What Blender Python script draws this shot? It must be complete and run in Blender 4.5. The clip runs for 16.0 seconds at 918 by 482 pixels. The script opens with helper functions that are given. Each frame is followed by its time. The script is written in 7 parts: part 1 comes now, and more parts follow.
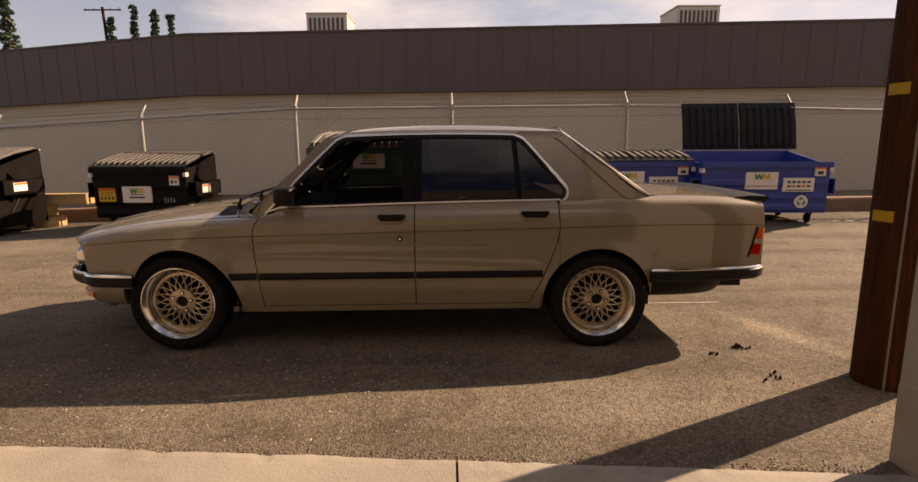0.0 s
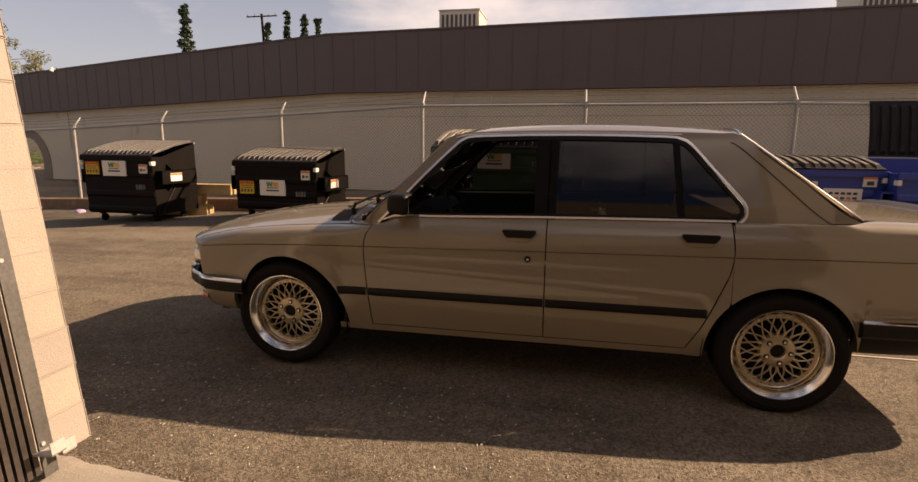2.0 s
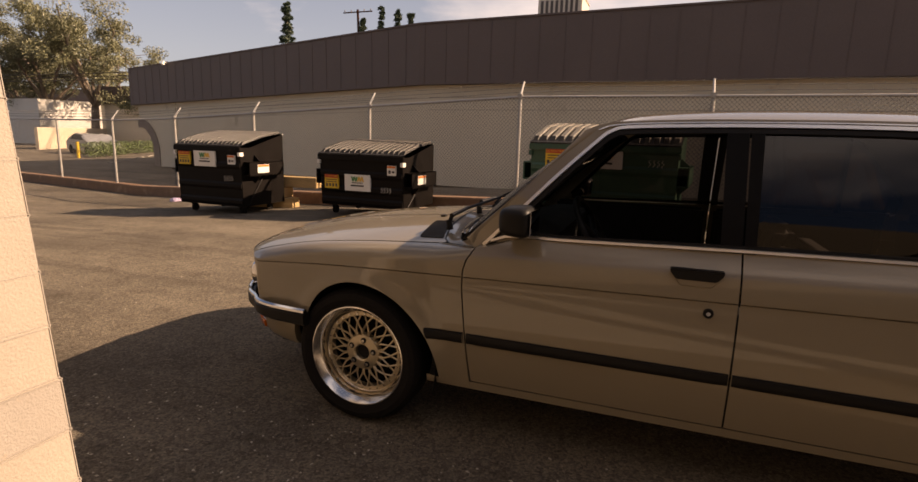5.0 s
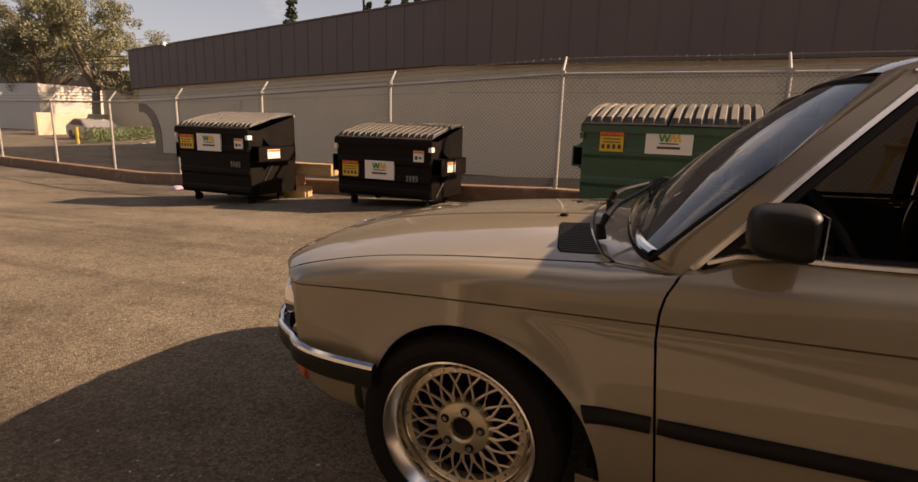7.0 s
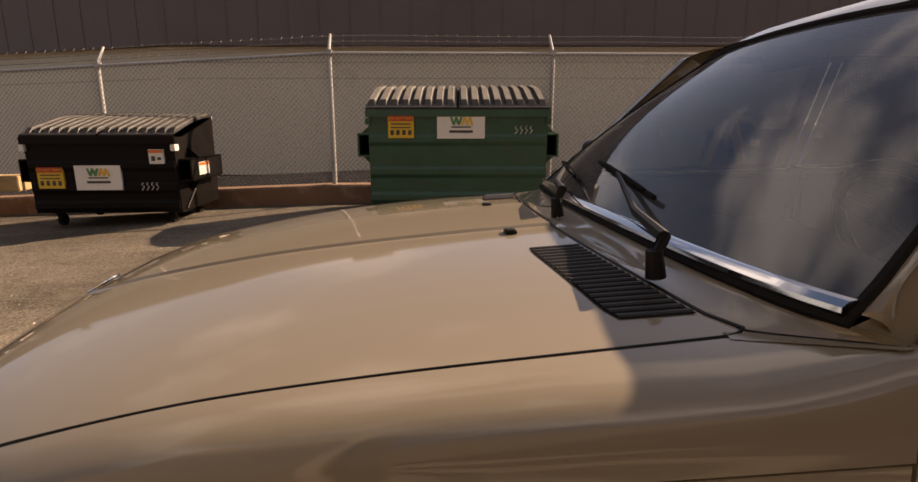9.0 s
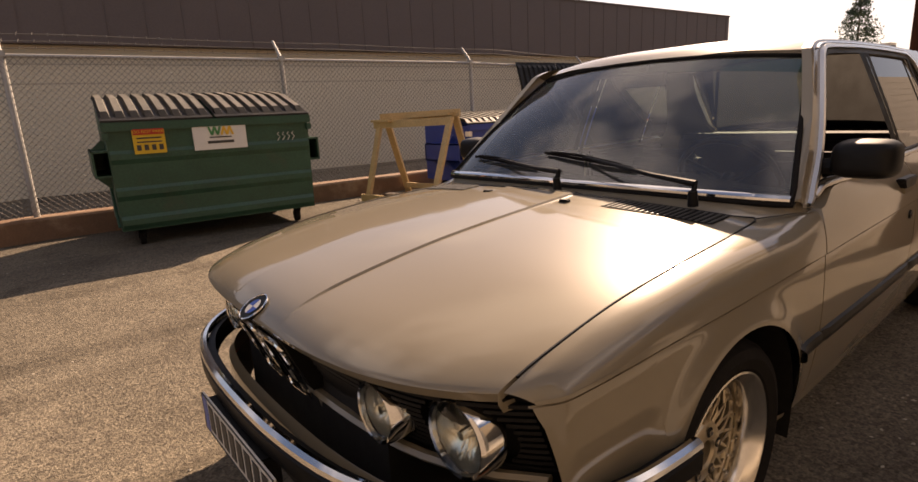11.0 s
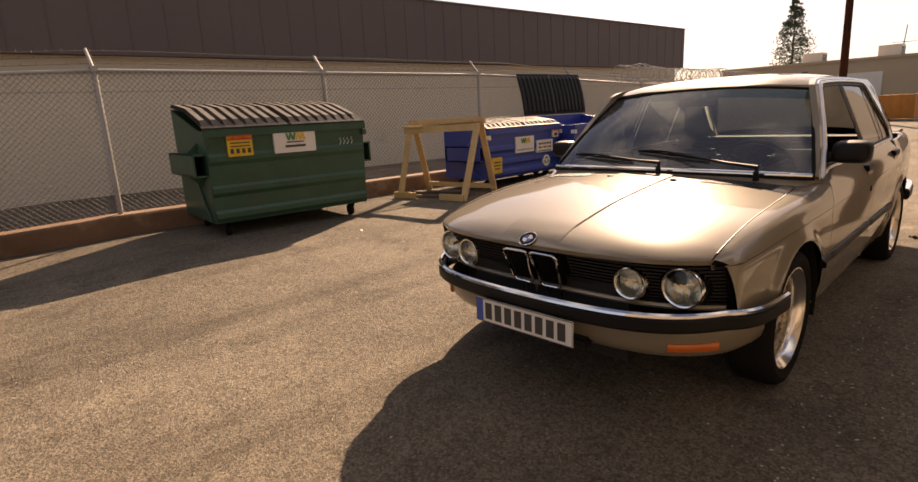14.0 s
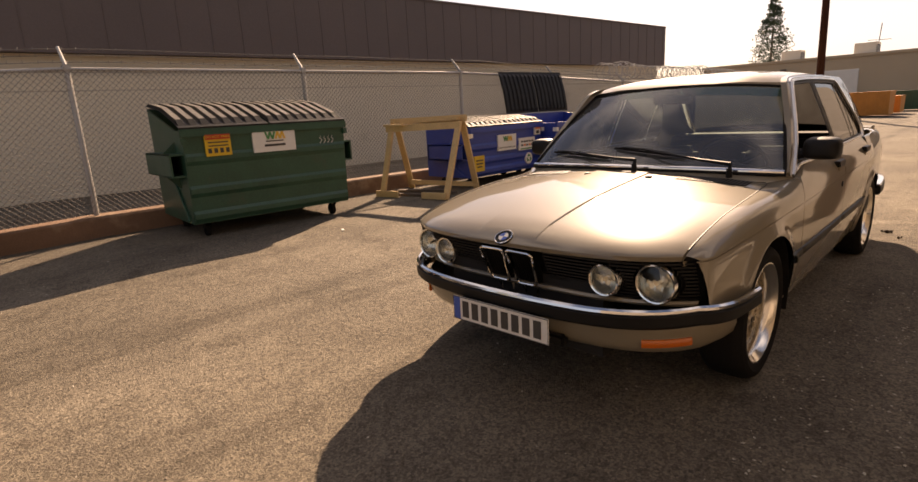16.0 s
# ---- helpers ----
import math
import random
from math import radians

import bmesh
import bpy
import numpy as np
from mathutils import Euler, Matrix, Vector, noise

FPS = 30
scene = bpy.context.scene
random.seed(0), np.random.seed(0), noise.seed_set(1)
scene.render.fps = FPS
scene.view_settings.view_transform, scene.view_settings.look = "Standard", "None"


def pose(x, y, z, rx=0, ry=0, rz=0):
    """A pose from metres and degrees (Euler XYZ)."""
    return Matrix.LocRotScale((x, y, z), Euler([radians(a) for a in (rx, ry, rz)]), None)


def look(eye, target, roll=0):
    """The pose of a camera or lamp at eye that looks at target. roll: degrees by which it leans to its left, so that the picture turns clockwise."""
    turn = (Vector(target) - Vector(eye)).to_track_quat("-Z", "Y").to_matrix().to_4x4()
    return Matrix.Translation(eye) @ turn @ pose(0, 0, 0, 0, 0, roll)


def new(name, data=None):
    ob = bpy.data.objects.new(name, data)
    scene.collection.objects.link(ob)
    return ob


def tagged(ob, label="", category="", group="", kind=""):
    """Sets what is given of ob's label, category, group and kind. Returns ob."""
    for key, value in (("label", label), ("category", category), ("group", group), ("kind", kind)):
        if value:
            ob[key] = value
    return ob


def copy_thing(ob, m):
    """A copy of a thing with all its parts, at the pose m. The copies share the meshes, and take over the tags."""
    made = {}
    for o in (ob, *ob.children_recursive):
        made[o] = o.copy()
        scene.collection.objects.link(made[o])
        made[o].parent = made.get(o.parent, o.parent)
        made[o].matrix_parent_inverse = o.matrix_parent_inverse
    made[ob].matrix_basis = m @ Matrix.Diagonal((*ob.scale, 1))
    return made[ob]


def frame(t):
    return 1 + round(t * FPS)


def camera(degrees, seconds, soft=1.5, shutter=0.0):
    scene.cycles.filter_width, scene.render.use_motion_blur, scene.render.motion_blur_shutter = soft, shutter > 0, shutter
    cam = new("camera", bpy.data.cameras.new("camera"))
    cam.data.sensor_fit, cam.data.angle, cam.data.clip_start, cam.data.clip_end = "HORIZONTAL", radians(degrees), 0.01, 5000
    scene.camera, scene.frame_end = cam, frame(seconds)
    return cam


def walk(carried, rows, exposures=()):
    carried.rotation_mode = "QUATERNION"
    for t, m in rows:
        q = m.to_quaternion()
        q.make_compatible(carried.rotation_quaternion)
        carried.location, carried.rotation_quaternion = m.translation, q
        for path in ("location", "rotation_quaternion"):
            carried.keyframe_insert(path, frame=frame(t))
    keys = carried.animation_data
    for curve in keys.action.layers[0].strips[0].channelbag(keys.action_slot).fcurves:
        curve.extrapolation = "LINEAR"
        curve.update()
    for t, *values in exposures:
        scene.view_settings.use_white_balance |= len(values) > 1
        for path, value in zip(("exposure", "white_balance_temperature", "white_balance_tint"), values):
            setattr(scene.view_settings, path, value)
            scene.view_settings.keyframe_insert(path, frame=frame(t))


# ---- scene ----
cam = camera(80.2, 16.0)
PATH = [
    (0, (1.713, -4.106, 1.265), (1.747, -2.136, 0.919), -0.4),
    (0.5, (1.769, -3.983, 1.284), (1.759, -2.014, 0.932), -0.6),
    (1, (1.757, -3.891, 1.286), (1.597, -1.928, 0.938), 0.0),
    (1.5, (1.707, -3.762, 1.295), (1.378, -1.821, 0.944), 0.3),
    (2, (1.616, -3.581, 1.288), (1.219, -1.653, 0.935), 0.6),
    (2.5, (1.535, -3.407, 1.269), (1.09, -1.49, 0.916), 0.8),
    (3, (1.494, -3.2, 1.297), (0.979, -1.3, 0.941), 0.9),
    (3.5, (1.476, -3.08, 1.28), (0.888, -1.202, 0.923), 1.1),
    (4, (1.423, -3.033, 1.289), (0.789, -1.17, 0.934), 1.3),
    (4.2, (1.385, -2.992, 1.302), (0.73, -1.139, 0.931), 1.1),
    (6.3, (0.808, -2.365, 1.205), (0.118, -0.526, 0.833), 1.7),
    (6.5, (0.71, -2.287, 1.208), (0.024, -0.447, 0.826), 1.7),
    (7, (0.505, -2.113, 1.166), (-0.181, -0.281, 0.753), 1.8),
    (7.5, (0.372, -1.842, 1.159), (-0.314, -0.016, 0.717), 2.0),
    (8, (0.249, -1.65, 1.164), (-0.425, 0.179, 0.717), 1.9),
    (8.5, (0.081, -1.493, 1.139), (-0.097, 0.452, 0.71), 0.9),
    (9, (-0.027, -1.324, 1.099), (0.146, 0.622, 0.671), 0.0),
    (9.5, (-0.192, -1.251, 1.11), (0.473, 0.591, 0.706), -0.9),
    (9.7, (-0.35, -1.291, 1.134), (0.6, 0.415, 0.703), -1.8),
    (11.8, (-1.582, -1.346, 1.186), (-0.308, 0.129, 0.735), -2.9),
    (12, (-1.691, -1.366, 1.197), (-0.4, 0.095, 0.751), -2.9),
    (12.5, (-1.963, -1.43, 1.178), (-0.649, 0.011, 0.733), -2.7),
    (13, (-2.19, -1.444, 1.212), (-0.866, -0.013, 0.764), -2.8),
    (13.5, (-2.448, -1.437, 1.222), (-1.112, -0.02, 0.766), -2.9),
    (14, (-2.556, -1.435, 1.251), (-1.204, -0.031, 0.799), -2.9),
    (14.5, (-2.539, -1.452, 1.25), (-1.175, -0.062, 0.797), -3.0),
    (15, (-2.533, -1.436, 1.249), (-1.162, -0.055, 0.787), -3.2),
    (15.5, (-2.533, -1.455, 1.247), (-1.157, -0.078, 0.79), -3.2),
    (16, (-2.524, -1.463, 1.25), (-1.137, -0.097, 0.789), -3.1),
]
EXPOSE = [(0.0, 0.92, 8500.0, 26.0), (4.0, 0.90, 8450.0, 26.0), (6.5, 0.92, 8700.0, 26.0), (8.0, 0.98, 8600.0, 26.0), (9.0, 0.98, 8050.0, 24.0), (9.7, 1.12, 7900.0, 24.0), (12.0, 1.18, 8450.0, 25.0), (16.0, 1.18, 8450.0, 25.0)]
walk(cam, [(t, look(eye, target, roll)) for t, eye, target, roll in PATH], EXPOSE)

# ---- world and sun ----
AZ, EL = 25.5, 31.6
world = bpy.data.worlds.new("world")
scene.world = world
world.use_nodes = True
wn, wl = world.node_tree.nodes, world.node_tree.links
wn.clear()
w_out, w_bg, w_sky = wn.new("ShaderNodeOutputWorld"), wn.new("ShaderNodeBackground"), wn.new("ShaderNodeTexSky")
w_sky.sky_type, w_sky.sun_disc = "NISHITA", False
w_sky.sun_elevation, w_sky.sun_rotation = radians(EL), radians(90 - AZ)
w_sky.dust_density, w_sky.air_density, w_sky.ozone_density = 1.2, 1.0, 3.0
w_co, w_map, w_noise, w_ramp, w_mix = (wn.new("ShaderNode" + n) for n in ("TexCoord", "Mapping", "TexNoise", "ValToRGB", "Mix"))
w_map.inputs["Scale"].default_value = (1.0, 1.0, 2.6)
w_noise.inputs["Scale"].default_value, w_noise.inputs["Detail"].default_value = 1.7, 7
w_noise.inputs["Roughness"].default_value = 0.55
w_ramp.color_ramp.elements[0].position, w_ramp.color_ramp.elements[1].position = 0.55, 0.74
w_mix.data_type = "RGBA"
w_mix.inputs[7].default_value = (9.6, 9.8, 10.2, 1)
wl.new(w_co.outputs["Generated"], w_map.inputs[0]), wl.new(w_map.outputs[0], w_noise.inputs["Vector"])
# clouds thicken overhead and thin out towards the horizon
w_sep, w_up, w_sum = wn.new("ShaderNodeSeparateXYZ"), wn.new("ShaderNodeMapRange"), wn.new("ShaderNodeMath")
w_up.inputs["From Min"].default_value, w_up.inputs["From Max"].default_value = 0.38, 0.70
w_up.inputs["To Min"].default_value, w_up.inputs["To Max"].default_value = -0.02, 0.09
wl.new(w_co.outputs["Generated"], w_sep.inputs[0]), wl.new(w_sep.outputs[2], w_up.inputs["Value"])
wl.new(w_noise.outputs[0], w_sum.inputs[0]), wl.new(w_up.outputs[0], w_sum.inputs[1])
wl.new(w_sum.outputs[0], w_ramp.inputs[0]), wl.new(w_ramp.outputs[0], w_mix.inputs[0])
# pale haze towards the horizon
w_low, w_haze = wn.new("ShaderNodeMapRange"), wn.new("ShaderNodeMix")
w_low.inputs["From Min"].default_value, w_low.inputs["From Max"].default_value = 0.12, 0.55
w_low.inputs["To Min"].default_value, w_low.inputs["To Max"].default_value = 0.42, 0.0
w_haze.data_type = "RGBA"
w_haze.inputs[7].default_value = (6.6, 7.8, 9.6, 1)
wl.new(w_sep.outputs[2], w_low.inputs["Value"]), wl.new(w_low.outputs[0], w_haze.inputs[0])
wl.new(w_sky.outputs[0], w_haze.inputs[6]), wl.new(w_haze.outputs[2], w_mix.inputs[6]), wl.new(w_mix.outputs[2], w_bg.inputs[0]), wl.new(w_bg.outputs[0], w_out.inputs[0])
w_bg.inputs[1].default_value = 0.052

sun = new("sun", bpy.data.lights.new("sun", "SUN"))
sun.data.energy, sun.data.angle, sun.data.color = 5.0, radians(0.53), (1.0, 0.86, 0.68)
d = Vector((math.cos(radians(AZ)) * math.cos(radians(EL)), math.sin(radians(AZ)) * math.cos(radians(EL)), math.sin(radians(EL))))
sun.matrix_world = look(d * 50, (0, 0, 0))


# ---- materials ----
def mat(name, color, rough=0.6, metal=0.0, vary=0.15, scale=3.0, fine=60.0, bump=0.15, dist=0.01, coat=0.0, dirt=None, dirt_amount=0.0, dirt_scale=1.5, piece=0.0, stretch=(1, 1, 1), spec=0.5):
    """A surface with coarse and fine variation, relief, and a second colour in patches."""
    m = bpy.data.materials.new(name)
    m.use_nodes = True
    nt = m.node_tree
    N, L = nt.nodes, nt.links
    b = N["Principled BSDF"]
    b.inputs["Metallic"].default_value = metal
    b.inputs["Specular IOR Level"].default_value = spec
    b.inputs["Coat Weight"].default_value = coat
    b.inputs["Coat Roughness"].default_value = 0.05
    co, mp = N.new("ShaderNodeTexCoord"), N.new("ShaderNodeMapping")
    mp.inputs["Scale"].default_value = stretch
    L.new(co.outputs["Object"], mp.inputs[0])
    n1, n2 = N.new("ShaderNodeTexNoise"), N.new("ShaderNodeTexNoise")
    n1.inputs["Scale"].default_value, n1.inputs["Detail"].default_value = scale, 6
    n2.inputs["Scale"].default_value, n2.inputs["Detail"].default_value = fine, 4
    L.new(mp.outputs[0], n1.inputs["Vector"]), L.new(mp.outputs[0], n2.inputs["Vector"])
    add = N.new("ShaderNodeMath")
    add.operation = "ADD"
    L.new(n1.outputs[0], add.inputs[0]), L.new(n2.outputs[0], add.inputs[1])
    mr = N.new("ShaderNodeMapRange")
    mr.inputs["From Min"].default_value, mr.inputs["From Max"].default_value = 0.6, 1.4
    mr.inputs["To Min"].default_value, mr.inputs["To Max"].default_value = 1 - vary, 1 + vary
    L.new(add.outputs[0], mr.inputs["Value"])
    value = mr.outputs[0]
    if piece:
        oi, pm, mul = N.new("ShaderNodeObjectInfo"), N.new("ShaderNodeMapRange"), N.new("ShaderNodeMath")
        pm.inputs["To Min"].default_value, pm.inputs["To Max"].default_value = 1 - piece, 1 + piece
        mul.operation = "MULTIPLY"
        L.new(oi.outputs["Random"], pm.inputs["Value"]), L.new(pm.outputs[0], mul.inputs[0]), L.new(value, mul.inputs[1])
        value = mul.outputs[0]
    vm = N.new("ShaderNodeVectorMath")
    vm.operation = "SCALE"
    vm.inputs[0].default_value = color[:3]
    L.new(value, vm.inputs["Scale"])
    out = vm.outputs[0]
    if dirt:
        n3, rp, mx = N.new("ShaderNodeTexNoise"), N.new("ShaderNodeValToRGB"), N.new("ShaderNodeMix")
        n3.inputs["Scale"].default_value, n3.inputs["Detail"].default_value, n3.inputs["Roughness"].default_value = dirt_scale, 9, 0.65
        L.new(mp.outputs[0], n3.inputs["Vector"])
        rp.color_ramp.elements[0].position, rp.color_ramp.elements[1].position = 0.66 - 0.3 * dirt_amount, 0.8 - 0.2 * dirt_amount
        rp.color_ramp.elements[1].color = (0.85, 0.85, 0.85, 1)
        mx.data_type = "RGBA"
        mx.inputs[7].default_value = (*dirt, 1)
        L.new(n3.outputs[0], rp.inputs[0]), L.new(rp.outputs[0], mx.inputs[0]), L.new(out, mx.inputs[6])
        out = mx.outputs[2]
    L.new(out, b.inputs["Base Color"])
    rr = N.new("ShaderNodeMapRange")
    rr.inputs["To Min"].default_value, rr.inputs["To Max"].default_value = max(0.0, rough - 0.5 * rough * min(1, vary * 2)), min(1, rough + 0.3 * rough * min(1, vary * 2))
    L.new(n1.outputs[0], rr.inputs["Value"]), L.new(rr.outputs[0], b.inputs["Roughness"])
    if bump:
        bp = N.new("ShaderNodeBump")
        bp.inputs["Strength"].default_value, bp.inputs["Distance"].default_value = bump, dist
        L.new(add.outputs[0], bp.inputs["Height"]), L.new(bp.outputs[0], b.inputs["Normal"])
    return m


def glass(name, color, rough=0.0, ior=1.6, veil=0.0):
    m = bpy.data.materials.new(name)
    m.use_nodes = True
    N, L = m.node_tree.nodes, m.node_tree.links
    N.remove(N["Principled BSDF"])
    tr, gl, mx, fr = N.new("ShaderNodeBsdfTransparent"), N.new("ShaderNodeBsdfGlossy"), N.new("ShaderNodeMixShader"), N.new("ShaderNodeFresnel")
    tr.inputs[0].default_value = (*color, 1)
    gl.inputs["Roughness"].default_value = rough
    fr.inputs["IOR"].default_value = ior
    L.new(fr.outputs[0], mx.inputs[0]), L.new(tr.outputs[0], mx.inputs[1]), L.new(gl.outputs[0], mx.inputs[2])
    out = mx.outputs[0]
    if veil:  # a thin grey layer that paints reflected haze onto the glass
        df, m2, nz, rp = N.new("ShaderNodeBsdfDiffuse"), N.new("ShaderNodeMixShader"), N.new("ShaderNodeTexNoise"), N.new("ShaderNodeMapRange")
        df.inputs[0].default_value = (0.55, 0.54, 0.52, 1)
        nz.inputs["Scale"].default_value, nz.inputs["Detail"].default_value = 5.0, 6
        rp.inputs["To Min"].default_value, rp.inputs["To Max"].default_value = veil * 0.4, veil * 1.6
        L.new(nz.outputs[0], rp.inputs["Value"]), L.new(rp.outputs[0], m2.inputs[0]), L.new(out, m2.inputs[1]), L.new(df.outputs[0], m2.inputs[2])
        out = m2.outputs[0]
    L.new(out, N["Material Output"].inputs[0])
    return m




def asphalt_material():
    """Dusty asphalt: stone grain, worn patches, long wheel streaks, a few cracks."""
    m = bpy.data.materials.new("asphalt")
    m.use_nodes = True
    N, L = m.node_tree.nodes, m.node_tree.links
    b = N["Principled BSDF"]
    b.inputs["Roughness"].default_value = 0.92
    b.inputs["Specular IOR Level"].default_value = 0.3
    co = N.new("ShaderNodeTexCoord")

    def tex(kind, scale, stretch=(1, 1, 1), detail=5, rough=0.6):
        mp, n = N.new("ShaderNodeMapping"), N.new("ShaderNodeTex" + kind)
        mp.inputs["Scale"].default_value = stretch
        n.inputs["Scale"].default_value = scale
        if kind == "Noise":
            n.inputs["Detail"].default_value, n.inputs["Roughness"].default_value = detail, rough
        L.new(co.outputs["Object"], mp.inputs[0]), L.new(mp.outputs[0], n.inputs["Vector"])
        return n

    def ramp(src, p0, p1, c0, c1):
        r = N.new("ShaderNodeValToRGB")
        r.color_ramp.elements[0].position, r.color_ramp.elements[1].position = p0, p1
        r.color_ramp.elements[0].color, r.color_ramp.elements[1].color = (*c0, 1), (*c1, 1)
        L.new(src, r.inputs[0])
        return r.outputs[0]

    def mul(a, c):
        x = N.new("ShaderNodeMix")
        x.data_type, x.blend_type = "RGBA", "MULTIPLY"
        x.inputs[0].default_value = 1.0
        L.new(a, x.inputs[6]), L.new(c, x.inputs[7])
        return x.outputs[2]

    base = ramp(tex("Noise", 0.55, detail=9, rough=0.65).outputs[0], 0.35, 0.68, (0.112, 0.093, 0.071), (0.205, 0.174, 0.135))
    streak = ramp(tex("Noise", 1.0, (0.12, 1.3, 1), 6, 0.6).outputs[0], 0.36, 0.52, (0.72, 0.71, 0.70), (1, 1, 1))
    grain = tex("Noise", 95, detail=3, rough=0.7)
    g = ramp(grain.outputs[0], 0.32, 0.70, (0.52, 0.51, 0.50), (1.46, 1.46, 1.43))
    stones = tex("Voronoi", 75)
    st = ramp(stones.outputs["Color"], 0.1, 0.95, (0.60, 0.60, 0.60), (1.42, 1.41, 1.37))
    patch = ramp(tex("Noise", 2.6, detail=8, rough=0.7).outputs[0], 0.34, 0.46, (0.66, 0.64, 0.62), (1, 1, 1))
    crack = tex("Voronoi", 0.42)
    crack.feature = "DISTANCE_TO_EDGE"
    wob = tex("Noise", 3.0, detail=6)
    vm = N.new("ShaderNodeVectorMath")
    vm.operation = "MULTIPLY_ADD"
    vm.inputs[1].default_value = (0.5, 0.5, 0.5)
    L.new(wob.outputs["Color"], vm.inputs[0]), L.new(co.outputs["Object"], vm.inputs[2]), L.new(vm.outputs[0], crack.inputs["Vector"])
    ck = ramp(crack.outputs["Distance"], 0.0005, 0.004, (0.74, 0.72, 0.70), (1, 1, 1))
    # tyre tracks along the alley: dark bands with paler tread lines, broken by wear
    sep = N.new("ShaderNodeSeparateXYZ")
    L.new(co.outputs["Object"], sep.inputs[0])
    wander = tex("Noise", 0.35, (1, 0.0, 0), 2, 0.5)

    def calc(op, a, c):
        x = N.new("ShaderNodeMath")
        x.operation = op
        for i, q in enumerate((a, c)):
            if isinstance(q, (int, float)):
                x.inputs[i].default_value = q
            else:
                L.new(q, x.inputs[i])
        return x.outputs[0]

    yy = calc("ADD", sep.outputs[1], calc("MULTIPLY", calc("SUBTRACT", wander.outputs[0], 0.5), 0.25))
    track = None
    for yc in (0.56, 2.03):
        dist = calc("ABSOLUTE", calc("SUBTRACT", yy, yc), 0)
        r = ramp(dist, 0.06, 0.13, (0.70, 0.69, 0.68), (1, 1, 1))
        track = r if track is None else mul(track, r)
    worn = tex("Noise", 1.6, (0.3, 1, 1), 6, 0.65)
    fade = N.new("ShaderNodeMix")
    fade.data_type = "RGBA"
    fade.inputs[7].default_value = (1, 1, 1, 1)
    L.new(ramp(worn.outputs[0], 0.42, 0.62, (0, 0, 0), (1, 1, 1)), fade.inputs[0]), L.new(track, fade.inputs[6])
    # pale spill near the wooden pole
    spill = calc("ABSOLUTE", calc("ADD", calc("SUBTRACT", sep.outputs[0], 3.93), calc("MULTIPLY", calc("ADD", sep.outputs[1], 0.6), 0.35)), 0)
    along = calc("ABSOLUTE", calc("ADD", sep.outputs[1], 0.62), 0)
    smear = tex("Noise", 9, (1, 1, 1), 7, 0.7)
    amount = calc("ADD", calc("ADD", calc("MULTIPLY", spill, 3.2), calc("MULTIPLY", along, 0.9)), calc("MULTIPLY", smear.outputs[0], 0.7))
    pale = ramp(amount, 0.55, 0.95, (1.55, 1.56, 1.58), (1, 1, 1))
    col = mul(mul(mul(mul(mul(mul(mul(base, streak), g), st), patch), ck), fade.outputs[2]), pale)
    L.new(col, b.inputs["Base Color"])
    bp = N.new("ShaderNodeBump")
    bp.inputs["Strength"].default_value, bp.inputs["Distance"].default_value = 0.8, 0.012
    L.new(grain.outputs[0], bp.inputs["Height"]), L.new(bp.outputs[0], b.inputs["Normal"])
    return m


M_ASPHALT = asphalt_material()
M_CONCRETE = mat("concrete", (0.27, 0.245, 0.205), 0.9, 0, 0.2, 3, 120, 0.5, 0.005, dirt=(0.17, 0.145, 0.115), dirt_amount=0.45, dirt_scale=2.2)
M_STUCCO = mat("stucco", (0.60, 0.53, 0.405), 0.9, 0, 0.07, 0.6, 90, 0.25, 0.006, dirt=(0.25, 0.21, 0.16), dirt_amount=0.15, dirt_scale=0.8)
M_FASCIA = mat("fascia_paint", (0.115, 0.087, 0.078), 0.7, 0, 0.14, 0.7, 40, 0.15, 0.004)
M_BLOCK = mat("block", (0.305, 0.272, 0.235), 0.9, 0, 0.12, 6, 160, 0.6, 0.006, dirt=(0.34, 0.26, 0.18), dirt_amount=0.15, dirt_scale=18, piece=0.05)
M_MORTAR = mat("mortar", (0.33, 0.29, 0.24), 0.95, 0, 0.1, 6, 120, 0.4)
M_KERB = mat("kerb_brick", (0.20, 0.115, 0.068), 0.9, 0, 0.25, 5, 80, 0.5, 0.008, dirt=(0.34, 0.25, 0.17), dirt_amount=0.4, dirt_scale=2.5)
M_GALV = mat("galvanised", (0.40, 0.385, 0.36), 0.7, 0.1, 0.2, 8, 90, 0.1, 0.002)
M_CHANNEL = mat("weathered_steel", (0.13, 0.127, 0.118), 0.5, 0.6, 0.3, 7, 70, 0.15, 0.003)
M_GATE = mat("gate_steel", (0.10, 0.085, 0.075), 0.4, 0.7, 0.3, 8, 60, 0.1, 0.002)
M_WIRE = mat("fence_wire", (0.18, 0.165, 0.145), 0.85, 0.1, 0.2, 8, 90, 0)
M_WOODPOLE = mat("creosote_wood", (0.058, 0.021, 0.010), 0.9, 0, 0.6, 9, 60, 1.0, 0.02, dirt=(0.022, 0.011, 0.008), dirt_amount=0.6, dirt_scale=11, stretch=(1, 1, 0.06), spec=0.05)
M_LUMBER = mat("pine_lumber", (0.56, 0.38, 0.18), 0.75, 0, 0.25, 5, 60, 0.25, 0.003, stretch=(0.15, 1, 1))
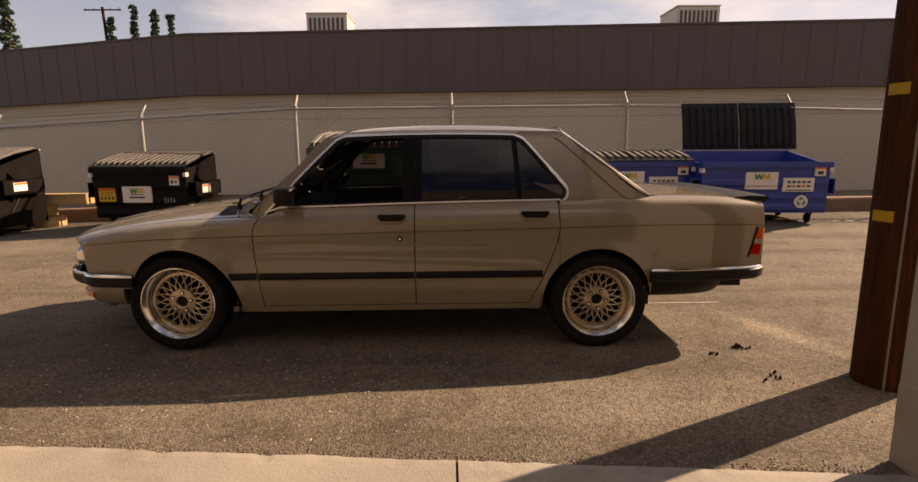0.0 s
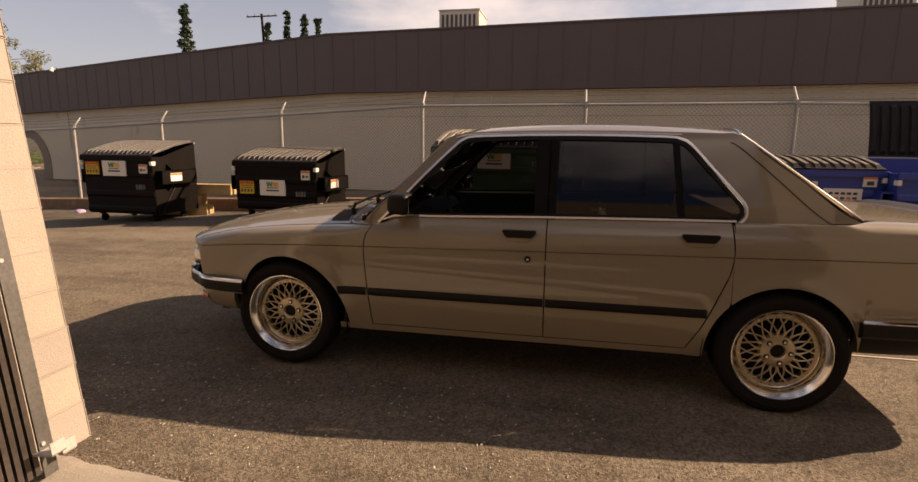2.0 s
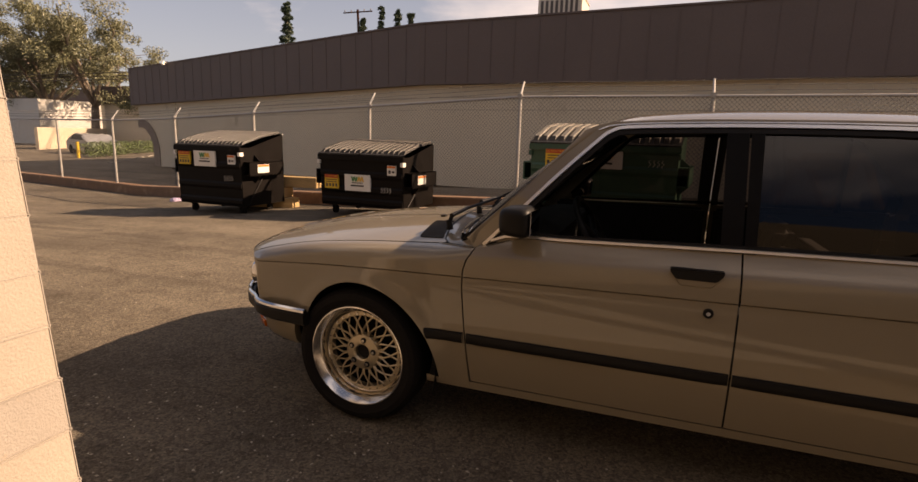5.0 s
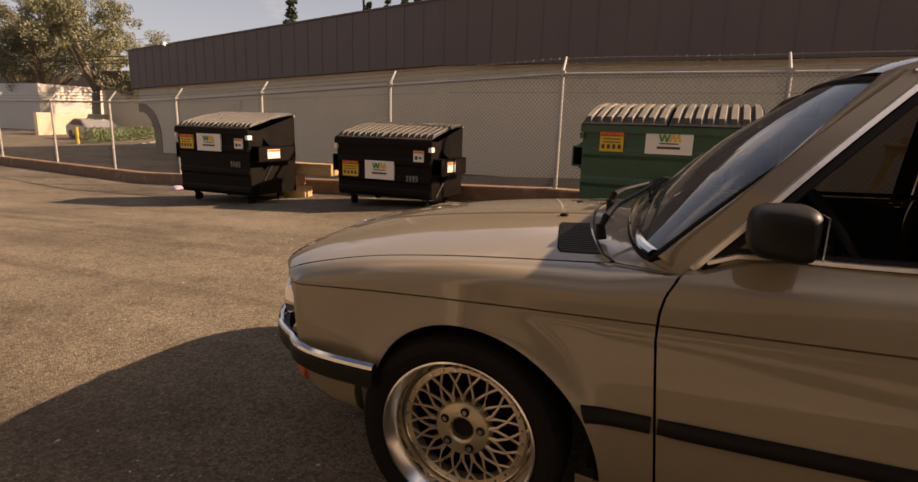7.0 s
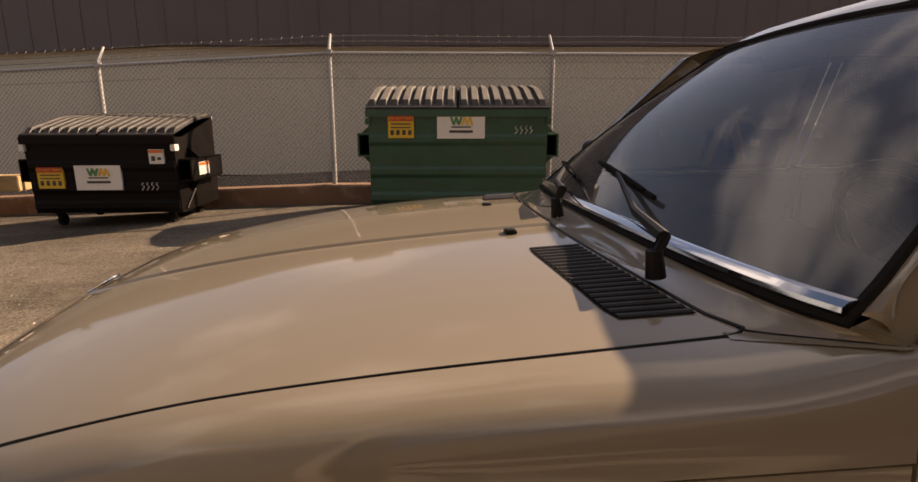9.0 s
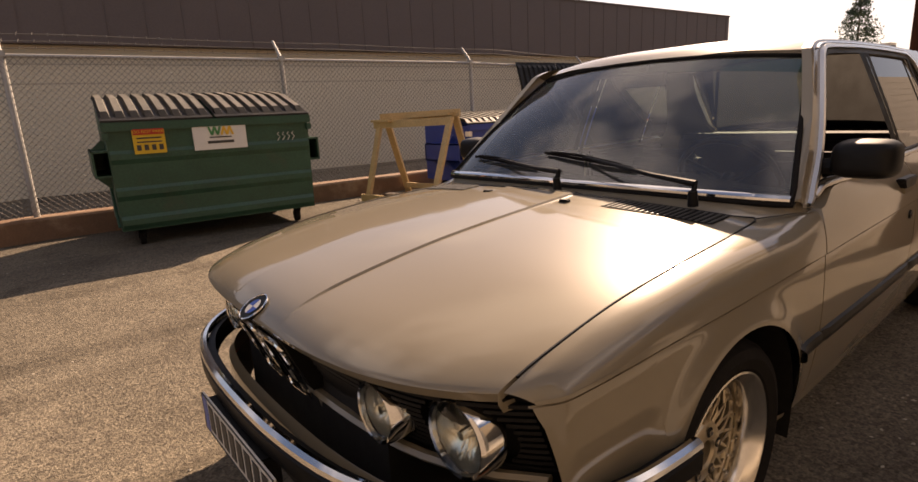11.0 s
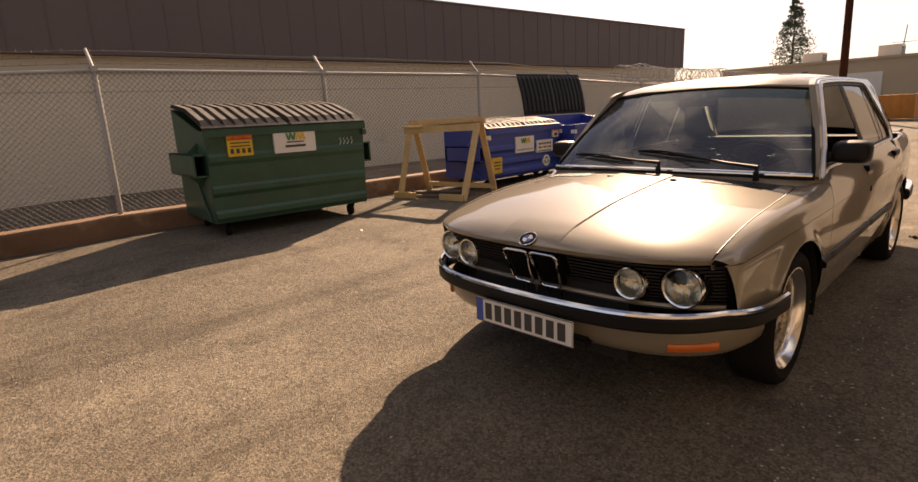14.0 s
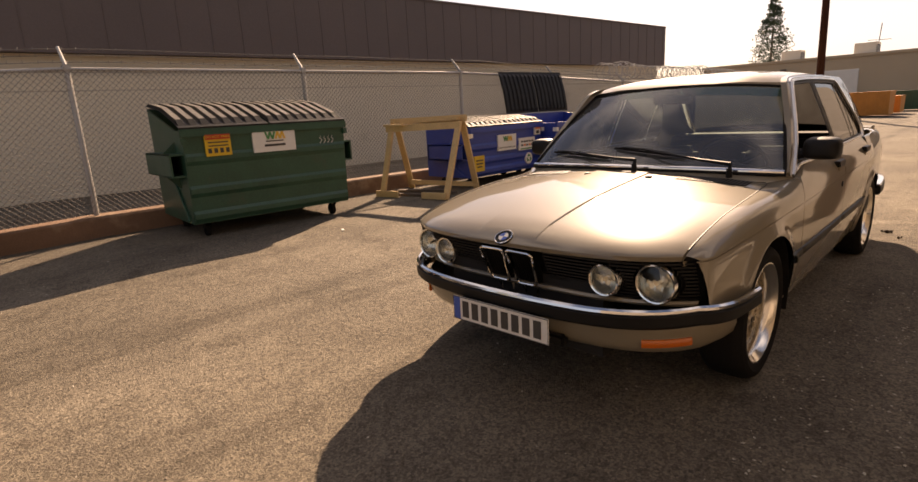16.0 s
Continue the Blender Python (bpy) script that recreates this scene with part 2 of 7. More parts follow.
M_BIN_BLACK = mat("bin_black", (0.0075, 0.0058, 0.005), 0.5, 0.0, 0.3, 5, 50, 0.15, 0.004, dirt=(0.04, 0.032, 0.024), dirt_amount=0.06, dirt_scale=4, spec=0.1)
M_BIN_GREEN = mat("bin_green", (0.022, 0.075, 0.045), 0.45, 0.0, 0.25, 4, 50, 0.15, 0.004, dirt=(0.05, 0.07, 0.045), dirt_amount=0.2, dirt_scale=3)
M_BIN_BLUE = mat("bin_blue", (0.018, 0.045, 0.26), 0.42, 0.0, 0.2, 4, 50, 0.15, 0.004, dirt=(0.05, 0.06, 0.16), dirt_amount=0.15, dirt_scale=4)
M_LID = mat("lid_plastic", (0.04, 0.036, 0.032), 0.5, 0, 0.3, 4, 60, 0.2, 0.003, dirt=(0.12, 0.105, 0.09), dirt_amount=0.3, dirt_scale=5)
# lid rib tops: sun and sky glare put into a paler base colour
M_RIDGE = mat("glare_pale_ridge", (0.36, 0.33, 0.28), 0.45, 0, 0.25, 5, 60, 0.2, 0.003, dirt=(0.15, 0.135, 0.115), dirt_amount=0.3, dirt_scale=6)
M_RIDGEDULL = mat("glare_grey_ridge", (0.15, 0.135, 0.115), 0.5, 0, 0.25, 5, 60, 0.2, 0.003, dirt=(0.08, 0.07, 0.06), dirt_amount=0.3, dirt_scale=6)
M_LIDBLACK = mat("lid_black", (0.022, 0.02, 0.018), 0.5, 0, 0.3, 4, 60, 0.2, 0.003, dirt=(0.08, 0.065, 0.05), dirt_amount=0.25)
M_RUBBER = mat("rubber", (0.014, 0.0125, 0.0115), 0.9, 0, 0.25, 10, 90, 0.2, 0.002, spec=0.1)
M_MATTBLACK = mat("matt_black", (0.008, 0.0075, 0.007), 0.95, 0, 0.2, 12, 200, 0.08, 0.001, spec=0.08)
M_OLDWOOD = mat("weathered_wood", (0.085, 0.06, 0.042), 0.85, 0, 0.35, 6, 90, 0.4, 0.004, stretch=(1, 0.15, 1))
M_TRIMBLACK = mat("black_trim", (0.008, 0.0072, 0.0068), 0.5, 0, 0.2, 12, 200, 0.08, 0.001, spec=0.22)
M_PAINT = mat("champagne_paint", (0.236, 0.197, 0.137), 0.38, 0.04, 0.05, 1.5, 900, 0.02, 0.0005, coat=1.0, spec=0.06, dirt=(0.215, 0.182, 0.132), dirt_amount=0.15, dirt_scale=3)
M_PAINT.node_tree.nodes["Principled BSDF"].inputs["Coat IOR"].default_value = 1.57
M_VENT = mat("vent_plastic", (0.022, 0.020, 0.018), 0.55, 0, 0.2, 12, 200, 0.05, 0.001, spec=0.35)
M_CHROME = mat("chrome", (0.82, 0.80, 0.77), 0.09, 1.0, 0.06, 9, 200, 0)
M_TRIMBRIGHT = mat("satin_bright_trim", (0.86, 0.83, 0.78), 0.30, 0.85, 0.06, 9, 200, 0)
M_LIP = mat("polished_lip", (0.80, 0.77, 0.72), 0.2, 1.0, 0.1, 9, 200, 0.02, 0.001)
M_SPOKE = mat("gold_spoke", (0.56, 0.47, 0.33), 0.38, 0.8, 0.12, 9, 200, 0.03, 0.001)
M_INTERIOR = mat("dark_cloth", (0.012, 0.010, 0.009), 0.95, 0, 0.3, 12, 160, 0.2, 0.002)
M_WHITE = mat("label_white", (0.72, 0.69, 0.63), 0.5, 0, 0.05, 8, 60, 0)
M_YELLOW = mat("label_yellow", (0.68, 0.43, 0.03), 0.5, 0, 0.08, 8, 60, 0)
M_ORANGE = mat("label_orange", (0.70, 0.17, 0.02), 0.5, 0, 0.08, 8, 60, 0)
M_INK = mat("label_ink", (0.05, 0.045, 0.04), 0.6, 0, 0.1, 8, 60, 0)
M_REDINK = mat("label_red", (0.50, 0.035, 0.015), 0.5, 0, 0.08, 8, 60, 0)
M_GREENINK = mat("label_green", (0.05, 0.22, 0.07), 0.5, 0, 0.1, 8, 60, 0)
M_GOLDINK = mat("label_gold", (0.72, 0.42, 0.05), 0.5, 0, 0.1, 8, 60, 0)
M_AMBER = mat("amber_lens", (0.58, 0.12, 0.012), 0.12, 0, 0.08, 30, 300, 0.1, 0.002, coat=1)
M_RED = mat("red_lens", (0.42, 0.012, 0.012), 0.12, 0, 0.08, 30, 300, 0.1, 0.002, coat=1)
M_GLASS = glass("car_glass", (0.60, 0.74, 0.68), 0.0, 2.0, veil=0.09)
M_GLASSREAR = glass("rear_glass", (0.17, 0.15, 0.14), 0.0, 1.5)
M_LENS = mat("headlight_reflector", (0.86, 0.82, 0.72), 0.22, 0.85, 0.12, 30, 110, 0.12, 0.002, stretch=(1, 2.5, 0.12))
M_HEADGLASS = glass("headlight_glass", (0.92, 0.92, 0.88), 0.02)
M_MIRROR = mat("mirror", (0.9, 0.9, 0.9), 0.02, 1.0, 0.02, 9, 200, 0)
M_BLUEINK = mat("blue_enamel", (0.03, 0.09, 0.38), 0.4, 0, 0.08, 8, 60, 0)
M_UNIT = mat("pale_metal", (0.62, 0.56, 0.46), 0.5, 0.2, 0.06, 3, 50, 0.05)
M_BAG = mat("lilac_plastic", (0.45, 0.36, 0.5), 0.4, 0, 0.1, 9, 60, 0)
M_DEADLEAF = mat("dead_leaf", (0.045, 0.028, 0.015), 0.9, 0, 0.4, 30, 90, 0)
M_CREAM = mat("cream_wall", (0.60, 0.49, 0.36), 0.9, 0, 0.08, 1.5, 60, 0.2, 0.005)
M_SILVER = mat("silver_paint", (0.40, 0.39, 0.37), 0.3, 0.5, 0.05, 3, 60, 0, coat=1)
M_CHIP = mat("pale_chip", (0.42, 0.38, 0.31), 0.8, 0, 0.4, 9, 60, 0)
M_GRAVEL = mat("grit", (0.16, 0.13, 0.10), 0.9, 0, 0.5, 9, 60, 0)
# for the added, unseen yard walls; its tone sets how much light they bounce
M_SHOP = mat("unseen_wall_brown", (0.19, 0.15, 0.105), 0.9, 0, 0.1, 1, 30, 0.1)
M_BEIGE = mat("beige_wall", (0.40, 0.31, 0.21), 0.9, 0, 0.06, 0.5, 50, 0.2, 0.005)
M_ROLLUP = mat("white_metal", (0.6, 0.57, 0.52), 0.5, 0, 0.05, 2, 50, 0)
M_RUST = mat("orange_steel", (0.50, 0.20, 0.04), 0.6, 0, 0.2, 3, 50, 0.1)
M_LEAF = mat("leaf", (0.15, 0.15, 0.08), 0.55, 0, 0.35, 0.8, 12, 0, piece=0.2)
M_PINELEAF = mat("pine_needles", (0.035, 0.06, 0.03), 0.6, 0, 0.35, 0.8, 12, 0)
M_BARK = mat("bark", (0.15, 0.115, 0.085), 0.9, 0, 0.3, 4, 40, 0.5)
M_HEDGE = mat("hedge_leaf", (0.10, 0.145, 0.045), 0.6, 0, 0.4, 4, 40, 0)


# ---- mesh helpers ----
def link_mesh(name, bm, material, parent=None, label="", smooth=False, recalc=True):
    if recalc:
        bmesh.ops.recalc_face_normals(bm, faces=bm.faces)
    me = bpy.data.meshes.new(name)
    bm.to_mesh(me)
    bm.free()
    for m in material if isinstance(material, (list, tuple)) else [material]:
        me.materials.append(m)
    if smooth:
        for p in me.polygons:
            p.use_smooth = True
        me.set_sharp_from_angle(angle=radians(34))
    ob = new(name, me)
    if parent:
        ob.parent = parent
    return tagged(ob, label)


def part(name, bm, material, parent, label="", smooth=False):
    return link_mesh(name, bm, material, parent, label, smooth)


def thing(name, label, category, at=None, group="", kind=""):
    ob = tagged(new(name), label, category, group, kind)
    ob.empty_display_size = 0.1
    if at is not None:
        ob.matrix_basis = at
    return ob


def box(bm, x0, x1, y0, y1, z0, z1, bevel=0.0):
    r = bmesh.ops.create_cube(bm, size=1.0)
    vs = r["verts"]
    for v in vs:
        v.co = ((x0 + x1) / 2 + v.co.x * (x1 - x0), (y0 + y1) / 2 + v.co.y * (y1 - y0), (z0 + z1) / 2 + v.co.z * (z1 - z0))
    if bevel:
        es = list({e for v in vs for e in v.link_edges})
        bmesh.ops.bevel(bm, geom=es, offset=bevel, segments=2, affect="EDGES", clamp_overlap=True)
    return vs


def cyl(bm, a, b, r0, r1=None, n=12, caps=True):
    """A tapered round bar from a to b."""
    a, b = Vector(a), Vector(b)
    r1 = r0 if r1 is None else r1
    q = (b - a).to_track_quat("Z", "Y")
    ring = []
    for p, r in ((a, r0), (b, r1)):
        ring.append([bm.verts.new(p + q @ Vector((r * math.cos(2 * math.pi * i / n), r * math.sin(2 * math.pi * i / n), 0))) for i in range(n)])
    for i in range(n):
        bm.faces.new((ring[0][i], ring[0][(i + 1) % n], ring[1][(i + 1) % n], ring[1][i]))
    if caps:
        bm.faces.new(ring[0][::-1]), bm.faces.new(ring[1])
    return ring


def tube(bm, pts, r, n=6, closed=False, squash=1.0):
    """A round bar along points."""
    pts = [Vector(p) for p in pts]
    rings, up = [], Vector((0, 0, 1))
    k = len(pts)
    for i, p in enumerate(pts):
        t = (pts[(i + 1) % k] - pts[i - 1]) if closed else (pts[min(i + 1, k - 1)] - pts[max(i - 1, 0)])
        t.normalize()
        s = t.cross(up)
        s = s.normalized() if s.length > 1e-3 else Vector((1, 0, 0))
        u = s.cross(t).normalized()
        rad = r[i] if isinstance(r, (list, tuple)) else r
        rings.append([bm.verts.new(p + s * rad * squash * math.cos(2 * math.pi * j / n) + u * rad * math.sin(2 * math.pi * j / n)) for j in range(n)])
    for i in range(k if closed else k - 1):
        a, b = rings[i], rings[(i + 1) % k]
        for j in range(n):
            bm.faces.new((a[j], a[(j + 1) % n], b[(j + 1) % n], b[j]))
    if not closed:
        bm.faces.new(rings[0][::-1]), bm.faces.new(rings[-1])


def prism(bm, outline, axis, a, b):
    """An outline of 2D points drawn out along an axis (0 x, 1 y, 2 z) from a to b."""
    def at(p, v):
        q = list(p)
        q.insert(axis, v)
        return bm.verts.new(q)
    lo, hi = [at(p, a) for p in outline], [at(p, b) for p in outline]
    n = len(outline)
    for i in range(n):
        bm.faces.new((lo[i], lo[(i + 1) % n], hi[(i + 1) % n], hi[i]))
    bm.faces.new(lo[::-1]), bm.faces.new(hi)


def grid(bm, rows):
    """A sheet through rows of points."""
    vs = [[bm.verts.new(p) for p in row] for row in rows]
    for i in range(len(vs) - 1):
        for j in range(len(vs[0]) - 1):
            bm.faces.new((vs[i][j], vs[i + 1][j], vs[i + 1][j + 1], vs[i][j + 1]))
    return vs


def lathe(bm, prof, n=48, axis=1):
    """A profile of (radius, height) turned about the y axis."""
    rings = []
    for r, h in prof:
        rings.append([bm.verts.new((r * math.cos(2 * math.pi * i / n), h, r * math.sin(2 * math.pi * i / n))) for i in range(n)])
    for a, b in zip(rings, rings[1:]):
        for i in range(n):
            bm.faces.new((a[i], a[(i + 1) % n], b[(i + 1) % n], b[i]))


def interp(x, pts):
    return float(np.interp(x, [p[0] for p in pts], [p[1] for p in pts]))


def curve1(x, pts):
    """A smooth curve through points (Catmull-Rom)."""
    if x <= pts[0][0]:
        return pts[0][1]
    for i in range(len(pts) - 1):
        (x0, y0), (x1, y1) = pts[i], pts[i + 1]
        if x <= x1:
            xa, ya = pts[max(i - 1, 0)]
            xb, yb = pts[min(i + 2, len(pts) - 1)]
            m0, m1 = (y1 - ya) / (x1 - xa), (yb - y0) / (xb - x0)
            h = x1 - x0
            u = (x - x0) / h
            return (2 * u**3 - 3 * u**2 + 1) * y0 + (u**3 - 2 * u**2 + u) * h * m0 + (-2 * u**3 + 3 * u**2) * y1 + (u**3 - u**2) * h * m1
    return pts[-1][1]


def fall(x):
    return 0.045 * min(10.0, max(0.0, -(x + 1.0)))


def ground_z(y, x=0.0):
    return interp(y, [(0.9, 0.0), (4.0, 0.08)]) - fall(x) * interp(y, [(0.9, 0.0), (4.0, 1.0)])


# ---- ground ----
def fence_y(x):
    return 5.68 - 0.06 * (min(x, 5.5) - 1.7) + 0.09 * max(0.0, -(x + 1.15))


bm = bmesh.new()
xs = [-400, -60, -16] + [x * 1.0 for x in range(-15, 26)] + [60, 400]
ys = [-400, -40, -10, -4, -2.06, -1, 0, 0.9, 2, 3, 4, 5, 6, 8, 12, 40, 400]
grid(bm, [[(x, y, ground_z(y, x)) for y in ys] for x in xs])
tagged(link_mesh("ground", bm, M_ASPHALT), "worn dusty asphalt alley ground with dark patches", "ground", kind="structure")

def apron_edge(x):
    return -1.915 - 0.088 * (x + 0.21) + 0.012 * noise.noise((x * 3, 0, 0)) + 0.012 * noise.noise((x * 11, 3, 0)) + 0.006 * noise.noise((x * 40, 5, 0))


bm = bmesh.new()
for xa, xb in ((-0.9, 1.728), (1.738, 4.4)):
    rows = []
    n = int((xb - xa) / 0.02)
    for i in range(n + 1):
        x = xa + (xb - xa) * i / n
        y = apron_edge(x)
        chip = 0.006 * max(0, noise.noise((x * 9, 7, 0)))
        rows.append([(x, y, -0.05), (x, y, 0.004), (x, y - 0.012, 0.016 - chip), (x, y - 0.05, 0.021 - chip), (x, y - 0.09, 0.022), (x, -2.6, 0.022), (x, -2.606, 0.010), (x, -2.614, 0.010), (x, -2.62, 0.022), (x, -9.0, 0.022)])
    vs = grid(bm, rows)
tagged(link_mesh("concrete_apron", bm, M_CONCRETE), "pale worn concrete apron in the gateway", "pavement", kind="structure")


# ---- warehouse across the fence: its long face bends back past x = -5 ----
def wall_y(x):
    return 10.82 - 0.08 * (x + 5) if x > -5 else 10.82 - 0.28 * (x + 5)


house = thing("warehouse", "long low beige stucco warehouse with a dark brown metal fascia", "building", pose(0, 0, 0))
AX, AZ_, AR = -20.6, 0.62, 1.05
arch = [(AX + AR * math.sin(radians(a)), AZ_ + AR * math.cos(radians(a))) for a in range(0, 91, 10)]
bm = bmesh.new()
box(bm, -5, 20.2, 0.12, 14, 0, 3.6)
prism(bm, [(-5, 0.0), (-5, 3.6), (-20.75, 3.6)] + arch + [(AX + AR, 0.0)], 1, 0.12, 14)
part("wall", bm, M_STUCCO, house)
bm = bmesh.new()
band = [(-20.75, AZ_ + AR)] + arch[1:] + [(AX + AR, 0.0)]
rows = []
for i, (x, z) in enumerate(band):
    dx, dz = (0, 0.36) if i < 1 else (0.50 * (x - AX) / AR, 0.36 * (z - AZ_) / AR) if i < len(band) - 1 else (0.50, 0)
    rows.append([(x, 0.5, z), (x, 0.08, z), (x + dx, 0.08, z + dz), (x + dx, 0.13, z + dz)])
grid(bm, rows)
part("arch_band", bm, M_FASCIA, house, "dark painted band round the open archway")
for xa, xb in ((-20.9, -5), (-5, 20.38)):
    bm = bmesh.new()
    box(bm, xa, xb, -0.12, 14.3, 2.62, 4.12)
    box(bm, xa, xb, -0.15, 14.3, 4.12, 4.16)
    part("fascia", bm, M_FASCIA, house, "dark brown standing seam metal fascia")
    # shallow grooves in the stucco below the fascia
    for z in (2.30, 1.98):
        bm = bmesh.new()
        box(bm, xa + 0.2, xb - 0.2, 0.1175, 0.13, z, z + 0.018)
        part("wall_groove", bm, M_MORTAR, house)
x = -20.7
while x < 20.3:
    bm = bmesh.new()
    box(bm, x - 0.007, x + 0.007, -0.129, -0.118, 2.64, 4.115)
    part("seam", bm, M_FASCIA, house)
    x += 0.61
for ob_ in house.children_recursive:
    for v in ob_.data.vertices:
        v.co.y += wall_y(v.co.x)
        v.co.z -= 0.02 * max(0.0, -(v.co.x + 4))


# ---- kerb and fence ----
bm = bmesh.new()
rows = []
for i in range(160):
    x = -24 + 52 * i / 159
    f = fence_y(x)
    j = 0.012 * noise.noise((x * 2.3, 1, 0))
    g = ground_z(6, x)
    rows.append([(x, f - 0.16 + j, g - 0.02), (x, f - 0.15 + j, g + 0.21), (x, f - 0.13 + j, g + 0.235 + j), (x, f + 0.13, g + 0.235 + j * 0.7), (x, f + 0.15, g - 0.02)])
grid(bm, rows)
tagged(link_mesh("kerb_wall", bm, M_KERB), "low stained brown masonry kerb below the fence", "kerb", kind="structure")
FTOP = 1.92
fence = thing("chain_link_fence", "galvanised chain link fence with barbed wire arms", "fence", pose(0, 0, 0))
px = [-18.0, -14.9, -12.2, -9.65, -7.0, -3.95, -1.0, 1.77, 4.8, 7.65, 10.7, 13.9, 16.9, 19.9, 22.9, 25.9]
for x in px:
    f = fence_y(x)
    bm = bmesh.new()
    cyl(bm, (x, f, 0.25), (x, f, FTOP + 0.03), 0.03, n=10)
    post = part("post", bm, M_GALV, fence)
    bm = bmesh.new()
    cyl(bm, (x, f, FTOP + 0.02), (x, f + 0.2, FTOP + 0.25), 0.022, 0.016, n=8)
    box(bm, x - 0.04, x + 0.04, f - 0.04, f + 0.04, FTOP - 0.02, FTOP + 0.05, 0.01)
    part("barb_arm", bm, M_GALV, post)
bm = bmesh.new()
tube(bm, [(x, fence_y(x), FTOP) for x in px], 0.021, 8)
part("top_rail", bm, M_GALV, fence)
for k in range(3):
    u = 0.3 + 0.33 * k
    bm = bmesh.new()
    tube(bm, [(px[0] + (px[-1] - px[0]) * i / 120, fence_y(px[0] + (px[-1] - px[0]) * i / 120) + 0.2 * u, FTOP + 0.02 + 0.23 * u - 0.012 * math.sin(math.pi * ((i * (px[-1] - px[0]) / 120 / 2.95) % 1.0))) for i in range(121)], 0.004, 4)
    xx = px[0]
    while xx < px[-1]:
        cyl(bm, (xx, fence_y(xx) + 0.2 * u - 0.015, FTOP + 0.02 + 0.23 * u - 0.02), (xx + 0.01, fence_y(xx) + 0.2 * u + 0.015, FTOP + 0.02 + 0.23 * u + 0.015), 0.003, n=3)
        xx += 0.13
    part("barbed_wire", bm, M_WIRE, fence)
verts, faces = [], []
LO, HI, SP, WR = 0.33, FTOP, 0.062, 0.0016
for sgn in (1, -1):
    c = px[0] - (HI - LO)
    while c < px[-1] + (HI - LO):
        xa, xb = (c, c + (HI - LO)) if sgn > 0 else (c + (HI - LO), c)
        za, zb = LO, HI
        def cut(x0, z0, x1, z1, lim):
            return z0 + (z1 - z0) * (lim - x0) / (x1 - x0)
        p, q = [xa, za], [xb, zb]
        for lim, side in ((px[0], -1), (px[-1], 1)):
            for e, o in ((p, q), (q, p)):
                if (e[0] - lim) * side > 0 and (o[0] - lim) * side < 0:
                    e[1] = cut(e[0], e[1], o[0], o[1], lim)
                    e[0] = lim
        if px[0] <= min(p[0], q[0]) and max(p[0], q[0]) <= px[-1] and abs(q[0] - p[0]) > 0.01:
            base = len(verts)
            for e in (p, q):
                f = fence_y(e[0]) - 0.028
                s = WR * 1.2
                verts += [(e[0] - s, f, e[1] + s * sgn), (e[0] + s, f, e[1] - s * sgn), (e[0], f - 1.6 * WR, e[1])]
            for a in range(3):
                b2 = (a + 1) % 3
                faces.append((base + a, base + b2, base + 3 + b2, base + 3 + a))
        c += SP
me = bpy.data.meshes.new("wire_mesh")
me.from_pydata(verts, [], faces)
me.materials.append(M_WIRE)
wm = new("wire_mesh", me)
wm.parent = fence
tagged(wm, kind="stuff")
for ob_ in fence.children_recursive:
    for v in ob_.data.vertices:
        v.co.z -= fall(v.co.x) + 0.03 * min(5.0, max(0.0, v.co.x - 5.5))


# ---- gateway walls on the camera's side ----
def block_wall(name, x_end, x_far, y0, y1, h, label, lean=0.0):
    """A wall of split blocks in running bond with the mortar set back; the blocks nearest the gateway are parts."""
    s = 1 if x_far > x_end else -1
    core = bmesh.new()
    xa, xb = sorted((x_end + s * 0.003, x_far))
    for v in box(core, xa, xb, y0 + 0.003, y1 - 0.003, 0, h - 0.005):
        v.co.x -= lean * v.co.z
    w = link_mesh(name, core, M_MORTAR)
    tagged(w, label, "wall", kind="structure")
    shared = {}
    CO, LEN, J = 0.168, 0.40, 0.003
    for c in range(int(h / CO)):
        x, k = 0.0, 0
        while x < 1.3:
            L_ = LEN / 2 if (k == 0 and c % 2) else LEN
            if L_ not in shared:
                bm = bmesh.new()
                box(bm, 0, s * (L_ - 2 * J), y0, y1, J, CO - J, 0.003)
                me = bpy.data.meshes.new("block")
                bmesh.ops.recalc_face_normals(bm, faces=bm.faces)
                for v in bm.verts:
                    v.co.x -= lean * v.co.z
                bm.to_mesh(me)
                bm.free()
                me.materials.append(M_BLOCK)
                shared[L_] = me
            ob = new("block", shared[L_])
            ob.parent = w
            ob.location = (x_end - lean * c * CO + s * (x + J) + random.uniform(-0.003, 0.003), random.uniform(-0.002, 0.002), c * CO)
            x += L_
            k += 1
    rest = bmesh.new()
    for c in range(int(h / CO)):
        xa, xb = sorted((x_end - lean * c * CO + s * (1.4 + J), x_far))
        box(rest, xa, xb, y0, y1, c * CO + J, (c + 1) * CO - J)
    tagged(link_mesh("block_courses", rest, M_BLOCK, w), kind="stuff")
    return w


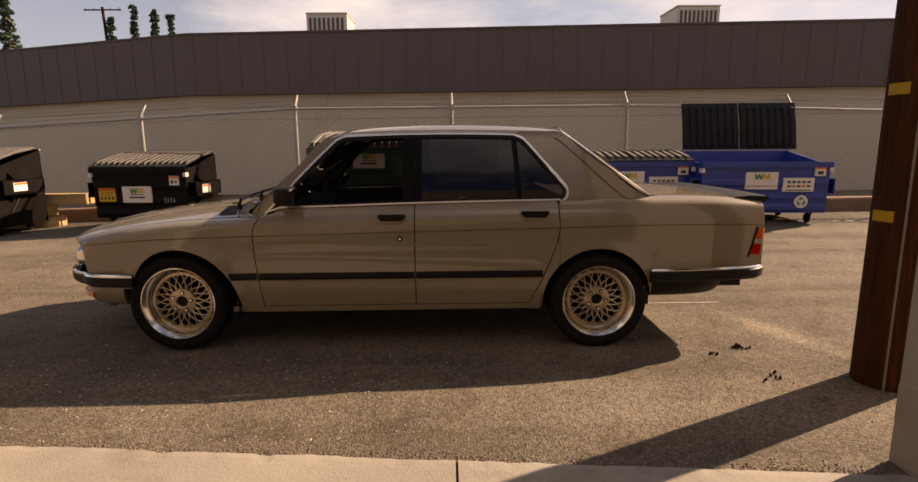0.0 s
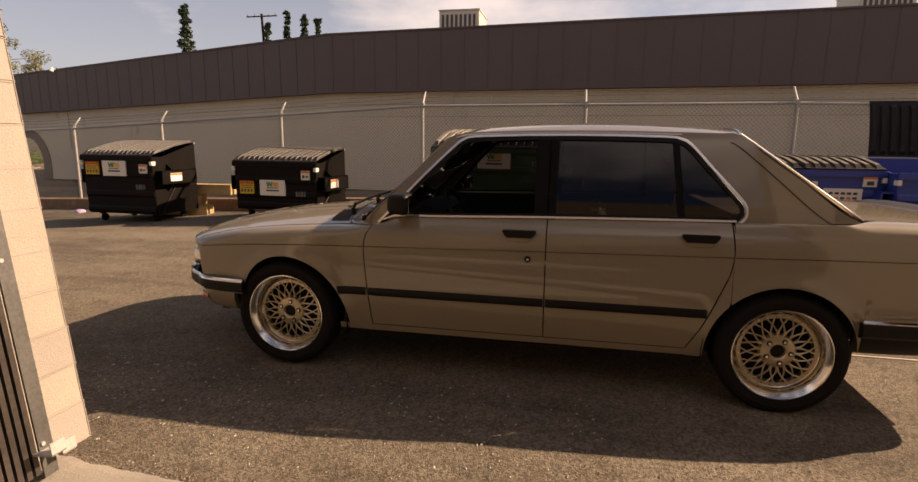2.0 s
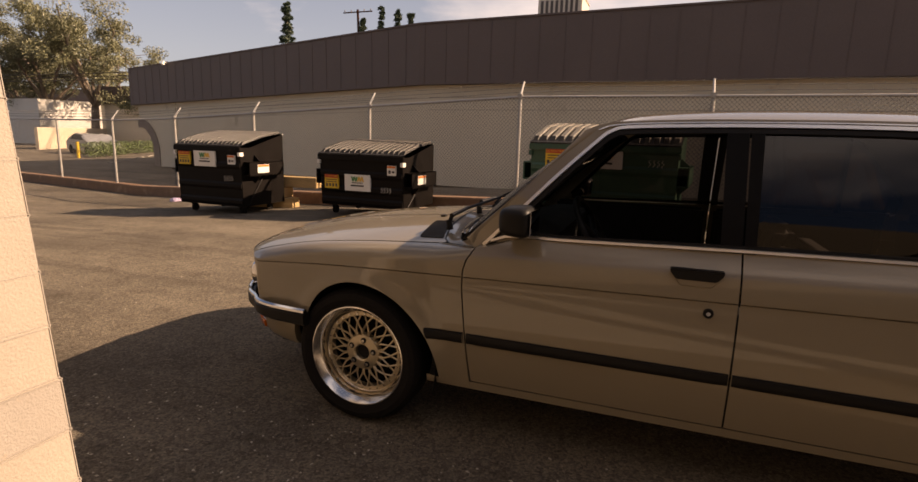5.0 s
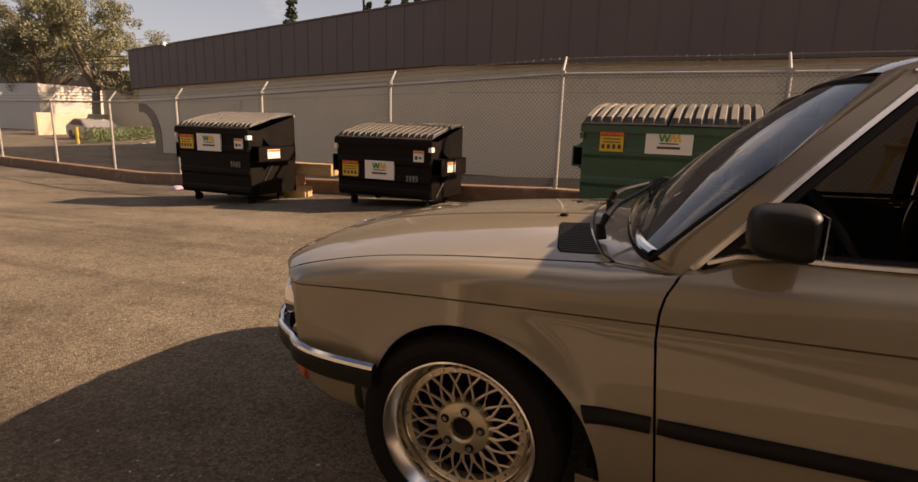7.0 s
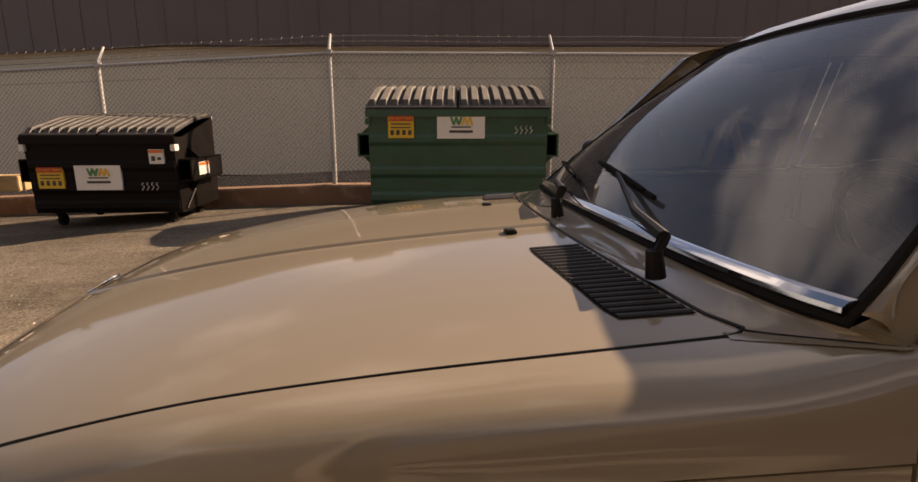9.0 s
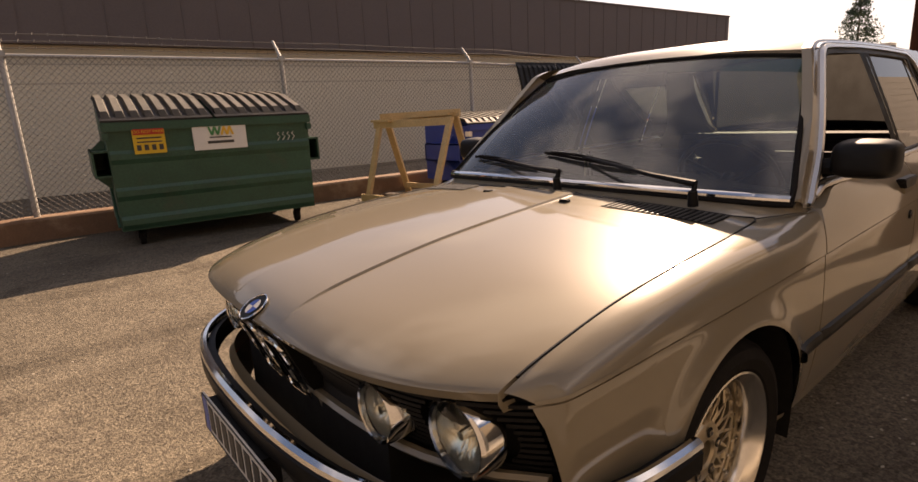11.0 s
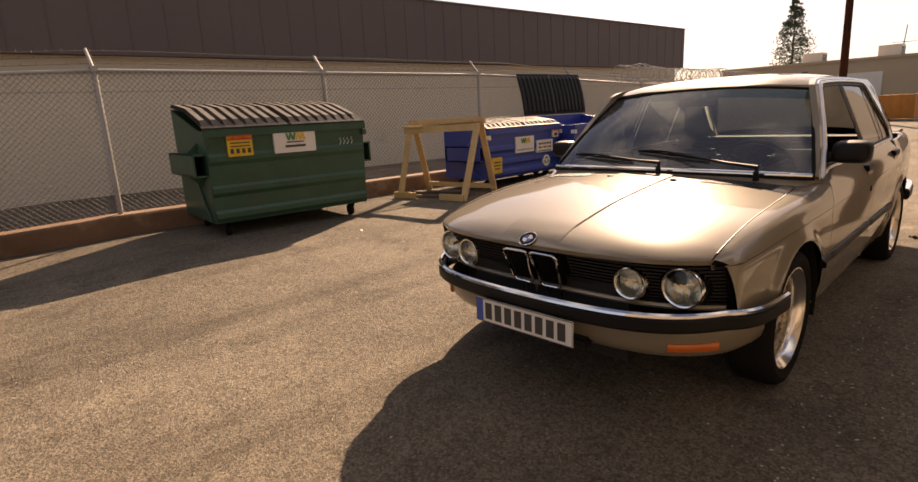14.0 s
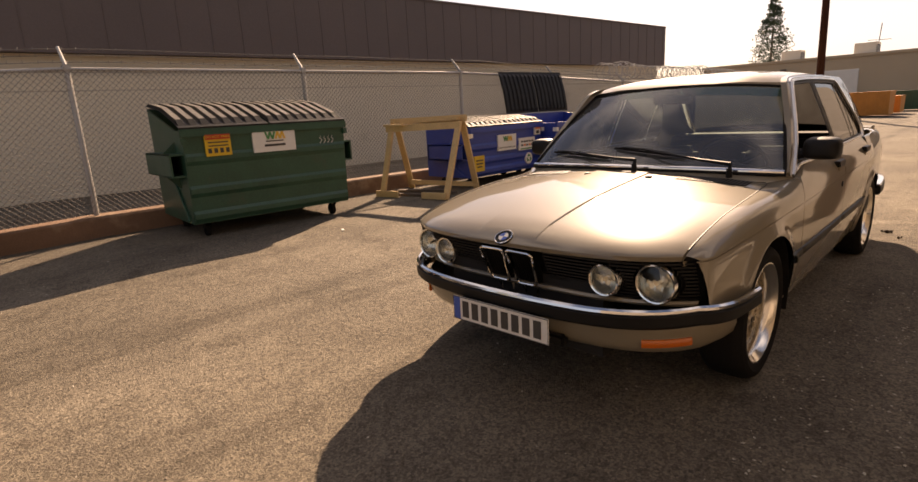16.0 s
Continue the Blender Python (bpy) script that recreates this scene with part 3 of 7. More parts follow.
block_wall("wall_left", -0.412, -12.0, -1.99, -1.74, 3.03, "tan concrete block wall beside the gateway", lean=0.11)
block_wall("wall_right", 3.475, 14.0, -2.36, -2.12, 3.03, "tan concrete block wall past the wooden pole")
gate = thing("folding_gate", "galvanised steel folding gate pushed back against the wall", "gate", pose(-0.32, -2.05, 0, 0, -6.2, 0))
bm = bmesh.new()
prism(bm, [(-0.02, 0.03), (0.055, 0.03), (0.055, -0.025), (0.049, -0.025), (0.049, 0.024), (-0.02, 0.024)], 2, 0.03, 2.9)
part("channel", bm, M_CHANNEL, gate, "galvanised edge channel")
for k in range(9):
    bm = bmesh.new()
    x0, y0 = 0.036, -0.03 - 0.032 * k
    prism(bm, [(x0, y0), (x0 + 0.012, y0), (x0 + 0.012, y0 - 0.020), (x0 - 0.12, y0 - 0.020), (x0 - 0.12, y0 - 0.014), (x0, y0 - 0.014)], 2, 0.05, 2.85)
    part("gate_bar", bm, M_GATE, gate, "dark weathered gate bar")
for z, w_ in ((0.13, 0.09), (0.10, 0.06)):
    bm = bmesh.new()
    y = -0.02 if z > 0.12 else 0.045
    box(bm, 0.05, 0.05 + w_, y - 0.03, y + 0.03, z, z + 0.006, 0.001)
    box(bm, 0.05 + w_ - 0.006, 0.05 + w_, y - 0.03, y + 0.03, z, z + 0.05, 0.001)
    part("latch_bracket", bm, M_GALV, gate)
for z in (0.16, 0.86, 1.6):
    bm = bmesh.new()
    cyl(bm, (0.054, -0.01, z), (0.062, -0.01, z), 0.008, n=8)
    part("bolt", bm, M_GALV, gate)
# unseen yard behind the camera, walled all round but for the gateway; added to set the fill light
bm = bmesh.new()
box(bm, -12, 14, -9.3, -9.0, 0, 6.5)
tagged(link_mesh("wall_back", bm, M_SHOP), "unseen plain brown wall added behind the camera to set the fill light", "wall", kind="structure")
for nm, x0, x1 in (("wall_west", -4.3, -4.0), ("wall_east", 7.0, 7.3)):
    bm = bmesh.new()
    box(bm, x0, x1, -9.0, -2.33, 0, 6.5)
    tagged(link_mesh(nm, bm, M_SHOP), "unseen plain brown side wall added to set the fill light", "wall", kind="structure")


# ---- dumpsters ----
def dumpster(label, at, body, lid, open_lid=False, labels="black", width=1.83, depth=1.25, hr=1.27, hf=1.13, sign=0.42, ridge=None, bow_=0.03):
    """A front-load dumpster: local x along its front, -y to the front, z up from the ground."""
    d = thing("dumpster", label, "dumpster", at, "rubbish dumpsters along the fence")
    ridge = ridge or M_RIDGE
    w, f, r, b = width / 2, -depth / 2, depth / 2, 0.16
    t = 0.02
    # the front leans out a little towards the top; the sides are cut sloping up to the back
    fb = f + 0.05
    outer = [(fb, b), (f, hf), (f + 0.24, hf), (r, hr), (r, b)]
    for sx in (-1, 1):
        bm = bmesh.new()
        prism(bm, outer if sx > 0 else outer[::-1], 0, sx * w, sx * (w - t))
        part("side_wall", bm, body, d)
    bm = bmesh.new()
    prism(bm, [(fb, b), (f, hf), (f + t, hf), (fb + t, b)], 0, -w + t, w - t)
    part("front_wall", bm, body, d)
    bm = bmesh.new()
    box(bm, -w + t, w - t, r - t, r, b, hr)
    part("back_wall", bm, body, d)
    bm = bmesh.new()
    box(bm, -w + t, w - t, fb + t, r - t, b, b + t)
    part("bottom", bm, body, d)
    bm = bmesh.new()
    box(bm, -w - 0.025, w + 0.025, f - 0.03, f + 0.02, hf - 0.07, hf + 0.012, 0.008)
    part("front_rim", bm, body, d)
    for z, k in ((hf - 0.29, 0.018), (hf * 0.45, 0.018), (0.24, 0.025)):
        bm = bmesh.new()
        yy = fb + (f - fb) * (z - b) / (hf - b)
        prism(bm, [(yy + 0.004, z - 0.07), (yy - k, z - 0.025), (yy - k, z + 0.025), (yy + 0.004, z + 0.07)], 0, -w + 0.01, w - 0.01)
        part("rib", bm, body, d)
    for sx in (-1, 1):
        # fork pocket: an open sleeve on the side
        bm = bmesh.new()
        xo = sx * (w + 0.13)
        xi = sx * (w - 0.005)
        lo, hi = hf - 0.47, hf - 0.23
        y0, y1 = f + 0.08, r - 0.15
        for za, zb in ((lo, lo + 0.018), (hi - 0.018, hi)):
            box(bm, min(xi, xo), max(xi, xo), y0, y1, za, zb)
        box(bm, min(xo, xo - sx * 0.018), max(xo, xo - sx * 0.018), y0, y1, lo, hi)
        prism(bm, [(xi, hi), (xo, hi - 0.001), (xi, hi + 0.12)], 1, y0 + 0.25, y0 + 0.27)
        prism(bm, [(xi, lo), (xo, lo + 0.001), (xi, lo - 0.14)], 1, y0 + 0.25, y0 + 0.27)
        box(bm, min(xi, xo), max(xi, xo), y1 - 0.03, y1, lo + 0.018, hi - 0.018)
        part("fork_pocket", bm, body, d)
        bm = bmesh.new()
        cyl(bm, (sx * (w + 0.012), f + 0.15, b + 0.03), (sx * (w + 0.012), f + 0.55, lo), 0.014, n=6)
        part("side_brace", bm, body, d)
        bm = bmesh.new()
        box(bm, sx * (w + 0.002) - 0.025, sx * (w + 0.002) + 0.025, f - 0.034, f + 0.06, hf - 0.14, hf - 0.075, 0.004)
        part("corner_plate", bm, body if labels == "green" else M_WHITE, d, "" if labels == "green" else "small white corner plate")
    for sx in (-1, 1):
        for y in (fb + 0.12, r - 0.25):
            x = sx * (w - 0.16)
            bm = bmesh.new()
            box(bm, x - 0.05, x + 0.05, y - 0.05, y + 0.05, b - 0.015, b + 0.004)
            for s2 in (-1, 1):
                prism(bm, [(y - 0.035, b - 0.01), (y + 0.035, b - 0.01), (y + 0.05, 0.055), (y + 0.02, 0.055)], 0, x + s2 * 0.028 - 0.004, x + s2 * 0.028 + 0.004)
            fork = part("caster", bm, M_TRIMBLACK, d)
            bm = bmesh.new()
            cyl(bm, (x - 0.022, y + 0.035, 0.065), (x + 0.022, y + 0.035, 0.065), 0.065, n=18)
            part("caster_wheel", bm, M_RUBBER, fork)
    # lids in two halves, ribbed across the slope
    for sx in (-1, 1):
        gap = 0.004 if open_lid else 0.012
        x0, x1 = (gap, w + 0.02) if sx > 0 else (-w - 0.02, -gap)
        bm = bmesh.new()
        n = 96
        rows, heights = [], []
        L = math.hypot(depth, hr - hf) + 0.03
        for i in range(n + 1):
            u = i / n
            x = x0 + (x1 - x0) * u
            ph = (u * 8) % 1.0
            rib = 0.036 * min(1, max(0, min((ph - 0.06) / 0.075, (0.80 - ph) / 0.09))) if 0.015 < u < 0.985 else 0.0
            heights.append(rib)
            row = []
            for v, kz in ((0.0, 0), (0.03, 0), (0.10, 1), (0.5, 1), (0.88, 1), (0.95, 0), (1.0, 0)):
                bow = bow_ * math.sin(math.pi * min(1, v * 1.02))
                row.append((v * L, x, 0.02 + kz * rib + bow))
            row.append((L + 0.002, x, -0.03))
            rows.append(row)
        if open_lid:
            sl = radians(76)
            def place(p):
                return (p[1] + 0.14, r + 0.03 + p[0] * 0.62 * math.cos(sl) + p[2] * math.sin(sl) * -1, hr + 0.02 + p[0] * 0.62 * math.sin(sl))
        else:
            sl = math.atan2(hr - hf, depth)
            def place(p):
                return (p[1], r + 0.02 - p[0] * math.cos(sl) + p[2] * -0.17, hr + 0.015 - p[0] * math.sin(sl) + p[2])
        rows = [[place(p) for p in row] for row in rows]
        vs = grid(bm, rows)
        # rib tops get the paler material, a painted highlight
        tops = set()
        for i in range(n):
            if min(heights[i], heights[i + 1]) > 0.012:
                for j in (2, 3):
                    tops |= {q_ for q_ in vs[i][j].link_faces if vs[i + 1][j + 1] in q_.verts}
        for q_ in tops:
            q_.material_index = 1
        bmesh.ops.solidify(bm, geom=bm.faces[:], thickness=0.008)
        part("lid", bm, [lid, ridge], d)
    bm = bmesh.new()
    cyl(bm, (-w, r + 0.01, hr + 0.005), (w, r + 0.01, hr + 0.005), 0.016, n=8)
    part("hinge_bar", bm, M_GALV, d)

    def plate(name, x, z, pw, ph, material, lab, y=None, side=0):
        bm = bmesh.new()
        if side:
            box(bm, min(0, side * 0.006) + x, max(0, side * 0.006) + x, y - pw / 2, y + pw / 2, z - ph / 2, z + ph / 2, 0.002)
        else:
            yy = fb + (f - fb) * (z - b) / (hf - b) - 0.03
            prism(bm, [(yy + 0.03 * 1, z - ph / 2), (yy, z - ph / 2), (yy - 0.004, z + ph / 2), (yy + 0.026, z + ph / 2)], 0, x - pw / 2, x + pw / 2)
        return part(name, bm, material, d, lab)

    def bars(parent, x, z, items):
        """Plain marks on a plate: (dx, dz, width, height, material)."""
        for dx, dz, bw, bh, material in items:
            bm = bmesh.new()
            zz = z + dz
            yy = fb + (f - fb) * (zz - b) / (hf - b) - 0.033
            box(bm, x + dx - bw / 2, x + dx + bw / 2, yy - 0.003, yy + 0.004, zz - bh / 2, zz + bh / 2)
            part("mark", bm, material, parent)

    def emblem(parent, x, z, s):
        """The haulier's mark as two plain zigzag strokes."""
        for x0, material, up in ((-1.0, M_GREENINK, 1), (0.12, M_GOLDINK, -1)):
            bm = bmesh.new()
            yy = fb + (f - fb) * (z - b) / (hf - b) - 0.034
            for k in range(4):
                a = x0 + 0.26 * k
                z0, z1 = (0.4, -0.4) if (k % 2 == 0) == (up > 0) else (-0.4, 0.4)
                prism(bm, [((a - 0.1) * s + x, z + z0 * s), ((a + 0.1) * s + x, z + z0 * s), ((a + 0.36) * s + x, z + z1 * s), ((a + 0.16) * s + x, z + z1 * s)], 1, yy - 0.003 - 0.0005 * k, yy + 0.003)
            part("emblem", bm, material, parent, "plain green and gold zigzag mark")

    if labels in ("black", "green"):
        Z = lambda z: z + hf - 1.13
        px_, pz = (-0.70 * w, hf - sign) if labels == "black" else (-0.58, 0.965)
        lab = plate("warning_sticker", px_, pz, 0.26, 0.22, M_YELLOW, "yellow warning sticker with an orange heading")
        words(lab, "DO NOT PARK", px_, fb + (f - fb) * (pz + 0.085 - b) / (hf - b) - 0.0385, pz + 0.085, 0.037, M_YELLOW)
        bars(lab, px_, pz, [(0, 0.085, 0.25, 0.05, M_REDINK), (0, -0.005, 0.2, 0.012, M_INK), (0, 0.03, 0.2, 0.012, M_INK)] + [(-0.09 + 0.06 * k, -0.055, 0.035, 0.05, M_INK) for k in range(4)])
        wx, wz, ws = (-0.06 * w, hf - sign, (0.47, 0.26)) if labels == "black" else (0.03, 0.965, (0.485, 0.23))
        lab = plate("company_sign", wx, wz, ws[0], ws[1], M_WHITE, "white company sign with a green and gold mark")
        emblem(lab, wx, wz + 0.06, 0.10)
        bars(lab, wx, wz, [(0, 0.0, 0.2, 0.012, M_INK), (0, -0.045, 0.24, 0.025, M_INK)])
        if labels == "black":
            lab = plate("small_sticker", 0.76 * w, hf - 0.2, 0.15, 0.15, M_WHITE, "small white sticker with an orange heading")
            bars(lab, 0.76 * w, hf - 0.2, [(0, 0.055, 0.14, 0.03, M_ORANGE), (-0.03, -0.02, 0.04, 0.05, M_INK), (0.03, -0.02, 0.04, 0.03, M_INK)])
            for sx in (1,):
                lab = plate("side_sticker", sx * (w + 0.131), Z(0.78), 0.28, 0.14, M_WHITE, "white sticker with an orange heading", y=f + 0.4, side=sx)
                bm = bmesh.new()
                box(bm, sx * (w + 0.136), sx * (w + 0.141), f + 0.27, f + 0.53, Z(0.815), Z(0.845))
                part("mark", bm, M_ORANGE, lab)
        nx, nz = (0.5 * w, hf - 0.52) if labels == "black" else (0.58, 0.93)
        for k in range(4):
            bm = bmesh.new()
            yy = fb + (f - fb) * (nz - b) / (hf - b) - 0.022
            tube(bm, [(nx + 0.05 * k, yy, nz - 0.035), (nx + 0.05 * k + 0.028, yy, nz), (nx + 0.05 * k, yy, nz + 0.03), (nx + 0.05 * k + 0.02, yy, nz + 0.045)], 0.004, 4)
            part("chalk_mark", bm, M_WHITE, d, "chalked mark")
    else:
        Z = lambda z: z + hf - 1.13
        lab = plate("company_sign", -0.06, Z(0.87), 0.46, 0.25, M_WHITE, "white company sign with a green and gold mark")
        emblem(lab, -0.06, Z(0.93), 0.10)
        words(lab, "RECYCLABLE ITEMS ONLY", -0.06, fb + (f - fb) * (Z(0.79) - b) / (hf - b) - 0.037, Z(0.79), 0.036)
        lab = plate("picture_sticker", 0.47, Z(0.81), 0.44, 0.2, M_WHITE, "white sticker with small pictures")
        bars(lab, 0.47, Z(0.81), [(-0.14 + 0.07 * k, 0.04, 0.045, 0.03, M_INK) for k in range(5)] + [(-0.14 + 0.07 * k, -0.02, 0.05, 0.03, M_ORANGE if k % 2 else M_INK) for k in range(5)] + [(0, -0.08, 0.36, 0.02, M_GREENINK)])
        lab = plate("small_sticker", 0.76, Z(1.0), 0.15, 0.12, M_WHITE, "small white sticker with an orange heading")
        bars(lab, 0.76, Z(1.0), [(0, 0.05, 0.14, 0.025, M_ORANGE), (0, -0.015, 0.08, 0.05, M_INK)])
        lab = plate("yellow_sticker", -0.73, 0.37, 0.23, 0.24, M_YELLOW, "yellow warning sticker")
        bars(lab, -0.73, 0.37, [(0, 0.05, 0.15, 0.02, M_INK), (0, 0.0, 0.15, 0.02, M_INK), (0, -0.05, 0.12, 0.02, M_INK)])
        # recycling disc: three bent arrows on a white disc
        bm = bmesh.new()
        zc, xc = Z(0.56), 0.54
        yy = fb + (f - fb) * (zc - b) / (hf - b) - 0.028
        cyl(bm, (xc, yy + 0.03, zc), (xc, yy, zc), 0.095, n=28)
        disc = part("recycling_disc", bm, M_WHITE, d, "white disc with three green arrows")
        for k in range(3):
            a = radians(90 + 120 * k)
            bm = bmesh.new()
            pts = []
            for q, rr in ((-42, 0.06), (-20, 0.062), (0, 0.062), (12, 0.062)):
                pts.append((xc + rr * math.cos(a + radians(q)), zc + rr * math.sin(a + radians(q))))
            back = [(xc + 0.034 * math.cos(a + radians(q)), zc + 0.034 * math.sin(a + radians(q))) for q in (12, 0, -20, -42)]
            tip = [(xc + 0.078 * math.cos(a + radians(14)), zc + 0.078 * math.sin(a + radians(14))), (xc + 0.05 * math.cos(a + radians(52)), zc + 0.05 * math.sin(a + radians(52))), (xc + 0.02 * math.cos(a + radians(14)), zc + 0.02 * math.sin(a + radians(14)))]
            prism(bm, pts + tip + back, 1, yy - 0.003, yy + 0.002)
            part("arrow", bm, M_GREENINK, disc)
    return d


def words(parent, text, x, y, z, size, material=None):
    cu = bpy.data.curves.new("lettering", "FONT")
    cu.body, cu.size, cu.align_x, cu.align_y = text, size, "CENTER", "CENTER"
    cu.extrude = 0.001
    cu.materials.append(material or M_INK)
    ob = new("lettering", cu)
    ob.parent = parent
    ob.matrix_basis = pose(x, y, z, 90, 0, 0)
    return ob


GZ = 0.08
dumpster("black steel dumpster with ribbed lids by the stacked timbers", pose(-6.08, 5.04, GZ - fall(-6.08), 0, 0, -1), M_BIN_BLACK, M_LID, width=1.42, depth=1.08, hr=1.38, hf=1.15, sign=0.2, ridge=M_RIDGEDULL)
dumpster("black steel dumpster with dusty lids and glare-pale ribs", pose(-3.24, 5.30, GZ - fall(-3.24), 0, 0, -2), M_BIN_BLACK, M_LID, width=1.52, depth=1.10, hr=1.16, hf=0.96, ridge=M_RIDGEDULL)
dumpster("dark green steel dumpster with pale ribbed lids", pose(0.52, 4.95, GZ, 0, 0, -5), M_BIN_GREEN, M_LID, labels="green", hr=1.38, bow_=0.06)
dumpster("blue recycling dumpster with closed black lids", pose(4.52, 4.70, GZ, 0, 0, 0), M_BIN_BLUE, M_LIDBLACK, labels="blue", depth=0.98, hr=1.03, hf=0.91)
dumpster("blue recycling dumpster with its black lids thrown open", pose(6.41, 4.48, GZ, 0, 0, -4), M_BIN_BLUE, M_LIDBLACK, open_lid=True, labels="blue", hr=1.06, hf=0.90, ridge=M_LIDBLACK)

# ---- utility pole beside the gateway ----
pole = thing("utility_pole", "dark creosoted wooden utility pole with yellow tags", "utility pole", pose(4.03, -1.39, 0))
bm = bmesh.new()
rows = []
for k in range(30):
    z = -0.1 + 9.0 * k / 29
    rows.append([((0.145 - 0.004 * z) * (1 + 0.03 * noise.noise((math.cos(a) * 2, math.sin(a) * 2, z * 0.7))) * math.cos(a), (0.145 - 0.004 * z) * math.sin(a), z) for a in [2 * math.pi * i / 28 for i in range(29)]])
grid(bm, rows)
bmesh.ops.remove_doubles(bm, verts=bm.verts, dist=1e-5)
part("shaft", bm, M_WOODPOLE, pole, smooth=True)


# ---- the parked saloon: x runs to its tail, the front axle at x = 0, its left side towards -y ----
car = thing("saloon_car", "lowered champagne beige four-door saloon with mesh alloy wheels", "car", pose(0, 0, 0))
WB, WR_TYRE = 2.625, 0.305
CREASE = [(-0.62, 0.672), (-0.3, 0.70), (0.05, 0.719), (0.55, 0.733), (1.5, 0.752), (2.4, 0.768), (3.1, 0.776), (3.7, 0.762)]
TAPER = [(-0.66, 0.908), (-0.45, 0.946), (-0.2, 0.971), (0.1, 0.987), (0.5, 0.997), (1.4, 1.0), (2.5, 0.998), (3.0, 0.972), (3.4, 0.93), (3.72, 0.872)]
FLANK_LOW = [(0.18, 0.755), (0.245, 0.79), (0.30, 0.806), (0.40, 0.826), (0.50, 0.838), (0.60, 0.8435), (0.70, 0.8425), (0.753, 0.8395), (0.7545, 0.833), (0.7585, 0.833)]
FLANK_HIGH = [(0.7587, 0.843), (0.80, 0.836), (0.85, 0.818), (0.905, 0.783), (0.95, 0.748)]
BELT = [(0.45, 0.842), (0.57, 0.852), (0.62, 0.870), (0.68, 0.890), (0.9, 0.896), (1.5, 0.912), (2.39, 0.925), (3.0, 0.93), (3.4, 0.921), (3.72, 0.89)]
FENDER = [(-0.64, 0.673), (-0.58, 0.703), (-0.5, 0.731), (-0.3, 0.775), (-0.1, 0.801), (0.1, 0.818), (0.38, 0.833), (0.55, 0.846)]
HOODY = [(-0.66, 0.700), (-0.62, 0.708), (-0.3, 0.715), (0.1, 0.718), (0.38, 0.704), (0.55, 0.70)]
ARCHES = ((0.05, 0.306, 0.347), (2.63, 0.295, 0.342))
SILL = 0.245


def flank(x, z):
    """Half the width of the body at x, z."""
    zz = z - curve1(x, CREASE) + 0.757
    y = (curve1(zz, FLANK_LOW) if zz < 0.7587 else curve1(zz, FLANK_HIGH)) * curve1(x, TAPER)
    if x < -0.53:  # the corner rounds in to the lamps
        q = min(1.0, (-0.53 - x) / 0.07)
        y -= 0.055 * (1 - math.sqrt(max(0.0, 1 - q * q)))
    for xc, zc, r in ARCHES:
        dd = math.hypot(x - xc, z - zc) - r
        if -0.03 < dd < 0.11 and z > zc - 0.05:
            y += 0.017 * math.exp(-(max(dd, 0) / 0.045) ** 2)
    return y


def low(x, base=SILL):
    base = base(x) if callable(base) else base
    for xc, zc, r in ARCHES:
        if abs(x - xc) < r:
            return zc + math.sqrt(max(0, r * r - (x - xc) ** 2))
    return base


def side_panel(name, cols, edge_a, edge_b, base, top, s, round_to=None, label="", rows_lo=14, rows_hi=9):
    """One panel of the flank between two shut lines; the rows follow the crease. round_to turns the top edge over to (y, z)."""
    bm = bmesh.new()
    out = []
    c0, c1 = cols[0], cols[-1]
    for x in cols:
        u = (x - c0) / (c1 - c0)
        zl, zc = low(x, base), curve1(x, CREASE)
        zt = curve1(x, top)
        zs = zt - 0.052 if round_to else zt
        zl = min(zl, zc - 0.01)
        zs = max(zs, zc + 0.005)
        zs_list = [zl + (zc - 0.008 - zl) * k / rows_lo for k in range(rows_lo)] + [zc - 0.008, zc - 0.0042, zc - 0.0024, zc + 0.0014, zc + 0.002, zc + 0.010] + [zc + 0.010 + (zs - zc - 0.010) * k / rows_hi for k in range(1, rows_hi + 1)]
        row = []
        for z in zs_list:
            xx = edge_a(z) + (edge_b(z) - edge_a(z)) * u if edge_a else x
            row.append((xx, s * flank(xx, z), z))
        if round_to:
            y1, z1 = round_to(x)
            xx, y0, z0 = row[-1][0], abs(row[-1][1]), row[-1][2]
            yc, zc2 = y0 - 0.018, z1 - 0.004
            for k in range(1, 9):
                w = k / 8
                if edge_a:
                    zz = (1 - w) ** 2 * z0 + 2 * w * (1 - w) * zc2 + w * w * z1
                    xx = edge_a(zz) + (edge_b(zz) - edge_a(zz)) * u
                row.append((xx, s * ((1 - w) ** 2 * y0 + 2 * w * (1 - w) * yc + w * w * y1), (1 - w) ** 2 * z0 + 2 * w * (1 - w) * zc2 + w * w * z1))
        out.append(row)
    if edge_b:
        out.append([(p[0] + 0.001, p[1] * 0.97, p[2]) for p in out[-1]])
    grid(bm, out)
    return part(name, bm, M_PAINT, car, label, smooth=True)


def columns(a, b, arch=None, step=0.03):
    xs_ = [a + (b - a) * i / max(2, round((b - a) / step)) for i in range(max(2, round((b - a) / step)) + 1)]
    if arch:
        xc, zc, r = arch
        xs_ = [x for x in xs_ if abs(x - xc) > r + 0.012]
        xs_ += [xc - r - 0.001, xc + r + 0.001] + [xc - (r - 0.0002) * math.cos(math.pi * k / 36) for k in range(37)]
    return sorted(x for x in xs_ if a - 1e-6 <= x <= b + 1e-6)


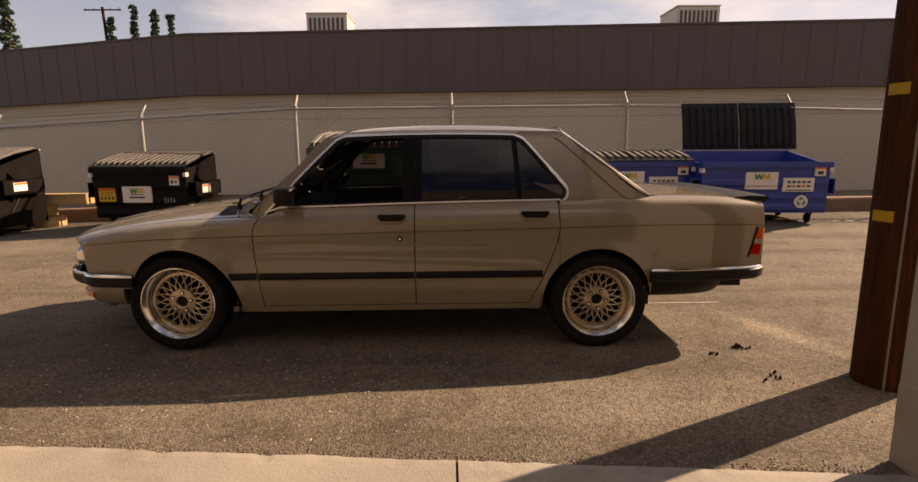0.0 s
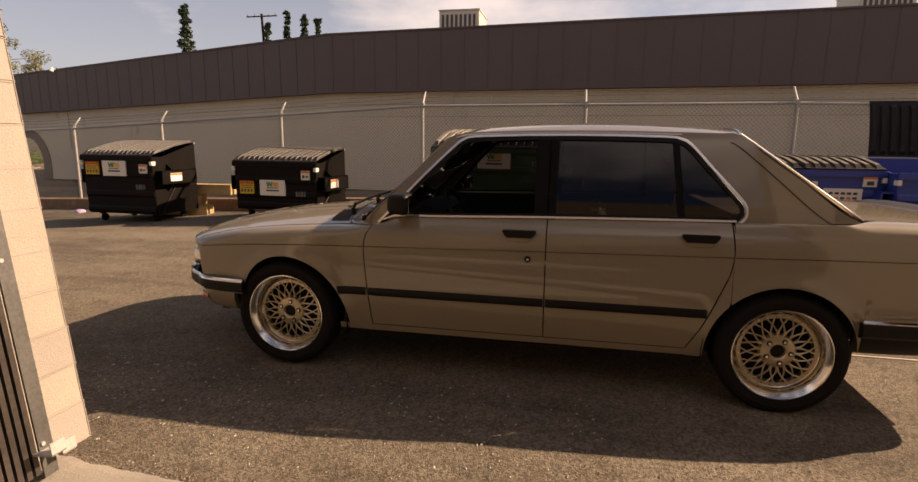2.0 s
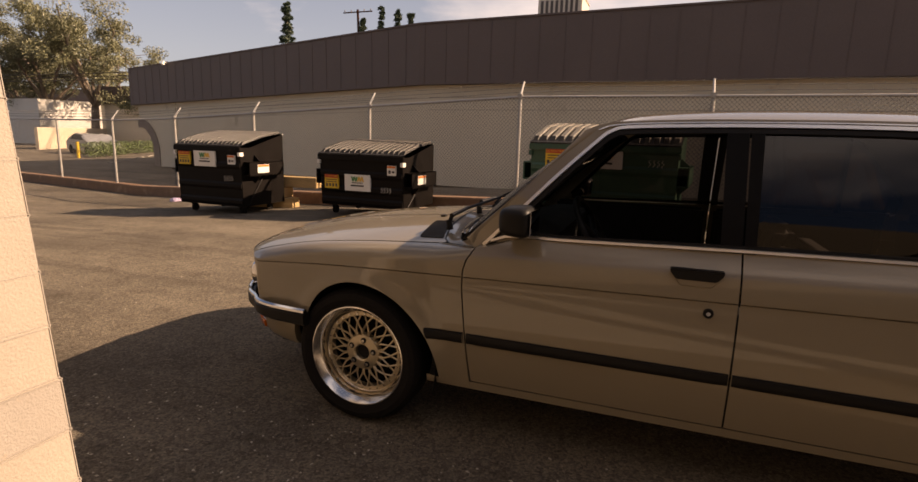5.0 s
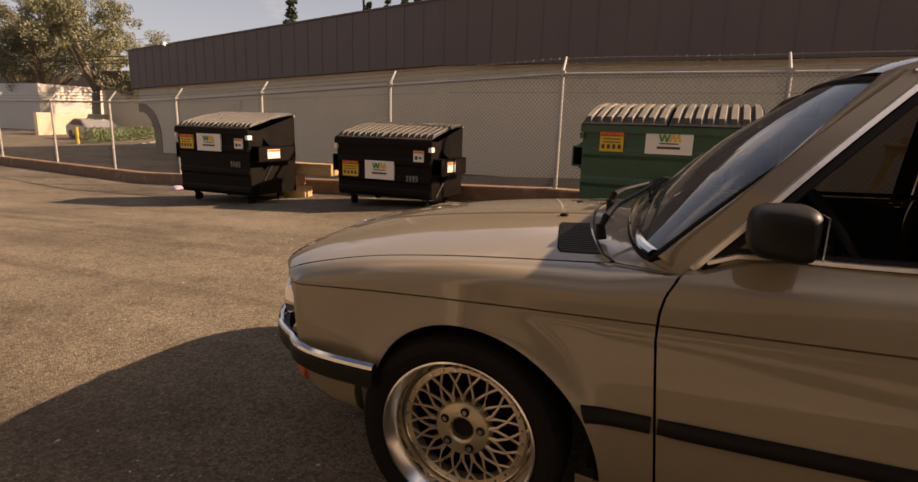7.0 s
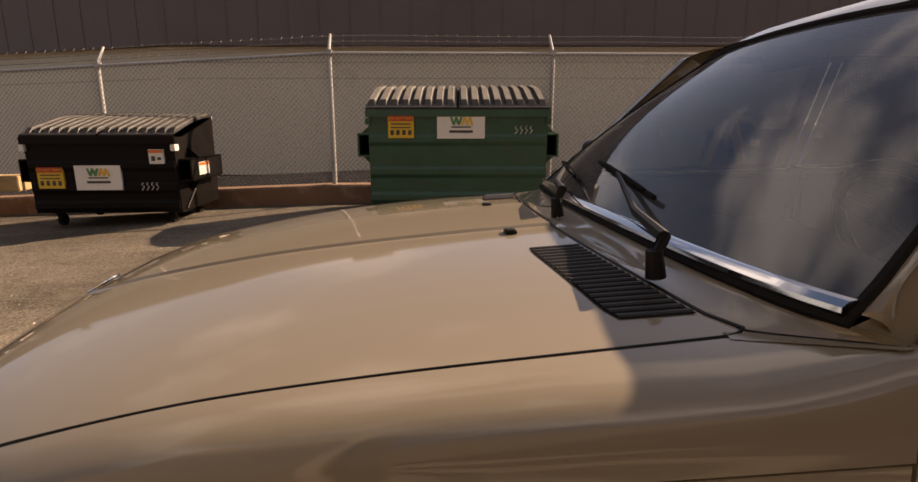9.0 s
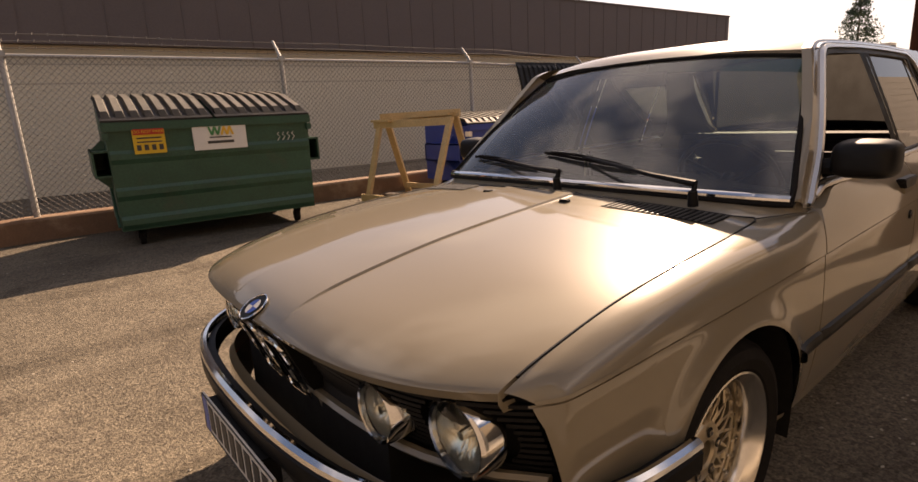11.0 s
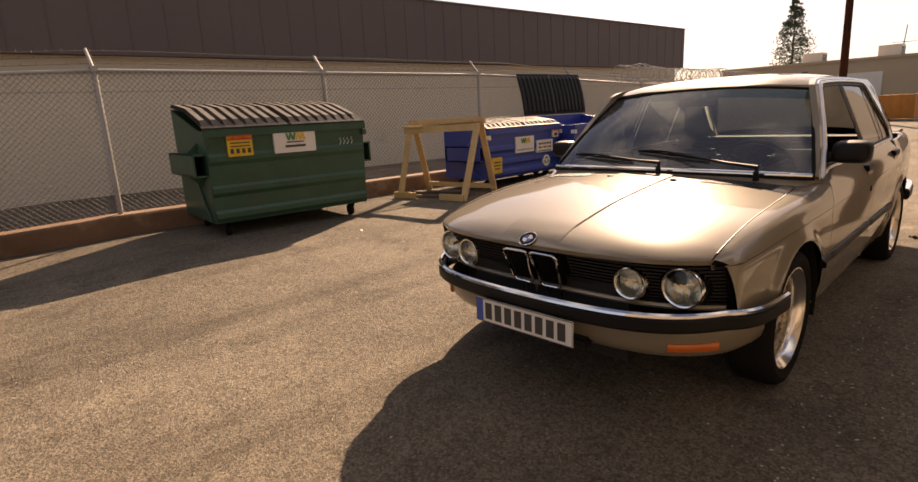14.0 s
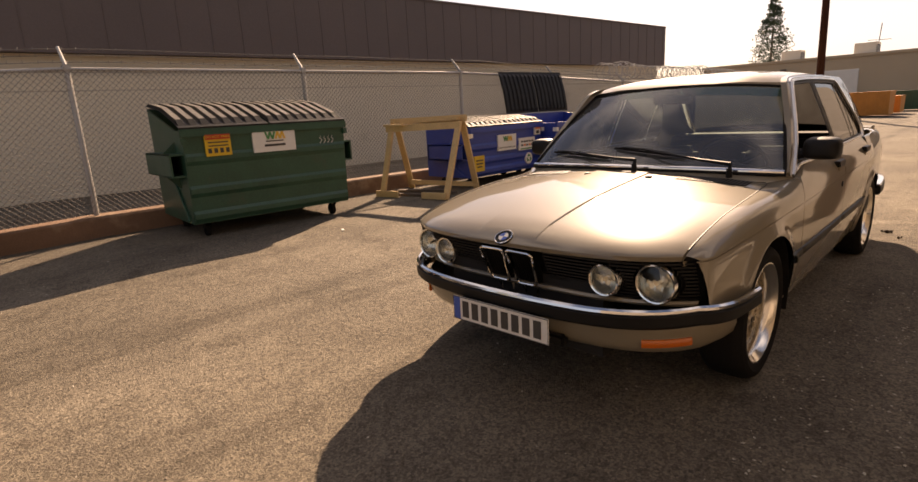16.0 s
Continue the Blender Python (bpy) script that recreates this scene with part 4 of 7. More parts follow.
G = 0.0032
STRIP = ((0.458, -0.004), (0.461, 0.010), (0.470, 0.014), (0.490, 0.014), (0.500, 0.010), (0.504, -0.004))


def fender_top(x):
    w = min(1, max(0, (x - 0.36) / 0.17))
    return (curve1(x, HOODY) + 0.004) * (1 - w) + 0.790 * w, curve1(x, FENDER)


edge_nose = lambda z: -0.588 + 0.045 * min(1, max(0, (0.66 - z) / 0.2)) + 0.03 * max(0, (0.42 - z) / 0.15)
edge_fd = lambda z: interp(z, [(0.245, 0.56), (0.3, 0.555), (0.58, 0.53), (0.70, 0.52), (0.76, 0.522), (0.80, 0.532), (0.84, 0.556), (0.90, 0.60)])
edge_dd = lambda z: 1.50
edge_rd = lambda z: interp(z, [(0.245, 2.19), (0.306, 2.214), (0.40, 2.262), (0.50, 2.304), (0.593, 2.34), (0.68, 2.374), (0.766, 2.388), (0.92, 2.378)])

for s in (-1, 1):
    side_panel("front_fender", sorted(columns(-0.59, 0.535, ARCHES[0]) + [-0.586, -0.58, -0.574, -0.567, -0.553, -0.545, -0.537]), lambda z: edge_nose(z), lambda z: edge_fd(z) - G, lambda x: 0.41 if x < -0.2 else 0.25, FENDER, s, fender_top)
    for nm, ea, eb, c in (("front_door", lambda z: edge_fd(z) + G, lambda z: edge_dd(z) - G, (0.54, 1.497)), ("rear_door", lambda z: edge_dd(z) + G, lambda z: edge_rd(z) - G, (1.503, 2.37))):
        bm = bmesh.new()
        rows = []
        for i in range(25):
            u = i / 24
            row = []
            x_ = c[0] + (c[1] - c[0]) * u
            zb_, zc = curve1(x_, BELT), curve1(x_, CREASE)
            zlist = [0.289 + (zc - 0.008 - 0.289) * k / 16 for k in range(16)] + [zc - 0.008, zc - 0.0042, zc - 0.0024, zc + 0.0014, zc + 0.002, zc + 0.01] + [zc + 0.01 + (zb_ - zc - 0.01) * k / 8 for k in range(1, 9)]
            for z in zlist:
                xx = ea(z) + (eb(z) - ea(z)) * u
                row.append((xx, s * flank(xx, z), z))
            row.insert(0, (row[0][0], row[0][1] * 0.97, row[0][2]))
            row.append((row[-1][0], row[-1][1] - s * 0.03, row[-1][2] + 0.004))
            rows.append(row)
        rows.insert(0, [(p[0], p[1] * 0.965, p[2]) for p in rows[0]])
        rows.append([(p[0], p[1] * 0.965, p[2]) for p in rows[-1]])
        grid(bm, rows)
        door = part(nm, bm, M_PAINT, car, smooth=True)
        # handle: black flap over a shallow cup
        hx, hz = (1.362, 0.828) if nm == "front_door" else (2.232, 0.842)
        y = flank(hx, hz)
        bm = bmesh.new()
        prism(bm, [(hx - 0.086, hz + 0.026), (hx + 0.086, hz + 0.026), (hx + 0.084, hz + 0.012), (hx + 0.064, hz - 0.012), (hx - 0.064, hz - 0.012), (hx - 0.084, hz + 0.012)], 1, s * (y - 0.01), s * (y + 0.020))
        bmesh.ops.bevel(bm, geom=bm.edges[:], offset=0.004, segments=2, affect="EDGES")
        part("handle", bm, M_TRIMBLACK, door, "black pull handle")
        bm = bmesh.new()
        cup = [(hx - 0.070, hz + 0.0), (hx + 0.070, hz + 0.0), (hx + 0.057, hz - 0.024), (hx + 0.046, hz - 0.033), (hx - 0.046, hz - 0.033), (hx - 0.057, hz - 0.024)]
        prism(bm, cup, 1, s * (y - 0.012), s * (flank(hx, hz - 0.03) + 0.005))
        bmesh.ops.bevel(bm, geom=bm.edges[:], offset=0.0025, segments=1, affect="EDGES")
        part("handle_cup", bm, M_PAINT, door)
        if nm == "front_door":
            bm = bmesh.new()
            yl = flank(1.41, 0.708)
            cyl(bm, (1.41, s * (yl - 0.01), 0.708), (1.41, s * (yl + 0.006), 0.708), 0.019, 0.016, n=24)
            part("door_lock", bm, M_TRIMBLACK, door, "round black lock")
            bm = bmesh.new()
            cyl(bm, (1.41, s * yl, 0.708), (1.41, s * (yl + 0.0075), 0.708), 0.007, n=14)
            part("lock_barrel", bm, M_CHROME, door)
        # rubbing strip on the door
        xa, xb = (0.545, 1.494) if nm == "front_door" else (1.506, 2.285)
        bm = bmesh.new()
        rows = []
        for i in range(21):
            x_ = xa + (xb - xa) * i / 20
            k = min(1, i / 1.0, (20 - i) / 1.0)
            rows.append([(x_, s * (flank(x_, z) + o * (0.4 + 0.6 * k)), z) for z, o in STRIP])
        grid(bm, rows)
        part("rubbing_strip", bm, M_TRIMBLACK, door, "black rubbing strip", smooth=True)
    bm = bmesh.new()
    rows = []
    for i in range(7):
        x_ = 0.36 + (0.53 - 0.36) * i / 6
        rows.append([(x_ + (0.02 * (0.52 - z) / 0.06 if i == 0 else 0), s * (flank(x_, z) + o), z) for z, o in STRIP])
    grid(bm, rows)
    part("rubbing_strip", bm, M_TRIMBLACK, car, "black rubbing strip", smooth=True)
    # rear quarter with the boot's shoulder
    def shoulder(x):
        w = min(1, max(0, (x - 2.86) / 0.2))
        w = w * w * (3 - 2 * w)
        return flank(x, 0.915) * (1 - w) + (0.655 - 0.02 * max(0, x - 3.3)) * w, curve1(x, BELT) + 0.002 + 0.012 * w
    side_panel("rear_quarter", columns(2.385, 3.70, (ARCHES[1][0], ARCHES[1][1], ARCHES[1][2])), None, None, lambda x: 0.44, BELT, s, shoulder)
    # lower front corner of the quarter, between the door and the arch
    bm = bmesh.new()
    rows = []
    for k in range(25):
        z = 0.25 + (0.915 - 0.25) * k / 24
        xa = edge_rd(z) + G
        xc, zc, r = ARCHES[1]
        xb = min(2.386, xc - math.sqrt(max(0, r * r - (z - zc) ** 2)) if zc < z < zc + r else (xc - r if z <= zc else 2.386))
        xb = max(xb, xa + 0.003)
        rows.append([(xa + (xb - xa) * j / 6, s * flank(xa + (xb - xa) * j / 6, z), z) for j in range(7)])
    grid(bm, rows)
    part("rear_quarter", bm, M_PAINT, car, smooth=True)
    # sill
    bm = bmesh.new()
    rows = []
    for i in range(30):
        x_ = 0.36 + (2.268 - 0.36) * i / 29
        rows.append([(x_, s * (flank(x_, 0.284) - 0.002), 0.284), (x_, s * (flank(x_, 0.27) - 0.001), 0.27), (x_, s * flank(x_, 0.25), 0.25), (x_, s * (flank(x_, 0.25) - 0.03), 0.232), (x_, s * 0.6, 0.232)])
    grid(bm, rows)
    part("sill", bm, M_PAINT, car, smooth=True)
    # wheel arch liners
    for xc, zc, r in ARCHES:
        ks = range(4, 27) if xc < 1 else range(-2, 21)
        bm = bmesh.new()
        rows = [[(xc - (r + 0.012) * math.cos(math.pi * k / 24), s * y, zc + (r + 0.012) * math.sin(math.pi * k / 24)) for k in ks] for y in (flank(xc, zc + r) - 0.02, 0.42)]
        grid(bm, rows)
        vs = [bm.verts.new((xc - (r + 0.012) * math.cos(math.pi * k / 24), s * 0.42, zc + (r + 0.012) * math.sin(math.pi * k / 24))) for k in ks]
        bm.faces.new(vs)
        part("arch_liner", bm, M_RUBBER, car)


# bonnet
def hood_z(x, y):
    yh = curve1(x, HOODY)
    t = min(1, abs(y) / yh)
    zc = curve1(x, [(-0.665, 0.69), (-0.64, 0.712), (-0.6, 0.736), (-0.5, 0.772), (-0.3, 0.817), (-0.1, 0.845), (0.1, 0.864), (0.4, 0.884)])
    ze = curve1(x, FENDER)
    z = ze + (zc - ze) * (1 - t ** 2.2)
    rise = min(1.0, max(0.0, (0.2265 - t) / 0.009))
    z += 0.0055 * rise * min(1, max(0, (x + 0.64) * 8))
    return z


def lip_x(y):
    return -0.655 + 0.065 * (abs(y) / 0.72) ** 2.5


def hood_rear(y):
    return 0.275 + 0.125 * (abs(y) / 0.74) ** 2.2


bm = bmesh.new()
rows = []
NY = 64
for t in sorted([-1 + 2 * i / NY for i in range(NY + 1)] + [s_ * q for s_ in (-1, 1) for q in (0.2165, 0.2175, 0.2265, 0.2275)]):
    row = []
    for k, u in enumerate([0, 0.004, 0.012, 0.03] + [0.06 + 0.94 * j / 34 for j in range(35)]):
        ya = t * 0.72
        x0, x1 = lip_x(ya), hood_rear(t * 0.735)
        x_ = x0 + (x1 - x0) * u
        y_ = t * (curve1(x_, HOODY) - 0.003)
        row.append((x_, y_, hood_z(x_, t * curve1(x_, HOODY)) - (0.002 if k == 0 else 0)))
    row.insert(0, (row[0][0] + 0.012, row[0][1], row[0][2] - 0.02))
    row.insert(0, (row[0][0] + 0.03, row[0][1], row[0][2] - 0.004))
    row.append((row[-1][0] + 0.001, row[-1][1], row[-1][2] - 0.02))
    rows.append(row)
rows.insert(0, [(p[0], p[1] * 1.0, p[2] - 0.02) for p in rows[0]])
rows.append([(p[0], p[1] * 1.0, p[2] - 0.02) for p in rows[-1]])
grid(bm, rows)
hood = part("bonnet", bm, M_PAINT, car, smooth=True)
# louvred vents at the bonnet's rear corners
for s in (-1, 1):
    a, b, c, d_ = (0.190, 0.325), (0.305, 0.325), (0.40, 0.640), (0.243, 0.645)
    bm = bmesh.new()
    def vp(u, v, lift):
        u = 0.5 + (u - 0.5) * (1 - 0.12 * abs(2 * v - 1) ** 9)
        x_ = (a[0] + (b[0] - a[0]) * u) * (1 - v) + (d_[0] + (c[0] - d_[0]) * u) * v
        x_ = min(x_, hood_rear(a[1] + (d_[1] - a[1]) * v) - 0.006)
        y_ = s * (a[1] + (d_[1] - a[1]) * v)
        return (x_, y_, hood_z(x_, y_) + lift)
    grid(bm, [[vp(i / 12, j / 12, 0.0012) for j in range(13)] for i in range(13)])
    base = part("vent", bm, M_MATTBLACK, hood, "black louvred vent")
    for k in range(19):
        v0 = (k + 0.2) / 19
        bm = bmesh.new()
        grid(bm, [[vp(0.03 + 0.94 * j / 8, v0 + dv, l) for j in range(9)] for dv, l in ((0, 0.0004), (0.004, 0.003), (0.020, 0.0035), (0.026, 0.0015), (0.028, 0.0004))])
        part("louvre", bm, M_VENT, hood)
for y in (-0.2, 0.16):
    bm = bmesh.new()
    box(bm, 0.17, 0.195, y - 0.016, y + 0.016, hood_z(0.18, y) - 0.002, hood_z(0.18, y) + 0.009, 0.003)
    part("washer_jet", bm, M_TRIMBLACK, hood)

# scuttle between bonnet and windscreen
def ws_base(t):
    return Vector((0.418 + 0.055 * t ** 2 + 0.03 * t ** 8, 0.750 * t, 0.886 - 0.012 * abs(t) ** 2.5))


def ws_top(t):
    return Vector((0.945 + 0.062 * abs(t) ** 2.5, 0.594 * t, 1.326 - 0.036 * abs(t) ** 2.2))


bm = bmesh.new()
rows = []
for i in range(73):
    t = -1 + 2 * i / 72
    w = ws_base(t)
    q, sg = abs(t), (1 if t > 0 else -1)
    if q < 0.82:
        yh = q / 0.82 * 0.694
        xh = hood_rear(yh) + 0.006
        zh = hood_z(xh, yh)
    else:
        k = (q - 0.82) / 0.18
        xh, yh = 0.402 + 0.146 * k, 0.694 + 0.088 * k ** 0.9
        zh = 0.834 + 0.009 * k
    a_, b_ = Vector((xh, sg * yh, zh)), w + Vector((-0.010, sg * 0.012 * q ** 6, -0.012))
    row = [a_ + Vector((0, 0, -0.02)), a_ + Vector((0, 0, -0.002))]
    for v in (0.12, 0.3, 0.5, 0.7, 0.88, 1.0):
        row.append(a_.lerp(b_, v) + Vector((0, 0, -0.010 * math.sin(math.pi * v) * (1 - q ** 4) + 0.003 * math.sin(math.pi * v))))
    rows.append(row)
grid(bm, rows)
part("scuttle", bm, M_PAINT, car, smooth=True)
for s in (-1, 1):
    # painted panel behind the foot of the windscreen pillar
    bm = bmesh.new()
    a_, b_, c_, d_ = (Vector((x_, s * y_, z_)) for x_, y_, z_ in ((0.490, 0.756, 0.858), (0.550, 0.774, 0.836), (0.740, 0.774, 0.840), (0.700, 0.746, 0.950)))
    grid(bm, [[a_.lerp(d_, u).lerp(b_.lerp(c_, u), v) for v in (0, 0.5, 1)] for u in (0, 0.25, 0.5, 0.75, 1)])
    part("pillar_foot", bm, M_PAINT, car, smooth=True)
for s in (-1, 1):
    # top of the fender between the bonnet's corner and the door
    bm = bmesh.new()
    rows = []
    for i in range(13):
        x_ = 0.37 + (0.545 - 0.37) * i / 12
        yo, zo = fender_top(x_)
        k = max(0.0, (x_ - 0.402) / 0.146)
        yi = 0.694 + 0.088 * k ** 0.9 - 0.004
        rows.append([(x_, s * (yo + 0.002), zo), (x_, s * (yo * 0.5 + yi * 0.5), (zo + 0.834 + 0.009 * k) / 2 + 0.001), (x_, s * yi, 0.833 + 0.009 * k), (x_, s * (yi - 0.01), 0.815)])
    grid(bm, rows)
    part("fender_top", bm, M_PAINT, car, smooth=True)
    bm = bmesh.new()
    tube(bm, [(0.402 + 0.146 * k / 8, s * (0.692 + 0.088 * (k / 8) ** 0.9), 0.8335 + 0.009 * k / 8) for k in range(9)], 0.0022, 5)
    part("scuttle_seam", bm, M_TRIMBLACK, car)
    # dark shut line along the bonnet
    bm = bmesh.new()
    pts = []
    for i in range(30):
        x_ = -0.55 + (0.37 + 0.55) * i / 29
        pts.append((x_, s * (curve1(x_, HOODY) + 0.0005), curve1(x_, FENDER) - 0.0015))
    rear = [(hood_rear(y_) + 0.004, y_) for y_ in [0.69 - 0.69 * i / 16 for i in range(17)]]
    pts[-1] = (0.372, s * 0.7045, curve1(0.37, FENDER) - 0.0015)
    pts += [(0.388, s * 0.7005, curve1(0.388, FENDER) - 0.001), (0.400, s * 0.692, hood_z(0.40, 0.69) - 0.0005)] + [(x_, s * y_, hood_z(x_, y_) - 0.001) for x_, y_ in rear[1:]]
    tube(bm, pts, 0.0038, 5)
    part("bonnet_seam", bm, M_TRIMBLACK, car)
# windscreen
bm = bmesh.new()
rows = []
for i in range(41):
    t = -1 + 2 * i / 40
    a, b = ws_base(t), ws_top(t)
    row = []
    for k in range(15):
        v = k / 14
        p = a.lerp(b, v) + Vector((-0.020, 0, 0.022)) * math.sin(math.pi * v) * (1 - 0.5 * t * t)
        row.append(p)
    rows.append(row)
grid(bm, rows)
ws = part("windscreen", bm, M_GLASS, car, "raked glass windscreen with a tinted top band", smooth=True)
ws.visible_shadow = False
def ws_p(t, v, out=0.0):
    p = ws_base(t).lerp(ws_top(t), v) + Vector((-0.020, 0, 0.022)) * math.sin(math.pi * v) * (1 - 0.5 * t * t)
    return p + Vector((-0.66, 0, 0.75)) * out
bm = bmesh.new()
loop = [ws_p(-1 + 2 * i / 40, 0.0, 0.002) for i in range(41)] + [ws_p(1, k / 14, 0.002) for k in range(1, 15)] + [ws_p(1 - 2 * i / 40, 1.0, 0.002) for i in range(1, 41)] + [ws_p(-1, 1 - k / 14, 0.002) for k in range(1, 14)]
tube(bm, [p + Vector((-0.013, 0, -0.012)) if k_ <= 40 else p for k_, p in enumerate(loop)], 0.0085, 6, closed=True)
part("screen_seal", bm, M_RUBBER, car, "black rubber windscreen seal", smooth=True)
bm = bmesh.new()
loop = [ws_p(-1, v, 0.010) for v in (0.10, 0.05, 0.022)] + [ws_p(-1 + 2 * i / 40, 0.008, 0.008) for i in range(41)] + [ws_p(1, v, 0.010) for v in (0.022, 0.05, 0.10)]
g_, n_ = Vector((0.75, 0, 0.66)), Vector((-0.66, 0, 0.75))
rowsA = [[p + g_ * a_ + n_ * b_ for a_, b_ in ((-0.022, -0.008), (-0.020, 0.006), (-0.015, 0.011), (-0.003, 0.011), (0.006, 0.005), (0.007, -0.006))] for p in loop[3:-3]]
grid(bm, rowsA)
part("screen_trim", bm, M_CHROME, car, "chrome strip below the windscreen", smooth=True)
bm = bmesh.new()
grid(bm, [[ws_p(-0.97 + 1.94 * i / 30, 0.86 + 0.12 * k / 4, -0.003) for k in range(5)] for i in range(31)])
part("shade_band", bm, glass("shade_band_tint", (0.10, 0.34, 0.30)), ws, "teal shade band").visible_shadow = False

# roof
ROOFC = [(0.943, 1.327), (0.97, 1.347), (1.03, 1.372), (1.12, 1.390), (1.4, 1.408), (1.7, 1.413), (2.0, 1.409), (2.3, 1.394), (2.46, 1.378)]
ROOFE = [(0.978, 1.290), (1.01, 1.315), (1.08, 1.337), (1.2, 1.346), (1.5, 1.352), (1.9, 1.352), (2.25, 1.346), (2.42, 1.337)]
bm = bmesh.new()
rows = []
for i in range(41):
    t = -1 + 2 * i / 40
    row = []
    for k in range(31):
        x0, x1 = ws_top(t).x, 2.462 - 0.035 * abs(t) ** 2.5
        x_ = x0 + (x1 - x0) * k / 30
        yw = 0.594 + 0.006 * math.sin(math.pi * k / 30) - 0.009 * k / 30
        zc, ze = curve1(x_, ROOFC), curve1(x_, ROOFE)
        row.append((x_, t * yw, ze + (zc - ze) * (1 - abs(t) ** 3.2)))
    rows.append(row)
grid(bm, rows)
part("roof", bm, M_PAINT, car, smooth=True)


# greenhouse sides
def gy(x, z):
    y = interp(z, [(0.87, 0.788), (0.905, 0.776), (1.0, 0.745), (1.1, 0.706), (1.2, 0.664), (1.3, 0.622), (1.325, 0.610), (1.36, 0.590)])
    if x < 1.1:
        y -= 0.035 * max(0, (1.1 - x) / 0.6) ** 2 * max(0, min(1, (1.3 - z) / 0.4))
    if x > 2.4:
        y -= 0.10 * ((x - 2.4) / 0.6) ** 2
    return y


def smooth_poly(pts, n=10):
    """Round a polyline (Catmull-Rom)."""
    out = []
    P = [Vector((p[0], p[1], 0)) for p in pts]
    for i in range(len(P) - 1):
        p0, p1, p2, p3 = P[max(i - 1, 0)], P[i], P[i + 1], P[min(i + 2, len(P) - 1)]
        for k in range(n):
            t = k / n
            q = 0.5 * ((2 * p1) + (p2 - p0) * t + (2 * p0 - 5 * p1 + 4 * p2 - p3) * t * t + (3 * p1 - p0 - 3 * p2 + p3) * t ** 3)
            out.append((q.x, q.y))
    out.append((P[-1].x, P[-1].y))
    return out


IN = [(0.588, 0.850), (0.636, 0.900), (0.72, 0.99), (0.85, 1.13), (0.985, 1.265), (1.03, 1.302), (1.09, 1.318), (1.3, 1.326), (1.5, 1.330), (1.8, 1.330), (2.08, 1.324), (2.14, 1.314), (2.19, 1.285), (2.29, 1.17), (2.40, 1.045), (2.432, 1.0), (2.432, 0.96), (2.41, 0.935), (2.392, 0.924)]
OUT = [(0.546, 0.843), (0.556, 0.902), (0.63, 0.982), (0.778, 1.145), (0.905, 1.282), (0.945, 1.318), (1.05, 1.345), (1.3, 1.357), (1.5, 1.360), (1.8, 1.361), (2.2, 1.354), (2.33, 1.350), (2.425, 1.340), (2.56, 1.225), (2.74, 1.09), (2.84, 1.01), (2.91, 0.965), (2.96, 0.94), (2.985, 0.928)]
inn, outl = smooth_poly(IN, 5), smooth_poly(OUT, 5)
